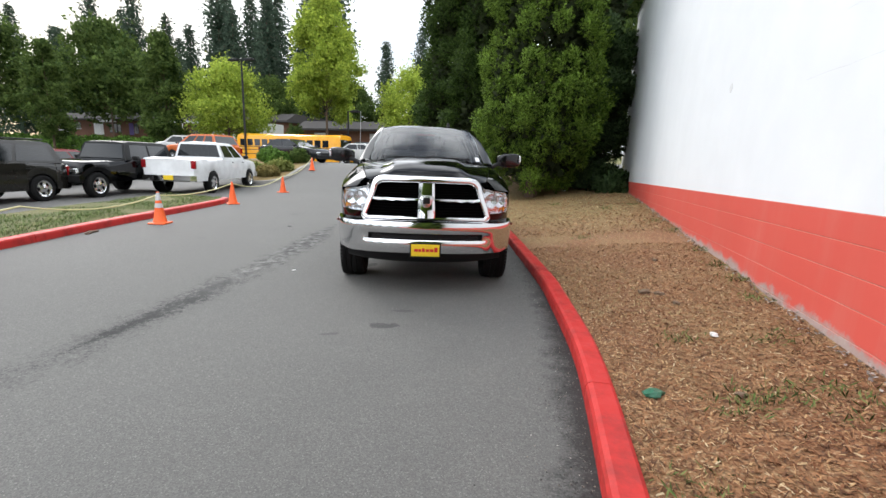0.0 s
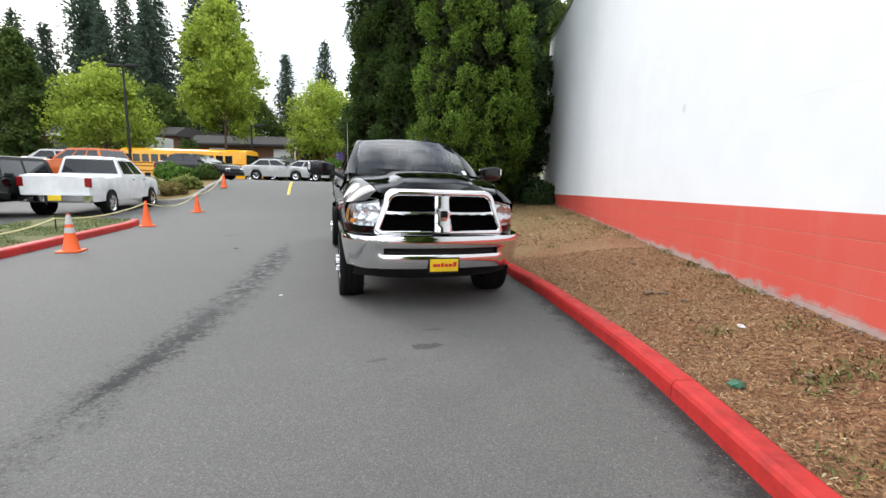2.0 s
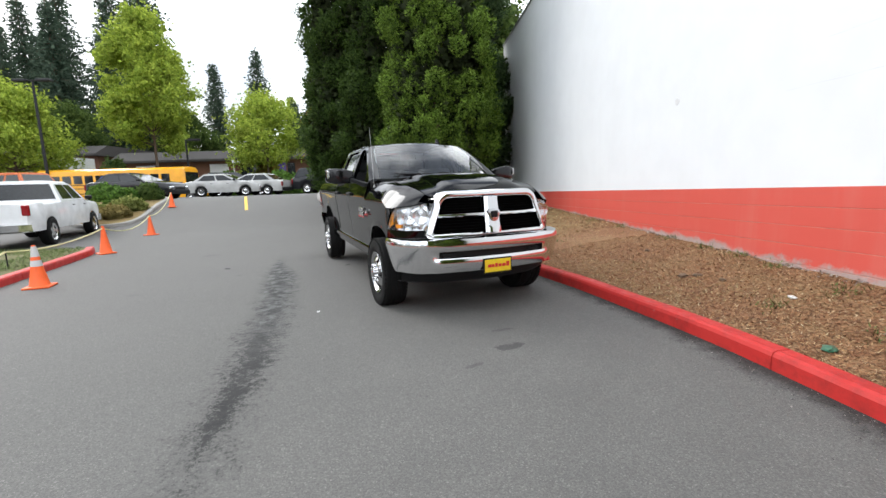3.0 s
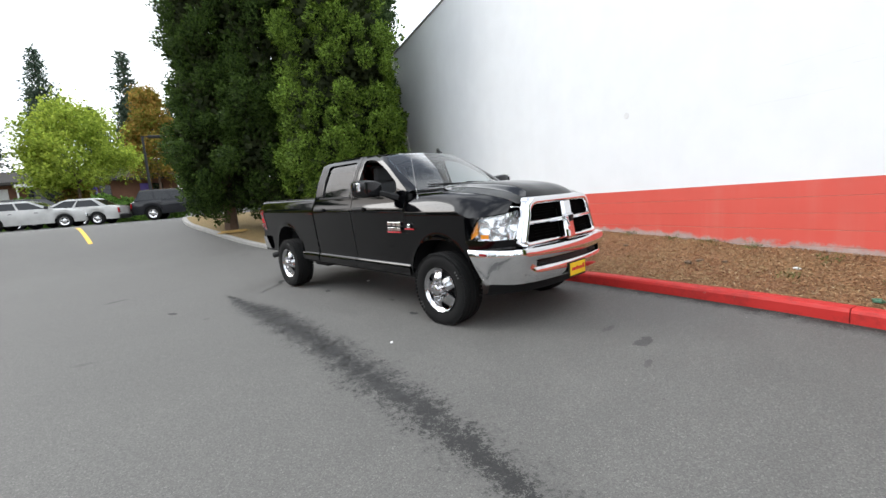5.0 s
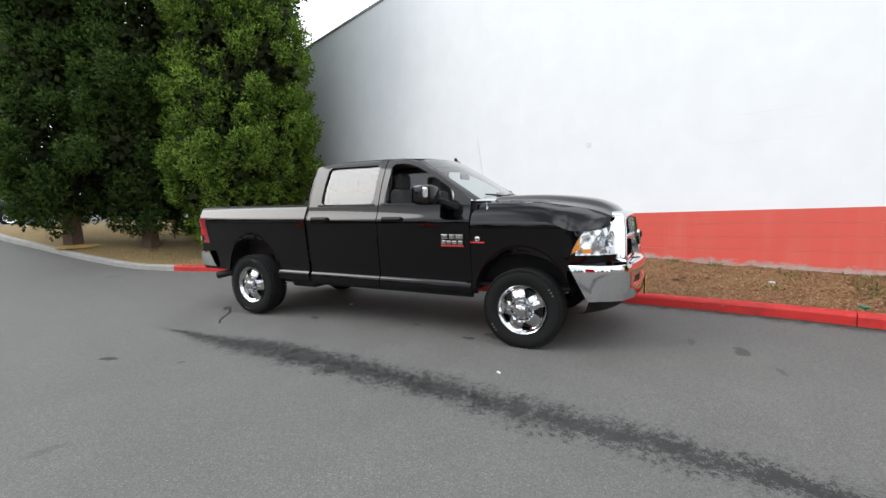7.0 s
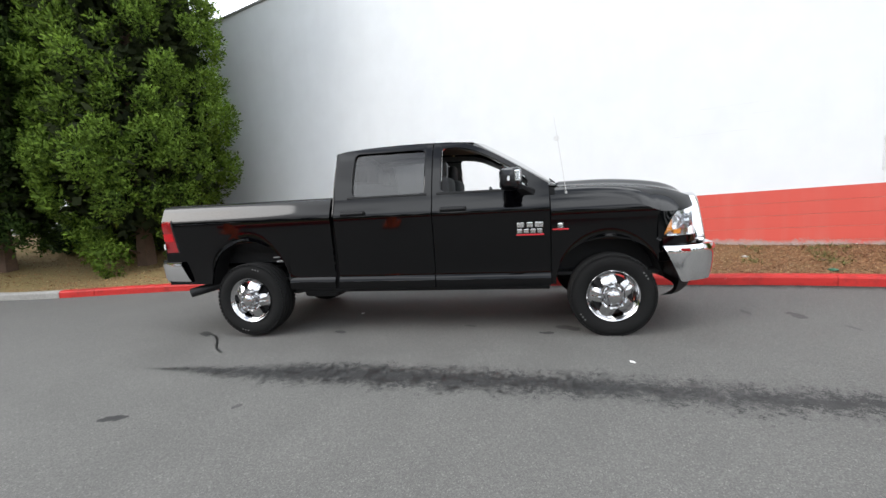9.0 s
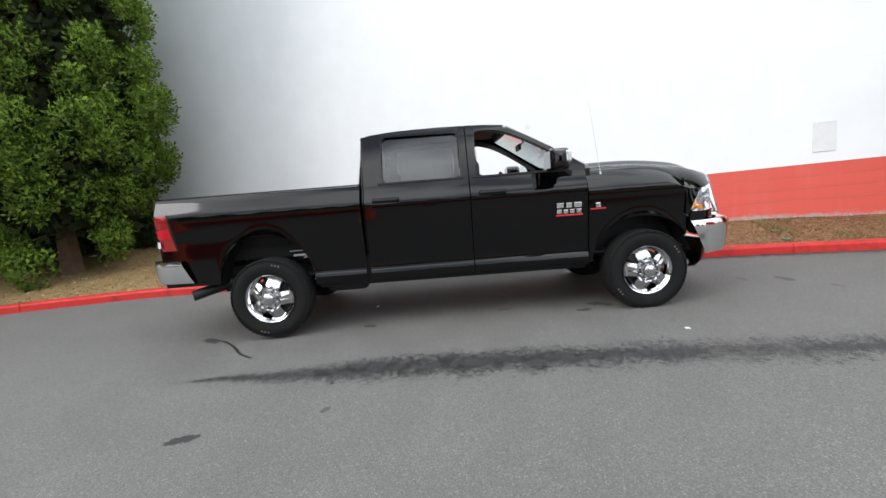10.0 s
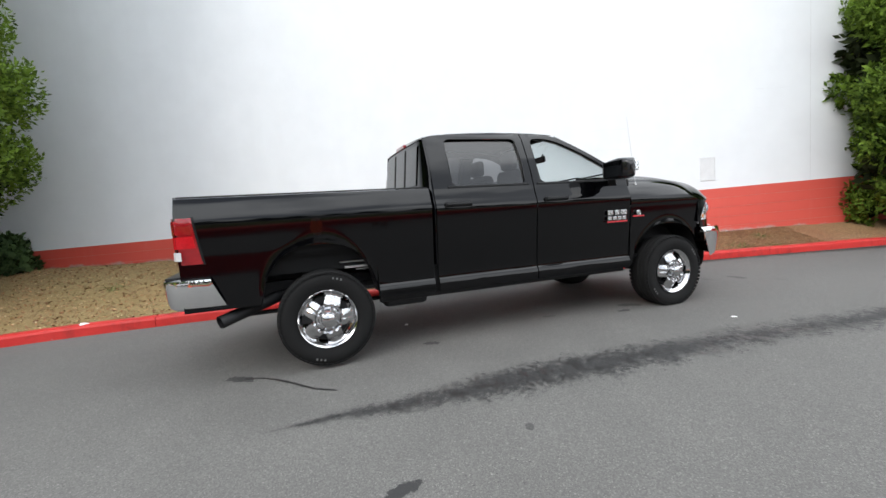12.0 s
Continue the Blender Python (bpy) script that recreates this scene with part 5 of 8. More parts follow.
    o2 = [bm.verts.new((nose_x(0, z) + 0.02, y * 1.08, 1.085 + (z - 1.085) * 1.08)) for y, z in rows]
    for i in range(len(rows)):
        j = (i + 1) % len(rows)
        bm.faces.new((c, o[i], o[j]))
        bm.faces.new((o[i], o2[i], o2[j], o[j]))
    part("grille_badge", bm, SATIN, grille, "plain chrome shield")
    bm = bmesh.new()
    add_box(bm, (0.016, 0.075, 0.07), (nose_x(0, 1.09) + 0.052, 0, 1.092), 0.012)
    part("badge_inlay", bm, BLACK_PLASTIC, grille)
    for y0, y1, z0, z1 in ((-0.6, -0.09, 1.115, 1.275), (0.09, 0.6, 1.115, 1.275), (-0.65, -0.09, 0.9, 1.08), (0.09, 0.65, 0.9, 1.08)):
        bm = bmesh.new()
        add_grid(bm, [[(nose_x(y, z) - 0.06, y, z) for z in steps(z0, z1, 3)] for y in steps(y0, y1, 8)])
        for i in range(6):
            z = lerp(z0, z1, (i + 0.5) / 6)
            for a, b in zip(steps(y0, y1, 4)[:-1], steps(y0, y1, 4)[1:]):
                add_box(bm, (0.02, b - a, 0.005), (nose_x((a + b) / 2, z) - 0.05, (a + b) / 2, z))
        part("grille_mesh", bm, Mat("grille_black", (0.002, 0.002, 0.002), 0.9, spec=0.03).m if "grille_black" not in bpy.data.materials else bpy.data.materials["grille_black"], grille)
    # front bumper
    bm = bmesh.new()
    zs = [(0.868, -0.10), (0.872, -0.03), (0.86, 0.0), (0.83, 0.012), (0.79, 0.016), (0.752, 0.012), (0.738, 0.0), (0.668, 0.0), (0.654, 0.012), (0.61, 0.014), (0.56, 0.006), (0.522, -0.012), (0.515, -0.06)]
    plan = []
    for y in steps(0.0, 0.70, 18):
        plan.append((4.845 - 0.075 * (y / 0.7) ** 2, y, 1.0, 0.2 * y))
    for i in range(1, 19):
        f = radians(90 * i / 18)
        plan.append((4.235 + 0.535 * math.cos(f), 0.70 + 0.312 * math.sin(f), math.cos(f) * 0.312, math.sin(f) * 0.535))
    plan = [(x, -y, nx, -ny) for x, y, nx, ny in reversed(plan[1:])] + plan
    ys = [p[1] for p in plan]
    corner = [(0.5, -0.075), (0.515, -0.045), (0.53, -0.033), (0.6, -0.017), (0.7, 0.0), (0.8, 0.013), (0.84, 0.012), (0.856, 0.004), (0.868, -0.02), (0.872, -0.06)]
    def bump_pt(p, z, d):
        x, y, nx, ny = p
        k = math.hypot(nx, ny)
        if d > -0.03:
            d = lerp(d, curve_at(corner, z), smooth01(0.64, 0.72, abs(y)))
        x += smooth01(4.55, 4.235, x) * (0.868 - z) * 0.5
        return (x + d * nx / k, y + d * ny / k, z - (0.012 * smooth01(0.62, 0.74, abs(y)) if z > 0.86 else 0))
    vs = [[bm.verts.new(bump_pt(p, z, d)) for z, d in zs] for p in plan]
    for i in range(len(ys) - 1):
        for j in range(len(zs) - 1):
            slot = j == 6 and max(abs(ys[i]), abs(ys[i + 1])) <= 0.63
            if not slot:
                bm.faces.new((vs[i][j], vs[i + 1][j], vs[i + 1][j + 1], vs[i][j + 1]))
    # lips round the slot
    i0, i1 = min(i for i, y in enumerate(ys) if abs(y) <= 0.63), max(i for i, y in enumerate(ys) if abs(y) <= 0.63)
    for j in (6, 7):
        row = [[vs[i][j].co.copy(), vs[i][j].co + Vector((-0.06, 0, 0))] for i in range(i0, i1 + 1)]
        add_grid(bm, row)
    fb = part("front_bumper", bm, CHROME, t, "chrome front bumper", smooth=True)
    bm = bmesh.new()
    add_grid(bm, [[(4.845 - 0.075 * (y / 0.7) ** 2 - 0.058, y, z) for z in (0.64, 0.76)] for y in steps(-0.66, 0.66, 10)])
    for s in (-1, 1):
        add_box(bm, (0.06, 0.16, 0.035), (4.74, s * 0.5, 0.69), 0.012)
    part("bumper_slot", bm, BLACK_PLASTIC, fb)
    bm = bmesh.new()
    add_grid(bm, [[(4.76 - 0.14 * abs(y / 0.7) ** 2.6 - d, y * 0.94, z) for z, d in ((0.56, 0.03), (0.5, 0.035), (0.42, 0.06), (0.385, 0.1), (0.38, 0.2))] for y in steps(-0.96, 0.96, 20)])
    part("air_dam", bm, BLACK_PLASTIC, t, "black lower air dam", smooth=True)
    for s in (-1, 1):
        part("side_marker", box_bm((0.1, 0.008, 0.028), (4.42, s * 1.01, 0.82), 0.003), LAMP_RED, fb)
    # plates
    for name, x, yaw in (("front_plate", 4.862, 0), ("rear_plate", -1.215, 180)):
        bm = bmesh.new()
        add_box(bm, (0.012, 0.335, 0.168), (0, 0, 0), 0.004)
        pl = part(name, bm, BLACK_PLASTIC, t, "yellow dealer plate with plain red bars")
        pl.matrix_local = pose(x, 0.0, 0.56 if x > 0 else 0.72, 0, 0, yaw)
        bm = bmesh.new()
        add_box(bm, (0.004, 0.305, 0.132), (0.009, 0, 0.004), 0.001)
        part("plate_face", bm, YELLOW, pl)
        bm = bmesh.new()
        for y, w, z, h in ((0.115, 0.035, 0.012, 0.05), (0.068, 0.04, 0.004, 0.03), (0.022, 0.035, 0.004, 0.03), (-0.02, 0.03, 0.008, 0.04), (-0.06, 0.03, 0.004, 0.03), (-0.1, 0.04, 0.004, 0.03)):
            add_box(bm, (0.003, w, h), (0.0125, y, z))
        part("plate_bar", bm, BADGE_RED, pl)
    # rear bumper
    bm = bmesh.new()
    plan = [(-1.2 + 0.02 * (y / 0.86) ** 2, y, -1.0, 0.05 * y) for y in steps(0, 0.86, 10)]
    for i in range(1, 15):
        f = radians(90 * i / 14)
        plan.append((-0.86 - 0.32 * math.cos(f), 0.86 + 0.148 * math.sin(f), -math.cos(f) * 0.148, math.sin(f) * 0.32))
    plan = [(x, -y, nx, -ny) for x, y, nx, ny in reversed(plan[1:])] + plan
    def rear_pt(p, z, d):
        x, y, nx, ny = p
        k = math.hypot(nx, ny)
        x += smooth01(-1.08, -0.86, x) * (0.875 - z) * 0.42
        return (x + d * nx / k, y + d * ny / k, z)
    rz = [(0.835, -0.1), (0.842, -0.03), (0.832, 0.004), (0.8, 0.01), (0.66, -0.008), (0.615, -0.022), (0.59, -0.06)]
    add_grid(bm, [[rear_pt(p, z, d) for z, d in rz] for p in plan])
    part("rear_bumper", bm, CHROME, t, "chrome rear step bumper", smooth=True)
    bm = bmesh.new()
    add_box(bm, (0.2, 1.8, 0.02), (-1.07, 0, 0.845), 0.005)
    part("bumper_step", bm, BLACK_PLASTIC, t)
    # tailgate and bed floor
    bm = bmesh.new()
    add_grid(bm, [[(-1.045 - d, y, z) for z, d in ((0.86, 0.0), (0.9, 0.02), (1.1, 0.026), (1.3, 0.022), (1.36, 0.026), (1.44, 0.02), (1.466, 0.0), (1.47, -0.04), (1.46, -0.06), (0.9, -0.06))] for y in steps(-0.83, 0.83, 10)])
    tg = part("tailgate", bm, BLACK_PAINT, t, smooth=True)
    part("handle", box_bm((0.02, 0.22, 0.08), (-1.078, 0, 1.33), 0.008), BLACK_PLASTIC, tg)
    for s in (-1, 1):
        bm = bmesh.new()
        add_grid(bm, [[(-1.05, s * 0.84, z), (-1.055, s * 0.9, z), (-1.05, s * (curve_at(SIDE_BED, z) - 0.0), z)] for z in [0.6, 0.8, 0.98, 1.1, 1.2, 1.3, 1.335, 1.38, 1.43, 1.456, 1.468]], flip=s < 0)
        part("bed_rear_post", bm, BLACK_PAINT, t, smooth=True)
    bm = bmesh.new()
    add_box(bm, (2.0, 1.66, 0.03), (-0.035, 0, 0.95))
    add_box(bm, (0.03, 1.66, 0.52), (0.96, 0, 1.21))
    for i in range(9):
        add_box(bm, (2.0, 0.08, 0.014), (-0.06, -0.72 + i * 0.18, 0.97), 0.004)
    part("bed_floor", bm, BLACK_PLASTIC, t)
    # cab back with its sliding window
    bm = bmesh.new()
    across = [-1, -0.985, -0.96, -0.93, -0.89, -0.8, -0.5, 0, 0.5, 0.8, 0.89, 0.93, 0.96, 0.985, 1]
    add_grid(bm, [[(cab_back_x(v, z), v * (cab_side(z) - 0.006), z) for v in across] for z in CAB_ROWS], flip=True)
    part("cab_back", bm, BLACK_PAINT, t, smooth=50)
    for y0, y1 in ((-0.64, -0.222), (-0.222, 0.222), (0.222, 0.64)):
        bm = bmesh.new()
        add_grid(bm, [[(cab_back_x(0.5, z) - 0.007, lerp(y0, y1, k / 4), z) for k in range(5)] for z in steps(1.5, 1.885, 3)], flip=True)
        part("rear_window", bm, GLASS_DARK, t, "dark tinted sliding rear window")
    for y in (-0.217, 0.217):
        bm = bmesh.new()
        add_grid(bm, [[(cab_back_x(0.5, z) - d, y + o, z) for o, d in ((-0.014, 0.006), (-0.011, 0.014), (0.011, 0.014), (0.014, 0.006))] for z in steps(1.49, 1.895, 3)], flip=True)
        part("window_bar", bm, BLACK_PLASTIC, t)
    part("brake_lamp", box_bm((0.03, 0.34, 0.035), (1.0, 0, 1.95), 0.008), LAMP_RED, t, "red high brake lamp")
    # pale metal bars, seen over the rear wheels
    for s in (-1, 1):
        for x0, x1, z, h in ((0.2, 0.46, 0.79, 0.02), (0.16, 0.44, 0.838, 0.009), (0.3, 0.46, 0.765, 0.008)):
            bm = bmesh.new()
            add_box(bm, (x1 - x0, 0.05, h), ((x0 + x1) / 2, s * 0.75, z), 0.003)
            part("wheel_well_bar", bm, PALE_METAL, t, "pale metal bar")
    # chassis, axles, exhaust
    bm = bmesh.new()
    for s in (-1, 1):
        add_box(bm, (5.4, 0.08, 0.16), (1.7, s * 0.45, 0.62), 0.01)
        add_box(bm, (1.3, 0.07, 0.03), (0.0, s * 0.56, 0.44), 0.01)
        add_cyl(bm, 0.035, 0.035, (-0.22, s * 0.6, 0.42), (-0.1, s * 0.56, 0.85), 10)
        add_cyl(bm, 0.05, 0.05, (3.7, s * 0.55, 0.42), (3.7, s * 0.55, 0.85), 10)
    for x in (0.0, BASE):
        add_cyl(bm, 0.055, 0.055, (x, -0.75, 0.41), (x, 0.75, 0.41), 12)
    add_revolve(bm, [(0.02, -0.17), (0.12, -0.12), (0.15, 0.0), (0.12, 0.12), (0.02, 0.17)], 16, "Y", (0, 0, 0.41))
    add_box(bm, (0.9, 0.4, 0.3), (2.6, 0, 0.55), 0.05)
    add_box(bm, (1.2, 0.5, 0.24), (1.55, 0.25, 0.55), 0.05)
    for x in (-0.9, -0.55, 0.55, 1.2, 2.2, 3.2, 4.3):
        add_box(bm, (0.08, 0.9, 0.1), (x, 0, 0.6))
    for s in (-1, 1):
        add_box(bm, (0.42, 0.3, 0.24), (0.74, s * 0.66, 0.5), 0.04)
    part("chassis", bm, DARK_METAL, t)
    bm = bmesh.new()
    add_box(bm, (4.3, 1.7, 0.03), (2.1, 0, 0.6))
    add_box(bm, (0.9, 1.2, 0.5), (4.0, 0, 0.9), 0.05)
    part("underbody", bm, BLACK_PLASTIC, t)
    bm = bmesh.new()
    pts = [(0.3, -0.42, 0.52), (-0.15, -0.5, 0.6), (-0.4, -0.66, 0.58), (-0.62, -0.8, 0.52), (-0.82, -0.93, 0.47)]
    for a, b in zip(pts[:-1], pts[1:]):
        add_cyl(bm, 0.052, 0.052, a, b, 18, False)
    add_cyl(bm, 0.045, 0.045, pts[-1], pts[-2], 18, False)
    part("exhaust_pipe", bm, DARK_METAL, t, "dark steel tailpipe", smooth=True)
    # cabin
    def seat(name, x, y, w, bench=False):
        bm = bmesh.new()
        add_box(bm, (0.52, w, 0.16), (x + 0.22, y, 0.98), 0.05, 3)
        add_box(bm, (0.16, w, 0.62), (x - 0.06, y, 1.33), 0.06, 3, None)
        st = part(name, bm, CLOTH, t, smooth=True)
        for yy in ((y,) if not bench else (y - 0.45, y + 0.45)):
            b2 = bmesh.new()
            add_box(b2, (0.1, 0.27, 0.2), (x - 0.1, yy, 1.735), 0.045, 3)
            add_cyl(b2, 0.008, 0.008, (x - 0.1, yy - 0.06, 1.6), (x - 0.1, yy - 0.06, 1.7), 6)
            add_cyl(b2, 0.008, 0.008, (x - 0.1, yy + 0.06, 1.6), (x - 0.1, yy + 0.06, 1.7), 6)
            part("headrest", b2, CLOTH, st, smooth=True)
    seat("front_seat", 2.2, -0.42, 0.52)
    seat("front_seat", 2.2, 0.42, 0.52)
    seat("rear_bench", 1.25, 0.0, 1.45, True)
    bm = bmesh.new()
    add_grid(bm, [[(x, y, z) for x, z in ((2.78, 1.05), (2.78, 1.28), (2.82, 1.4), (2.95, 1.455), (3.25, 1.46))] for y in steps(-0.82, 0.82, 8)])
    part("dashboard", bm, BLACK_PLASTIC, t, smooth=True)
    bm = bmesh.new()
    rows = []
    for i in range(28):
        a = i * math.tau / 28
        rows.append([((0.185 + 0.016 * math.cos(b)) * math.cos(a), (0.185 + 0.016 * math.cos(b)) * math.sin(a), 0.016 * math.sin(b)) for b in [k * math.tau / 8 for k in range(8)]])
    add_grid(bm, rows, close_u=True, close_v=True)
    add_box(bm, (0.34, 0.03, 0.015), (0, 0, 0))
    add_box(bm, (0.12, 0.1, 0.03), (0, 0, 0), 0.01)
    bmesh.ops.transform(bm, matrix=pose(2.66, 0.42, 1.36, 0, 65, 0), verts=bm.verts)
    part("steering_wheel", bm, BLACK_PLASTIC, t, smooth=True)
    bm = bmesh.new()
    add_box(bm, (0.03, 0.25, 0.075), (2.76, 0.0, 1.79), 0.012)
    add_cyl(bm, 0.01, 0.01, (2.78, 0, 1.8), (2.82, 0, 1.86), 8)
    part("inside_mirror", bm, BLACK_PLASTIC, t)
    bm = bmesh.new()
    add_grid(bm, [[(x, y, roof_edge(min(2.4, x)) + 0.005 + 0.03 * (1 - (y / 0.66) ** 2)) for y in steps(-0.66, 0.66, 6)] for x in steps(1.05, 2.5, 6)])
    for s in (-1, 1):
        for a, b, c, d in ((2.0, 2.2, 2.03, 2.17),):
            add_grid(bm, [[(x, s * (cab_y(z) - 0.06), z) for z in steps(1.4, 1.9, 4)] for x in (2.01, 2.16)])
        add_grid(bm, [[(x, s * (cab_y(roof_edge(x)) - 0.05), roof_edge(x) - 0.01), (x, s * (cab_y(roof_edge(x) - 0.07) - 0.05), roof_edge(x) - 0.07)] for x in steps(1.05, 3.15, 16)])
        add_grid(bm, [[(x, s * (cab_y(z) - 0.06), z) for z in steps(1.4, 1.9, 4)] for x in (1.05, 1.22)])
    part("headliner", bm, TRIM_GREY, t)
    part("cabin_floor", box_bm((2.3, 1.7, 0.05), (2.1, 0, 0.82)), BLACK_PLASTIC, t)
    # mast antenna on the right fender
    bm = bmesh.new()
    add_cyl(bm, 0.014, 0.01, (3.4, -0.9, 1.36), (3.4, -0.9, 1.41), 8)
    add_cyl(bm, 0.003, 0.0016, (3.4, -0.9, 1.4), (3.3, -0.9, 2.12), 6)
    part("mast_antenna", bm, REFLECTIVE, t, "thin bright whip antenna")
    return t


def tyre_bm(r=0.402, w=0.275, rim=0.232):
    bm = bmesh.new()
    h = w / 2
    prof = [(rim, -h * 0.72), (rim + 0.012, -h * 0.8), (rim + 0.06, -h * 0.98), (rim + 0.11, -h * 1.0), (r - 0.03, -h * 0.93), (r - 0.008, -h * 0.8)]
    for a, b in ((-0.8, -0.5), (-0.42, -0.08), (0.08, 0.42), (0.5, 0.8)):
        prof += [(r - 0.0, h * a * 0.97), (r, h * b), (r - 0.011, h * (b + 0.01))] if b < 0.8 else [(r, h * a), (r - 0.008, h * b)]
        if b < 0.8:
            prof += [(r - 0.011, h * (b + 0.07))]
    prof += [(r - 0.03, h * 0.93), (rim + 0.11, h), (rim + 0.06, h * 0.98), (rim + 0.012, h * 0.8), (rim, h * 0.72)]
    add_revolve(bm, prof, 64)
    # shoulder tread blocks
    n = 56
    for i in range(n):
        a = i * math.tau / n
        for s in (-1, 1):
            m = Matrix.Rotation(-a, 4, "Y") @ Matrix.Translation((r - 0.016, s * h * 0.86, 0))
            add_box(bm, (0.012, 0.036, 0.03), (0, 0, 0), m=m)
    return bm


def rim_bm(r=0.243, face=0.10):
    """A five-spoke wheel disc with deep windows; its face looks towards -y."""
    bm = bmesh.new()
    na = 100
    rings = [(0.03, 0.05), (0.075, 0.048), (0.083, 0.014), (0.098, 0.01), (0.108, 0.028), (0.125, 0.034), (0.145, 0.026), (0.165, 0.012), (0.185, 0.0), (0.2, -0.006), (0.212, -0.002), (0.222, 0.008), (0.232, 0.02), (0.243, 0.028), (r + 0.004, 0.02), (r, 0.0), (0.235, -0.02), (0.225, -0.14)]
    vs = []
    for i in range(na):
        a = i * math.tau / na
        ph = (i % 20) / 20
        row = []
        for j, (q, h) in enumerate(rings):
            # spokes rise as rounded ribs, with a shallow groove along each
            rib = 0.006 * math.cos(ph * math.tau) - (0.006 if ph in (0.0, 0.05, 0.95) else 0.0) if 5 <= j <= 8 else 0.004 * math.cos(ph * math.tau) if j in (4, 9) else 0.0
            row.append(bm.verts.new((q * math.cos(a), -face - h - rib, q * math.sin(a))))
        vs.append(row)
    span = {5: (8, 11), 6: (7, 12), 7: (6, 13), 8: (5, 14), 9: (6, 13)}
    def hole(i, j):
        return j in span and span[j][0] <= i % 20 <= span[j][1]
    for i in range(na):
        k = (i + 1) % na
        for j in range(len(rings) - 1):
            if not hole(i, j):
                bm.faces.new((vs[i][j], vs[k][j], vs[k][j + 1], vs[i][j + 1]))
    # walls of the windows
    for e in [e for e in bm.edges if len(e.link_faces) == 1]:
        a, b = e.verts
        ra, rb = math.hypot(a.co.x, a.co.z), math.hypot(b.co.x, b.co.z)
        if 0.115 < ra < 0.216 and 0.115 < rb < 0.216:
            c, d = bm.verts.new(a.co * 0.985 + Vector((0, 0.07, 0))), bm.verts.new(b.co * 0.985 + Vector((0, 0.07, 0)))
            bm.faces.new((a, b, d, c))
    bmesh.ops.recalc_face_normals(bm, faces=bm.faces)
    return bm


def build_wheel():
    """A wheel at the origin whose face looks towards -y."""
    w = part("wheel", tyre_bm(), RUBBER, None, smooth=30)
    rim = part("rim", rim_bm(), WHEEL_CHROME, w, "chrome five-window wheel", smooth=38)
    bm = bmesh.new()
    add_revolve(bm, [(0.002, -0.185), (0.035, -0.183), (0.055, -0.172), (0.062, -0.15), (0.07, -0.14)], 24)
    part("hub_cap", bm, WHEEL_CHROME, w, smooth=True)
    for i in range(8):
        bm = bmesh.new()
        a = (i + 0.5) * math.tau / 8
        add_cyl(bm, 0.017, 0.011, (0.088 * math.cos(a), -0.135, 0.088 * math.sin(a)), (0.088 * math.cos(a), -0.172, 0.088 * math.sin(a)), 8)
        part("lug_nut", bm, WHEEL_CHROME, w)
    bm = bmesh.new()
    add_revolve(bm, [(0.02, -0.04), (0.19, -0.04), (0.19, -0.01), (0.02, -0.01)], 32)
    add_box(bm, (0.1, 0.07, 0.16), (-0.17, -0.05, 0.05), 0.015)
    part("brake_disc", bm, DARK_METAL, w)
    for a0 in (68, 73.5, 79, 250, 255.5, 261):
        a = radians(a0)
        m = Matrix.Translation((0.345 * math.cos(a), -0.1385, 0.345 * math.sin(a))) @ Matrix.Rotation(-a + math.pi / 2, 4, "Y")
        bm = bmesh.new()
        add_box(bm, (0.014, 0.003, 0.016), m=m)
        part("sidewall_mark", bm, plain("pale_tyre_marking", (0.09, 0.09, 0.088), 0.7) if "pale_tyre_marking" not in bpy.data.materials else bpy.data.materials["pale_tyre_marking"], w)
    return w


truck = build_truck()
wheel = build_wheel()
wheel.parent = truck
wheel.matrix_local = pose(0, -0.90, 0.402)
for x, y, yaw, spin in ((BASE, -0.90, 0, 40), (0, 0.90, 180, 15), (BASE, 0.90, 180, 60)):
    copy = copy_thing(wheel, pose(x, y, 0.402, 0, 0, yaw) @ pose(0, 0, 0, 0, spin, 0))
    copy.parent = truck


# ---- parked and passing vehicles ----
WHITE_PAINT = make_paint("white_car_paint", (0.72, 0.73, 0.74))
SILVER_PAINT = make_paint("silver_car_paint", (0.42, 0.42, 0.41))
ORANGE_PAINT = make_paint("orange_car_paint", (0.5, 0.11, 0.025))
GREEN_PAINT = make_paint("dark_brown_grey_car_paint", (0.014, 0.013, 0.011))
RED_PAINT = make_paint("dark_red_car_paint", (0.16, 0.012, 0.015))
BLUE_PAINT = make_paint("blue_car_paint", (0.02, 0.05, 0.22))
GREY_PAINT = make_paint("charcoal_car_paint", (0.016, 0.017, 0.02))
HEDGE_PALE = make_leaf("pale_shrub_leaves", (0.1, 0.13, 0.03), (0.28, 0.3, 0.09), 0.8)
DRY_BUSH = make_leaf("dry_shrub_leaves", (0.12, 0.1, 0.03), (0.3, 0.24, 0.09), 0.8)
BUS_PAINT = make_paint("school_bus_yellow", (0.72, 0.33, 0.02), rough=0.35)


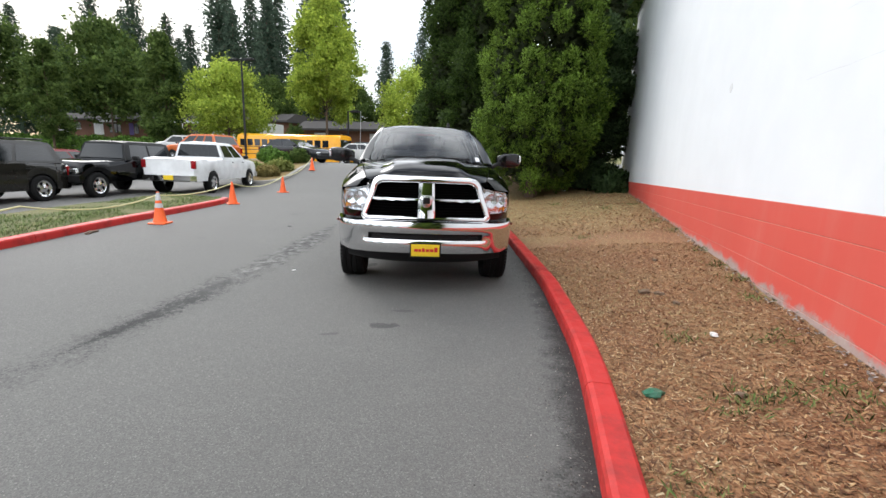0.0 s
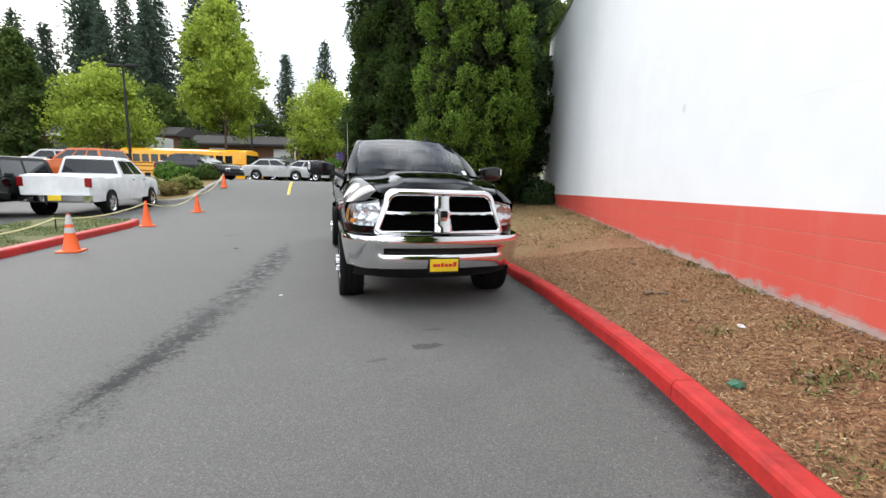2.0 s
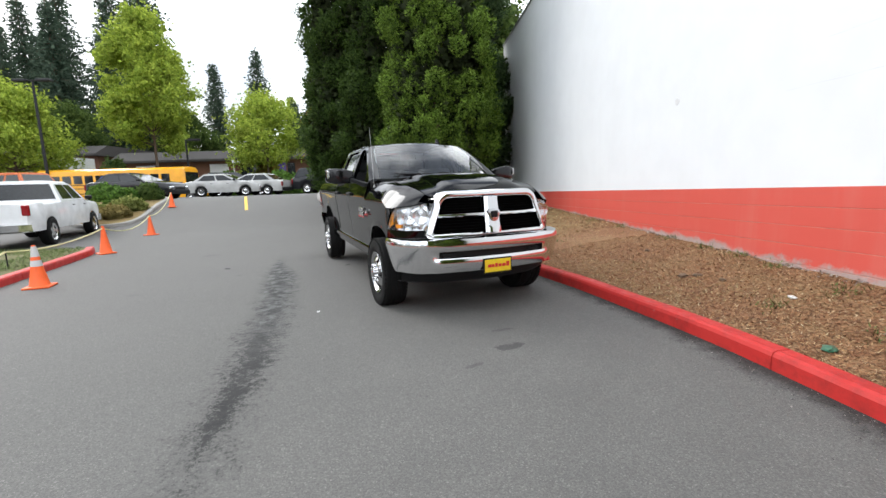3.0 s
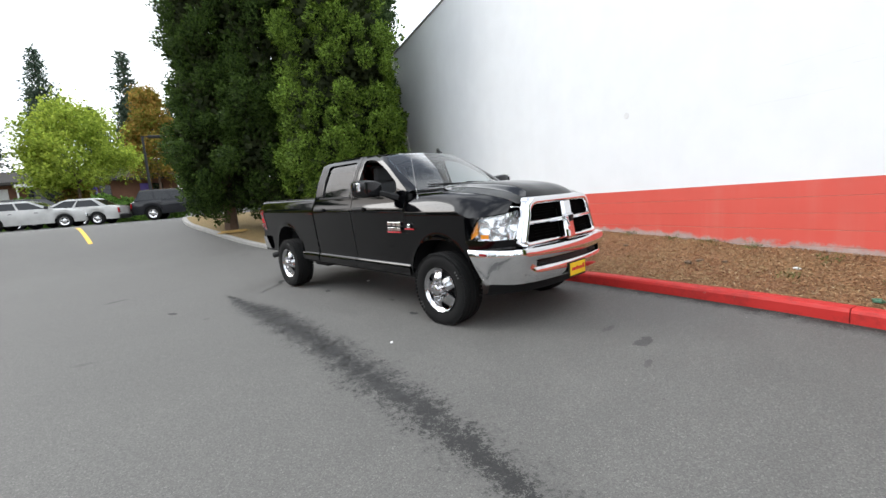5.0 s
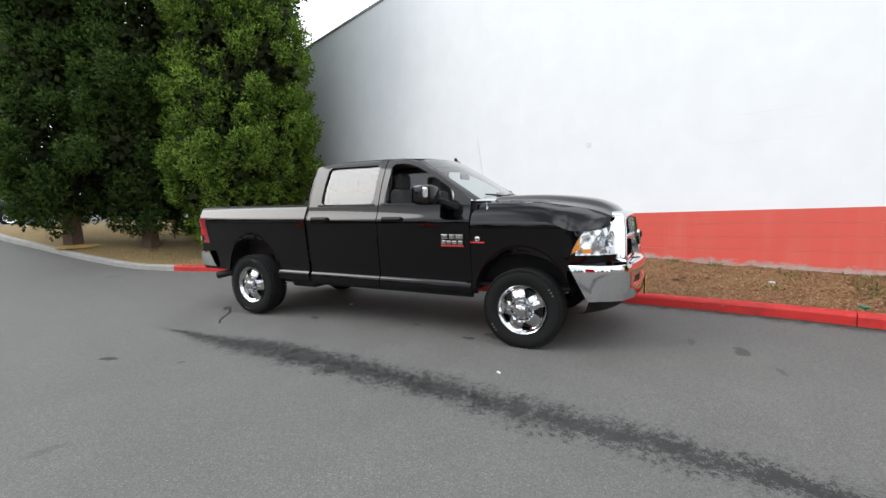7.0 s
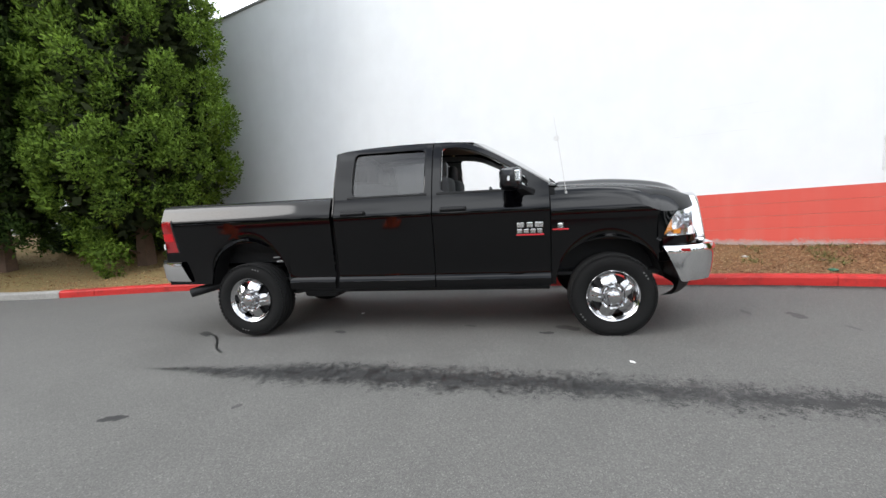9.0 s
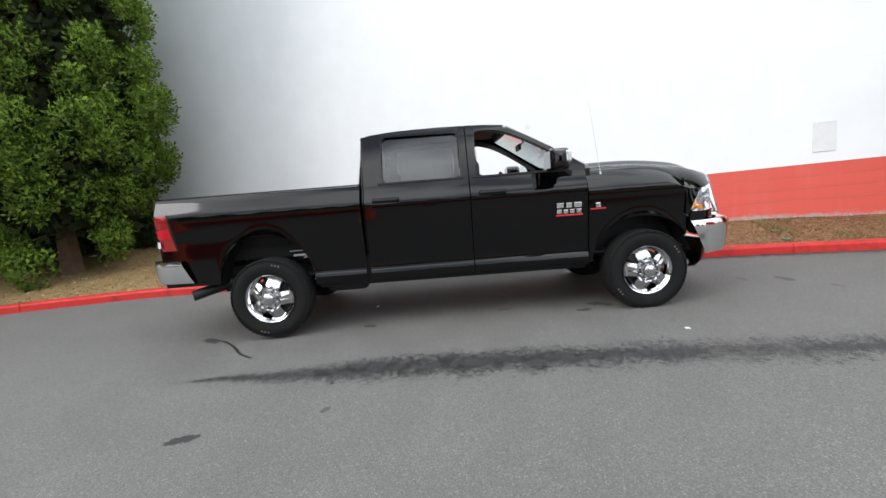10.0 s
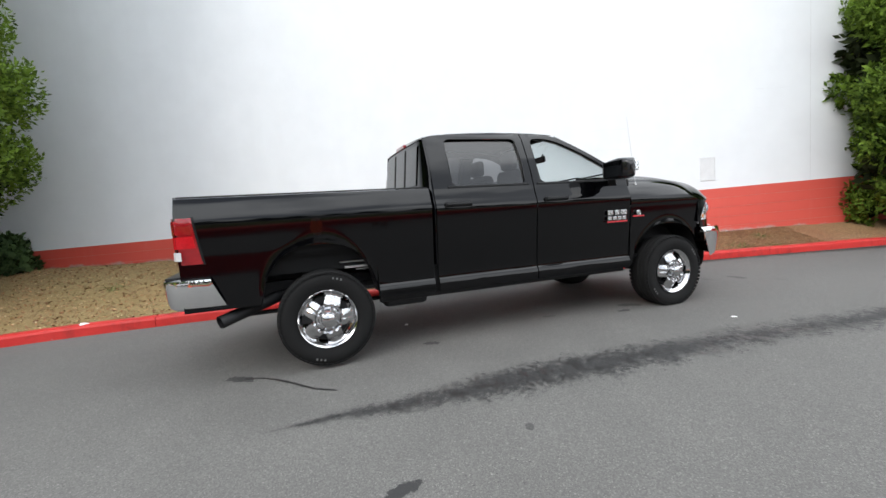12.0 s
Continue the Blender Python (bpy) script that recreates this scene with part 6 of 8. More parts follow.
def small_wheel(r, w, rim_mat):
    bm = bmesh.new()
    h = w / 2
    add_revolve(bm, [(r * 0.6, -h * 0.7), (r * 0.66, -h), (r * 0.9, -h), (r, -h * 0.7), (r, h * 0.7), (r * 0.9, h), (r * 0.6, h * 0.7)], 28)
    wh = part("wheel", bm, RUBBER, None, smooth=True)
    bm = bmesh.new()
    na, rr = 30, [(0.05, 0.9), (0.2, 0.86), (0.3, 0.8), (0.5, 0.78), (0.6, 0.86), (0.63, 0.95)]
    vs = [[bm.verts.new((q * r * math.cos(i * math.tau / na), -h * d, q * r * math.sin(i * math.tau / na))) for q, d in rr] for i in range(na)]
    for i in range(na):
        for j in range(len(rr) - 1):
            if not (j == 2 and i % 6 in (2, 3, 4)):
                k = (i + 1) % na
                bm.faces.new((vs[i][j], vs[k][j], vs[k][j + 1], vs[i][j + 1]))
    part("rim", bm, rim_mat, wh, smooth=True)
    bm = bmesh.new()
    add_revolve(bm, [(0.01, -h * 0.4), (r * 0.6, -h * 0.4), (r * 0.6, h * 0.5)], 20)
    part("drum", bm, BLACK_PLASTIC, wh)
    return wh


def vehicle(name, m, label, category, paint, length, width, base, front, wheel_r, belt, roof, house, tops, sill=0.3, group="", rim=None, tyre_w=0.22, lamps=True, plate=False, pillar=None, bumper=None, rails=False, bed=None):
    """A parked car: x forward from the rear axle. house: bottom rear, top rear, top front, bottom front of the glass house.
    tops: the body's top line as (x, z)."""
    v = empty(name, m, label, category, group)
    x0, x1, w = front - length, front, width / 2
    ar = wheel_r + 0.06
    def low(x):
        z = sill
        for xc in (0.0, base):
            d = abs(x - xc) / ar
            if d < 1:
                z = max(z, wheel_r + (ar - 0.0) * math.sqrt(1 - d * d) * 0.98)
        return z
    xs = set(steps(x0, x1, int(length / 0.12)))
    for xc in (0.0, base):
        xs |= set(steps(xc - ar, xc + ar, 20, True))
    xs = sorted(xs)
    def wid(x):
        return w * (1 - 0.09 * smooth01(x1 - 0.55, x1, x) - 0.12 * smooth01(x1 - 0.14, x1, x) - 0.06 * smooth01(x0 + 0.4, x0, x) - 0.08 * smooth01(x0 + 0.1, x0, x))
    rows = []
    for x in xs:
        zt, zb, ww = curve_at(tops, x), low(x), wid(x)
        zm = zb + (zt - zb) * 0.55
        sec = [(ww * 0.955, zb), (ww * 0.985, lerp(zb, zt, 0.25)), (ww, zm), (ww * 0.985, lerp(zb, zt, 0.8)), (ww * 0.95, zt - 0.03), (ww * 0.9, zt)]
        if bed and bed[0] < x < bed[1]:
            mid = [(ww * 0.86, zt - 0.005), (ww * 0.84, zt - 0.45), (ww * 0.3, zt - 0.45)]
        else:
            mid = [(ww * 0.78, zt + 0.015), (ww * 0.55, zt + 0.03), (ww * 0.25, zt + 0.035)]
        half = sec + mid
        rows.append([(x, -y, z) for y, z in half] + [(x, y, z) for y, z in reversed(half)])
    bm = bmesh.new()
    vs = add_grid(bm, rows)
    bm.faces.new(vs[0]), bm.faces.new(vs[-1][::-1])
    bmesh.ops.recalc_face_normals(bm, faces=bm.faces)
    part("body", bm, paint, v, smooth=True)
    # glass house: a body-coloured shell with panes a little proud of it
    hb0, ht0, ht1, hb1 = house
    zb = belt - 0.02
    wb, wt = w * 0.93, w * 0.74
    def shell(q, s, k):
        """q along (0 rear, 1 front), k up."""
        xb, xt = lerp(hb0, hb1, q), lerp(ht0, ht1, q)
        return (lerp(xb, xt, k), s * lerp(wb, wt, k), lerp(zb, roof - 0.05, k))
    bm = bmesh.new()
    rows = []
    for q in [0, 0.04] + steps(0.1, 0.9, 8) + [0.96, 1.0]:
        sec = [shell(q, -1, k) for k in (0, 0.35, 0.7, 0.92)]
        xt = lerp(ht0, ht1, q)
        edge = 0.03 * (1 - smooth01(0, 0.12, q)) + 0.04 * smooth01(0.88, 1, q)
        sec += [(xt, y * wt, roof - edge - 0.035 * abs(y) ** 4) for y in (-0.97, -0.85, -0.5, 0, 0.5, 0.85, 0.97)]
        sec += [shell(q, 1, k) for k in (0.92, 0.7, 0.35, 0)]
        rows.append(sec)
    vs = add_grid(bm, rows)
    bm.faces.new(vs[0]), bm.faces.new(vs[-1][::-1])
    bmesh.ops.recalc_face_normals(bm, faces=bm.faces)
    part("cabin", bm, pillar or paint, v, smooth=True)
    qs = {2: [(0.09, 0.5), (0.54, 0.9)], 3: [(0.05, 0.3), (0.34, 0.6), (0.64, 0.92)]}[3 if hb1 - hb0 > 2.9 else 2]
    for s in (-1, 1):
        for a, b in qs:
            bm = bmesh.new()
            add_grid(bm, [[tuple(Vector(shell(q, s, k)) + Vector((0, s * 0.006, 0))) for k in (0.1, 0.4, 0.7, 0.86)] for q in steps(a, b, 4)])
            part("window", bm, GLASS_DARK, v)
    for q, nm, dx in ((0.0, "rear_window", -0.008), (1.0, "windscreen", 0.008)):
        bm = bmesh.new()
        add_grid(bm, [[tuple(Vector(shell(q, s, k)) * 1.0 + Vector((dx, 0, 0.004))) for k in (0.1, 0.5, 0.88)] for s in (-0.9, -0.45, 0, 0.45, 0.9)])
        part(nm, bm, GLASS_DARK, v)
    wheel_ = small_wheel(wheel_r, tyre_w, rim or SATIN)
    wheel_.parent = v
    wheel_.matrix_local = pose(0, -w + tyre_w / 2 + 0.01, wheel_r)
    for x, s in ((base, -1), (0, 1), (base, 1)):
        c = copy_thing(wheel_, pose(x, s * (w - tyre_w / 2 - 0.01), wheel_r, 0, 0, 0 if s < 0 else 180) @ pose(0, 0, 0, 0, 25 * x, 0))
        c.parent = v
    for xx, sg, nm in ((x1, 1, "front_bumper"), (x0, -1, "rear_bumper")):
        bm = bmesh.new()
        add_grid(bm, [[(xx + sg * (d - 0.1 * (abs(y) / w) ** 4), y, z) for z, d in ((sill - 0.02, -0.02), (sill + 0.02, 0.06), (sill + 0.2, 0.07), (sill + 0.24, 0.0))] for y in steps(-w * 0.93, w * 0.93, 12)])
        part(nm, bm, bumper or BLACK_PLASTIC, v, smooth=True)
    zl = curve_at(tops, x1 - 0.1)
    for s in (-1, 1):
        part("headlight", box_bm((0.1, 0.34, 0.15), (x1 - 0.06, s * w * 0.68, zl - 0.14), 0.03), REFLECTOR, v)
        part("tail_light", box_bm((0.08, 0.18, 0.3), (x0 + 0.03, s * w * 0.84, curve_at(tops, x0 + 0.1) - 0.2), 0.03), LAMP_RED, v)
        mm = box_bm((0.14, 0.2, 0.14), (hb1 - 0.25, s * (w + 0.1), belt + 0.06), 0.04)
        part("side_mirror", mm, BLACK_PLASTIC if pillar is None else pillar, v)
        for xx in ((hb0 + hb1) / 2 - 0.25, (hb0 + hb1) / 2 + 0.75):
            part("door_handle", box_bm((0.16, 0.03, 0.03), (xx, s * (w * 0.99), belt - 0.16), 0.008), BLACK_PLASTIC, v)
        if rails:
            part("roof_rail", box_bm((ht1 - ht0 - 0.2, 0.04, 0.04), ((ht0 + ht1) / 2, s * wt * 0.9, roof + 0.02), 0.01), BLACK_PLASTIC, v)
    if plate:
        part("plate", box_bm((0.02, 0.32, 0.16), (x0 - 0.085, 0, sill + 0.12), 0.005), YELLOW, v, "yellow dealer plate")
    part("grille", box_bm((0.03, w * 0.9, 0.16), (x1 - 0.0, 0, zl - 0.18), 0.01), BLACK_PLASTIC, v)
    part("underbody", box_bm((length * 0.86, width * 0.8, 0.2), ((x0 + x1) / 2, 0, sill + 0.1)), BLACK_PLASTIC, v)
    return v


def along(x, y, dx, dy, z=None):
    """A pose on the ground at (x, y), heading (dx, dy)."""
    return pose(x, y, ground_z(x, y) if z is None else z, 0, 0, math.degrees(math.atan2(dy, dx)))


# white pickup with its tail towards the lane
vehicle("pickup_truck", along(-13.42, 13.75, -0.342, 0.94, 0), "white crew-cab pickup with a chrome rear bumper", "pickup truck", WHITE_PAINT, 5.82, 2.0, 3.57, 4.6, 0.4, 1.3, 1.93, (0.95, 1.02, 2.25, 3.1),
        [(-1.22, 1.22), (-1.1, 1.27), (0.85, 1.27), (0.95, 1.29), (2.9, 1.3), (3.1, 1.27), (4.0, 1.2), (4.45, 1.1), (4.6, 0.9)], 0.48, rim=CHROME, tyre_w=0.27, plate=True, bumper=CHROME, bed=(-1.08, 0.85))
# boxy black off-roader facing the other way
vehicle("off_roader", along(-15.15, 13.29, 0.226, -0.974, -0.02), "black boxy off-road car with flat windscreen", "car", BLACK_PAINT, 4.4, 1.88, 2.95, 3.6, 0.4, 1.2, 1.82, (-0.6, -0.52, 1.55, 1.75),
        [(-0.8, 1.18), (-0.6, 1.2), (1.75, 1.2), (1.9, 1.18), (3.3, 1.12), (3.45, 1.05), (3.6, 0.8)], 0.5, tyre_w=0.25, pillar=BLACK_PLASTIC, rim=SATIN)
# dark sport-utility car
vehicle("suv", along(-14.4, 8.9, 0.226, -0.974), "dark grey-green sport-utility car", "car", GREEN_PAINT, 4.4, 1.78, 2.63, 3.5, 0.36, 1.08, 1.68, (-0.75, -0.5, 1.35, 2.0),
        [(-0.9, 0.95), (-0.75, 1.05), (2.0, 1.08), (2.9, 1.02), (3.3, 0.95), (3.5, 0.7)], 0.32, rim=SATIN, rails=True)
vehicle("hatchback", along(-22.3, 18.6, -0.97, -0.226), "charcoal hatchback among parked cars", "car", GREY_PAINT, 4.3, 1.76, 2.6, 3.4, 0.32, 0.98, 1.5, (-0.7, -0.3, 1.1, 2.1),
        [(-0.9, 0.9), (-0.7, 0.97), (2.1, 0.98), (2.9, 0.9), (3.3, 0.8), (3.4, 0.6)], 0.26)
vehicle("sedan", along(-19.2, 12.2, -0.226, 0.974), "dark red sedan behind the off-roader", "car", RED_PAINT, 4.6, 1.78, 2.7, 3.6, 0.32, 0.98, 1.46, (-0.5, 0.1, 1.35, 2.3),
        [(-1.0, 0.9), (-0.5, 0.98), (2.3, 0.97), (3.1, 0.88), (3.5, 0.75), (3.6, 0.6)], 0.26)
vehicle("suv", along(-19.6, 21.7, -0.99, 0.1), "orange compact sport-utility car with dark windows", "car", ORANGE_PAINT, 4.6, 1.84, 2.65, 3.55, 0.36, 1.1, 1.7, (-0.85, -0.55, 1.3, 2.2),
        [(-1.0, 1.0), (-0.85, 1.08), (2.2, 1.1), (3.0, 1.02), (3.4, 0.9), (3.55, 0.7)], 0.32, rim=SATIN)
vehicle("sedan", along(-18.2, 25.6, 0.99, -0.1), "dark charcoal sedan beside the planted island", "car", GREY_PAINT, 4.7, 1.8, 2.75, 3.65, 0.33, 0.98, 1.46, (-0.5, 0.1, 1.4, 2.35),
        [(-1.05, 0.92), (-0.5, 1.0), (2.35, 0.98), (3.1, 0.9), (3.5, 0.78), (3.65, 0.6)], 0.26)
vehicle("sedan", along(-24.5, 23.5, 0.974, 0.226), "silver sedan in the parking rows", "car", SILVER_PAINT, 4.7, 1.8, 2.75, 3.65, 0.33, 0.98, 1.46, (-0.5, 0.1, 1.4, 2.35),
        [(-1.05, 0.92), (-0.5, 1.0), (2.35, 0.98), (3.1, 0.9), (3.5, 0.78), (3.65, 0.6)], 0.26)
vehicle("hatchback", along(-20.5, 29.0, 0.99, 0.1), "blue hatchback in the parking rows", "car", BLUE_PAINT, 4.2, 1.74, 2.6, 3.35, 0.32, 0.98, 1.5, (-0.7, -0.3, 1.1, 2.1),
        [(-0.9, 0.9), (-0.7, 0.97), (2.1, 0.98), (2.9, 0.9), (3.25, 0.8), (3.35, 0.6)], 0.26)
vehicle("sedan", along(-15.35, 30.0, 1, 0), "silver sedan crossing at the top of the lane", "car", SILVER_PAINT, 4.8, 1.8, 2.75, 3.7, 0.33, 0.98, 1.45, (-0.5, 0.15, 1.4, 2.4),
        [(-1.1, 0.9), (-0.5, 0.99), (2.4, 0.97), (3.1, 0.9), (3.55, 0.76), (3.7, 0.6)], 0.26)
vehicle("suv", along(-16.0, 33.2, 0.96, 0.28), "black sport-utility car at the top of the lane", "car", GREY_PAINT, 4.8, 1.9, 2.8, 3.75, 0.38, 1.12, 1.74, (-0.85, -0.55, 1.4, 2.25),
        [(-1.0, 1.02), (-0.85, 1.1), (2.25, 1.12), (3.1, 1.05), (3.6, 0.92), (3.75, 0.7)], 0.34)
vehicle("sedan", along(-11.2, 30.2, -0.99, 0.12), "pale blue-silver sedan on the cross street", "car", SILVER_PAINT, 4.6, 1.78, 2.7, 3.6, 0.32, 0.95, 1.42, (-0.5, 0.15, 1.4, 2.4),
        [(-1.0, 0.88), (-0.5, 0.96), (2.4, 0.95), (3.1, 0.87), (3.5, 0.74), (3.6, 0.6)], 0.26)
vehicle("suv", along(-8.9, 31.2, 0.99, -0.1), "black sport-utility car on the cross street", "car", GREY_PAINT, 4.8, 1.9, 2.8, 3.75, 0.38, 1.12, 1.74, (-0.85, -0.55, 1.4, 2.25),
        [(-1.0, 1.02), (-0.85, 1.1), (2.25, 1.12), (3.1, 1.05), (3.6, 0.92), (3.75, 0.7)], 0.34, rim=SATIN)


def build_bus(m):
    b = empty("school_bus", m, "long yellow school bus with a row of dark windows", "bus")
    L, W, H = 11.2, 2.4, 3.0
    bm = bmesh.new()
    rows = []
    for x in [0, 0.05] + steps(0.15, L - 0.15, 10) + [L - 0.05, L]:
        e = 0.12 if x in (0, L) else 0.03 if x in (0.05, L - 0.05) else 0
        sec = [(-W / 2 + e, 0.55), (-W / 2 + e, 2.5 - e), (-W / 2 + 0.1 + e, 2.8 - e), (-W / 2 + 0.4, 2.95 - e), (0, H - e)]
        rows.append([(x, y, z) for y, z in sec] + [(x, -y, z) for y, z in reversed(sec[:-1])])
    vs = add_grid(bm, rows)
    bm.faces.new(vs[0]), bm.faces.new(vs[-1][::-1])
    bmesh.ops.recalc_face_normals(bm, faces=bm.faces)
    part("body", bm, BUS_PAINT, b, smooth=True)
    part("bonnet", box_bm((1.3, 1.9, 1.1), (L + 0.6, 0, 1.15), 0.15), BUS_PAINT, b)
    for s in (-1, 1):
        for i in range(12):
            part("window", box_bm((0.62, 0.02, 0.62), (0.75 + i * 0.82, s * (W / 2 + 0.004), 2.12), 0.006), GLASS_DARK, b)
        for z in (1.05, 1.45, 1.72):
            part("rub_rail", box_bm((L - 0.3, 0.03, 0.06), (L / 2, s * (W / 2 + 0.01), z), 0.008), BLACK_PLASTIC, b)
    part("windscreen", box_bm((0.02, 2.0, 0.9), (L + 0.006, 0, 2.1), 0.006), GLASS_DARK, b)
    w = small_wheel(0.5, 0.28, SATIN)
    w.parent = b
    w.matrix_local = pose(2.6, -W / 2 + 0.16, 0.5)
    for x, s in ((L + 0.3, -1), (2.6, 1), (L + 0.3, 1)):
        c = copy_thing(w, pose(x, s * (W / 2 - 0.16), 0.5, 0, 0, 0 if s < 0 else 180))
        c.parent = b


build_bus(along(-31.0, 37.2, 1, 0, 0.5))


# ---- traffic cones, rope and stakes ----
def build_cone(bands):
    bm = bmesh.new()
    add_box(bm, (0.36, 0.36, 0.035), (0, 0, 0.0175), 0.012)
    add_revolve(bm, [(0.15, 0.03), (0.135, 0.05), (0.09, 0.3), (0.03, 0.69), (0.022, 0.71), (0.014, 0.705)], 28, "Z")
    c = thing("traffic_cone", bm, CONE_ORANGE, "orange traffic cone" + (" with grey reflective bands" if bands else " on the lane's edge"), "traffic cone", "cones along the lane", smooth=True)
    if bands:
        for z0, z1 in ((0.36, 0.46), (0.52, 0.69)):
            rr = lambda z: lerp(0.09, 0.03, (z - 0.3) / 0.39) + 0.003
            bm = bmesh.new()
            add_revolve(bm, [(rr(z0), z0), (rr(z1), z1)], 28, "Z")
            part("reflective_band", bm, REFLECTIVE, c)
    return c


CONES = [(-7.66, 7.62), (-9.27, 11.45), (-10.87, 15.99), (-12.95, 21.28)]
for i, (x, y) in enumerate(CONES):
    cone = build_cone(i == 0)
    cone.matrix_world = pose(x, y, ground_z(x, y), 0, 0, 20 + 31 * i) @ Matrix.Scale(0.95, 4)


def rope(name, pts, r, sag, mat, label):
    """A slack rope through points."""
    rows, path = [], []
    for a, b in zip(pts[:-1], pts[1:]):
        for i in range(16):
            q = i / 16
            p = Vector(a).lerp(Vector(b), q)
            p.z -= sag * 4 * q * (1 - q) * min(1.0, (Vector(b) - Vector(a)).length / 5)
            path.append(p)
    path.append(Vector(pts[-1]))
    for i, p in enumerate(path):
        d = (path[min(len(path) - 1, i + 1)] - path[max(0, i - 1)]).normalized()
        u = d.cross(Vector((0, 0, 1))).normalized()
        v = u.cross(d)
        rows.append([tuple(p + (u * math.cos(a) + v * math.sin(a)) * r) for a in [k * math.tau / 6 for k in range(6)]])
    bm = bmesh.new()
    add_grid(bm, rows, close_v=True)
    return thing(name, bm, mat, label, "rope", smooth=True)


ROPE = plain("yellow_rope", (0.6, 0.56, 0.3), 0.8, vary=0.2, scale=40)
cone_top = lambda i: (CONES[i][0], CONES[i][1], ground_z(*CONES[i]) + 0.66)
rope("rope", [(-7.95, 3.2, 0.56), (-8.16, 5.5, 0.52), (-9.35, 9.0, 0.42), (-9.27, 11.45, 0.62), cone_top(2), cone_top(3)], 0.016, 0.24, ROPE, "slack yellow rope strung between cones")
for x, y in ((-7.95, 3.2), (-9.35, 9.0)):
    bm = bmesh.new()
    add_cyl(bm, 0.012, 0.012, (0, 0, -0.1), (0, 0, 0.34 if y > 5 else 0.47), 8)
    s = thing("stake", bm, DARK_METAL, "thin dark metal stake holding the rope", "stake", "rope stakes")
    s.matrix_world = pose(x, y, 0.1)

# planted island with a rough stone edge
def build_island():
    line = [(-13.2, 19.0), (-13.6, 21.0), (-14.2, 23.2), (-15.6, 24.4), (-18.0, 24.2), (-19.0, 22.8), (-17.0, 20.0), (-15.0, 18.4), (-13.8, 18.2)]
    n = len(line)
    pts = []
    for i in range(n):
        p0, p1, p2, p3 = (Vector((*line[(i + k - 1) % n], 0)) for k in range(4))
        for j in range(6):
            q = j / 6
            p = 0.5 * ((2 * p1) + (p2 - p0) * q + (2 * p0 - 5 * p1 + 4 * p2 - p3) * q * q + (3 * p1 - p0 - 3 * p2 + p3) * q**3)
            pts.append((p.x, p.y, ground_z(p.x, p.y)))
    isl = empty("island", Matrix.Identity(4), "planted island with a low grey kerb", "planting bed", kind="structure")
    part("kerb_edge", kerb_strip(pts + pts[:2], [(-s - 0.09, h) for s, h in KERB_PROFILE]), CONCRETE, isl)
    bm = bmesh.new()
    c = Vector((sum(p[0] for p in pts) / len(pts), sum(p[1] for p in pts) / len(pts), 0))
    c.z = ground_z(c.x, c.y) + 0.3
    add_grid(bm, [[(lerp(p[0], c.x, k), lerp(p[1], c.y, k), lerp(p[2] + 0.1, c.z, k)) for k in (0, 0.35, 0.7, 0.98)] for p in pts], close_u=True)
    part("soil", bm, MULCH, isl, smooth=True)


build_island()
for i, (x, y, r, h, mt) in enumerate(((-14.3, 20.4, 0.6, 0.42, HEDGE_PALE), (-15.2, 21.5, 0.62, 0.6, HEDGE), (-14.7, 22.6, 0.5, 0.62, BROADLEAF_DULL), (-16.2, 22.4, 0.6, 0.55, HEDGE), (-15.4, 19.7, 0.55, 0.4, HEDGE_PALE), (-17.2, 23.2, 0.6, 0.6, HEDGE), (-14.2, 19.3, 0.5, 0.32, DRY_BUSH))):
    bush(40 + i, x, y, ground_z(x, y) + 0.15, (r, r, h), 900, mt, "low green shrub on the planted island", "shrub", "island shrubs", leaf=0.14)


# ---- the distance: bank, low building, street trees, wood ----
BROWN_WALL = plain("brown_brick_wall", (0.16, 0.075, 0.045), 0.9, vary=0.25, scale=3, bump=0.3)
ROOF_BROWN = plain("dark_shingle_roof", (0.05, 0.045, 0.042), 0.9, vary=0.3, scale=2, bump=0.4)
WHITE_TRIM = plain("white_trim", (0.7, 0.7, 0.7), 0.6, vary=0.1)
PURPLE = plain("purple_door_paint", (0.1, 0.06, 0.28), 0.5)
YELLOW_LINE = plain("yellow_road_paint", (0.72, 0.45, 0.05), 0.7, vary=0.25, scale=12)
WHITE_LINE = plain("white_road_paint", (0.62, 0.62, 0.6), 0.7, vary=0.25, scale=12)


def ground_patch(name, x0, x1, y0, y1, lift, mat, label, category, kind=""):
    """A thin sheet lying on the ground."""
    bm = bmesh.new()
    nx, ny = max(2, int((x1 - x0) / 1.5)), max(2, int((y1 - y0) / 0.8))
    add_grid(bm, [[(x, y, ground_z(x, y) + lift) for y in steps(y0, y1, ny)] for x in steps(x0, x1, nx)], flip=True)
    for f in bm.faces:
        if f.normal.z < 0:
            f.normal_flip()
    return thing(name, bm, mat, label, category, kind=kind, smooth=True)


ground_patch("bank", -150, 40, 40.5, 52.5, 0.03, LAWN, "grassy bank behind the road", "grass bank", kind="structure")


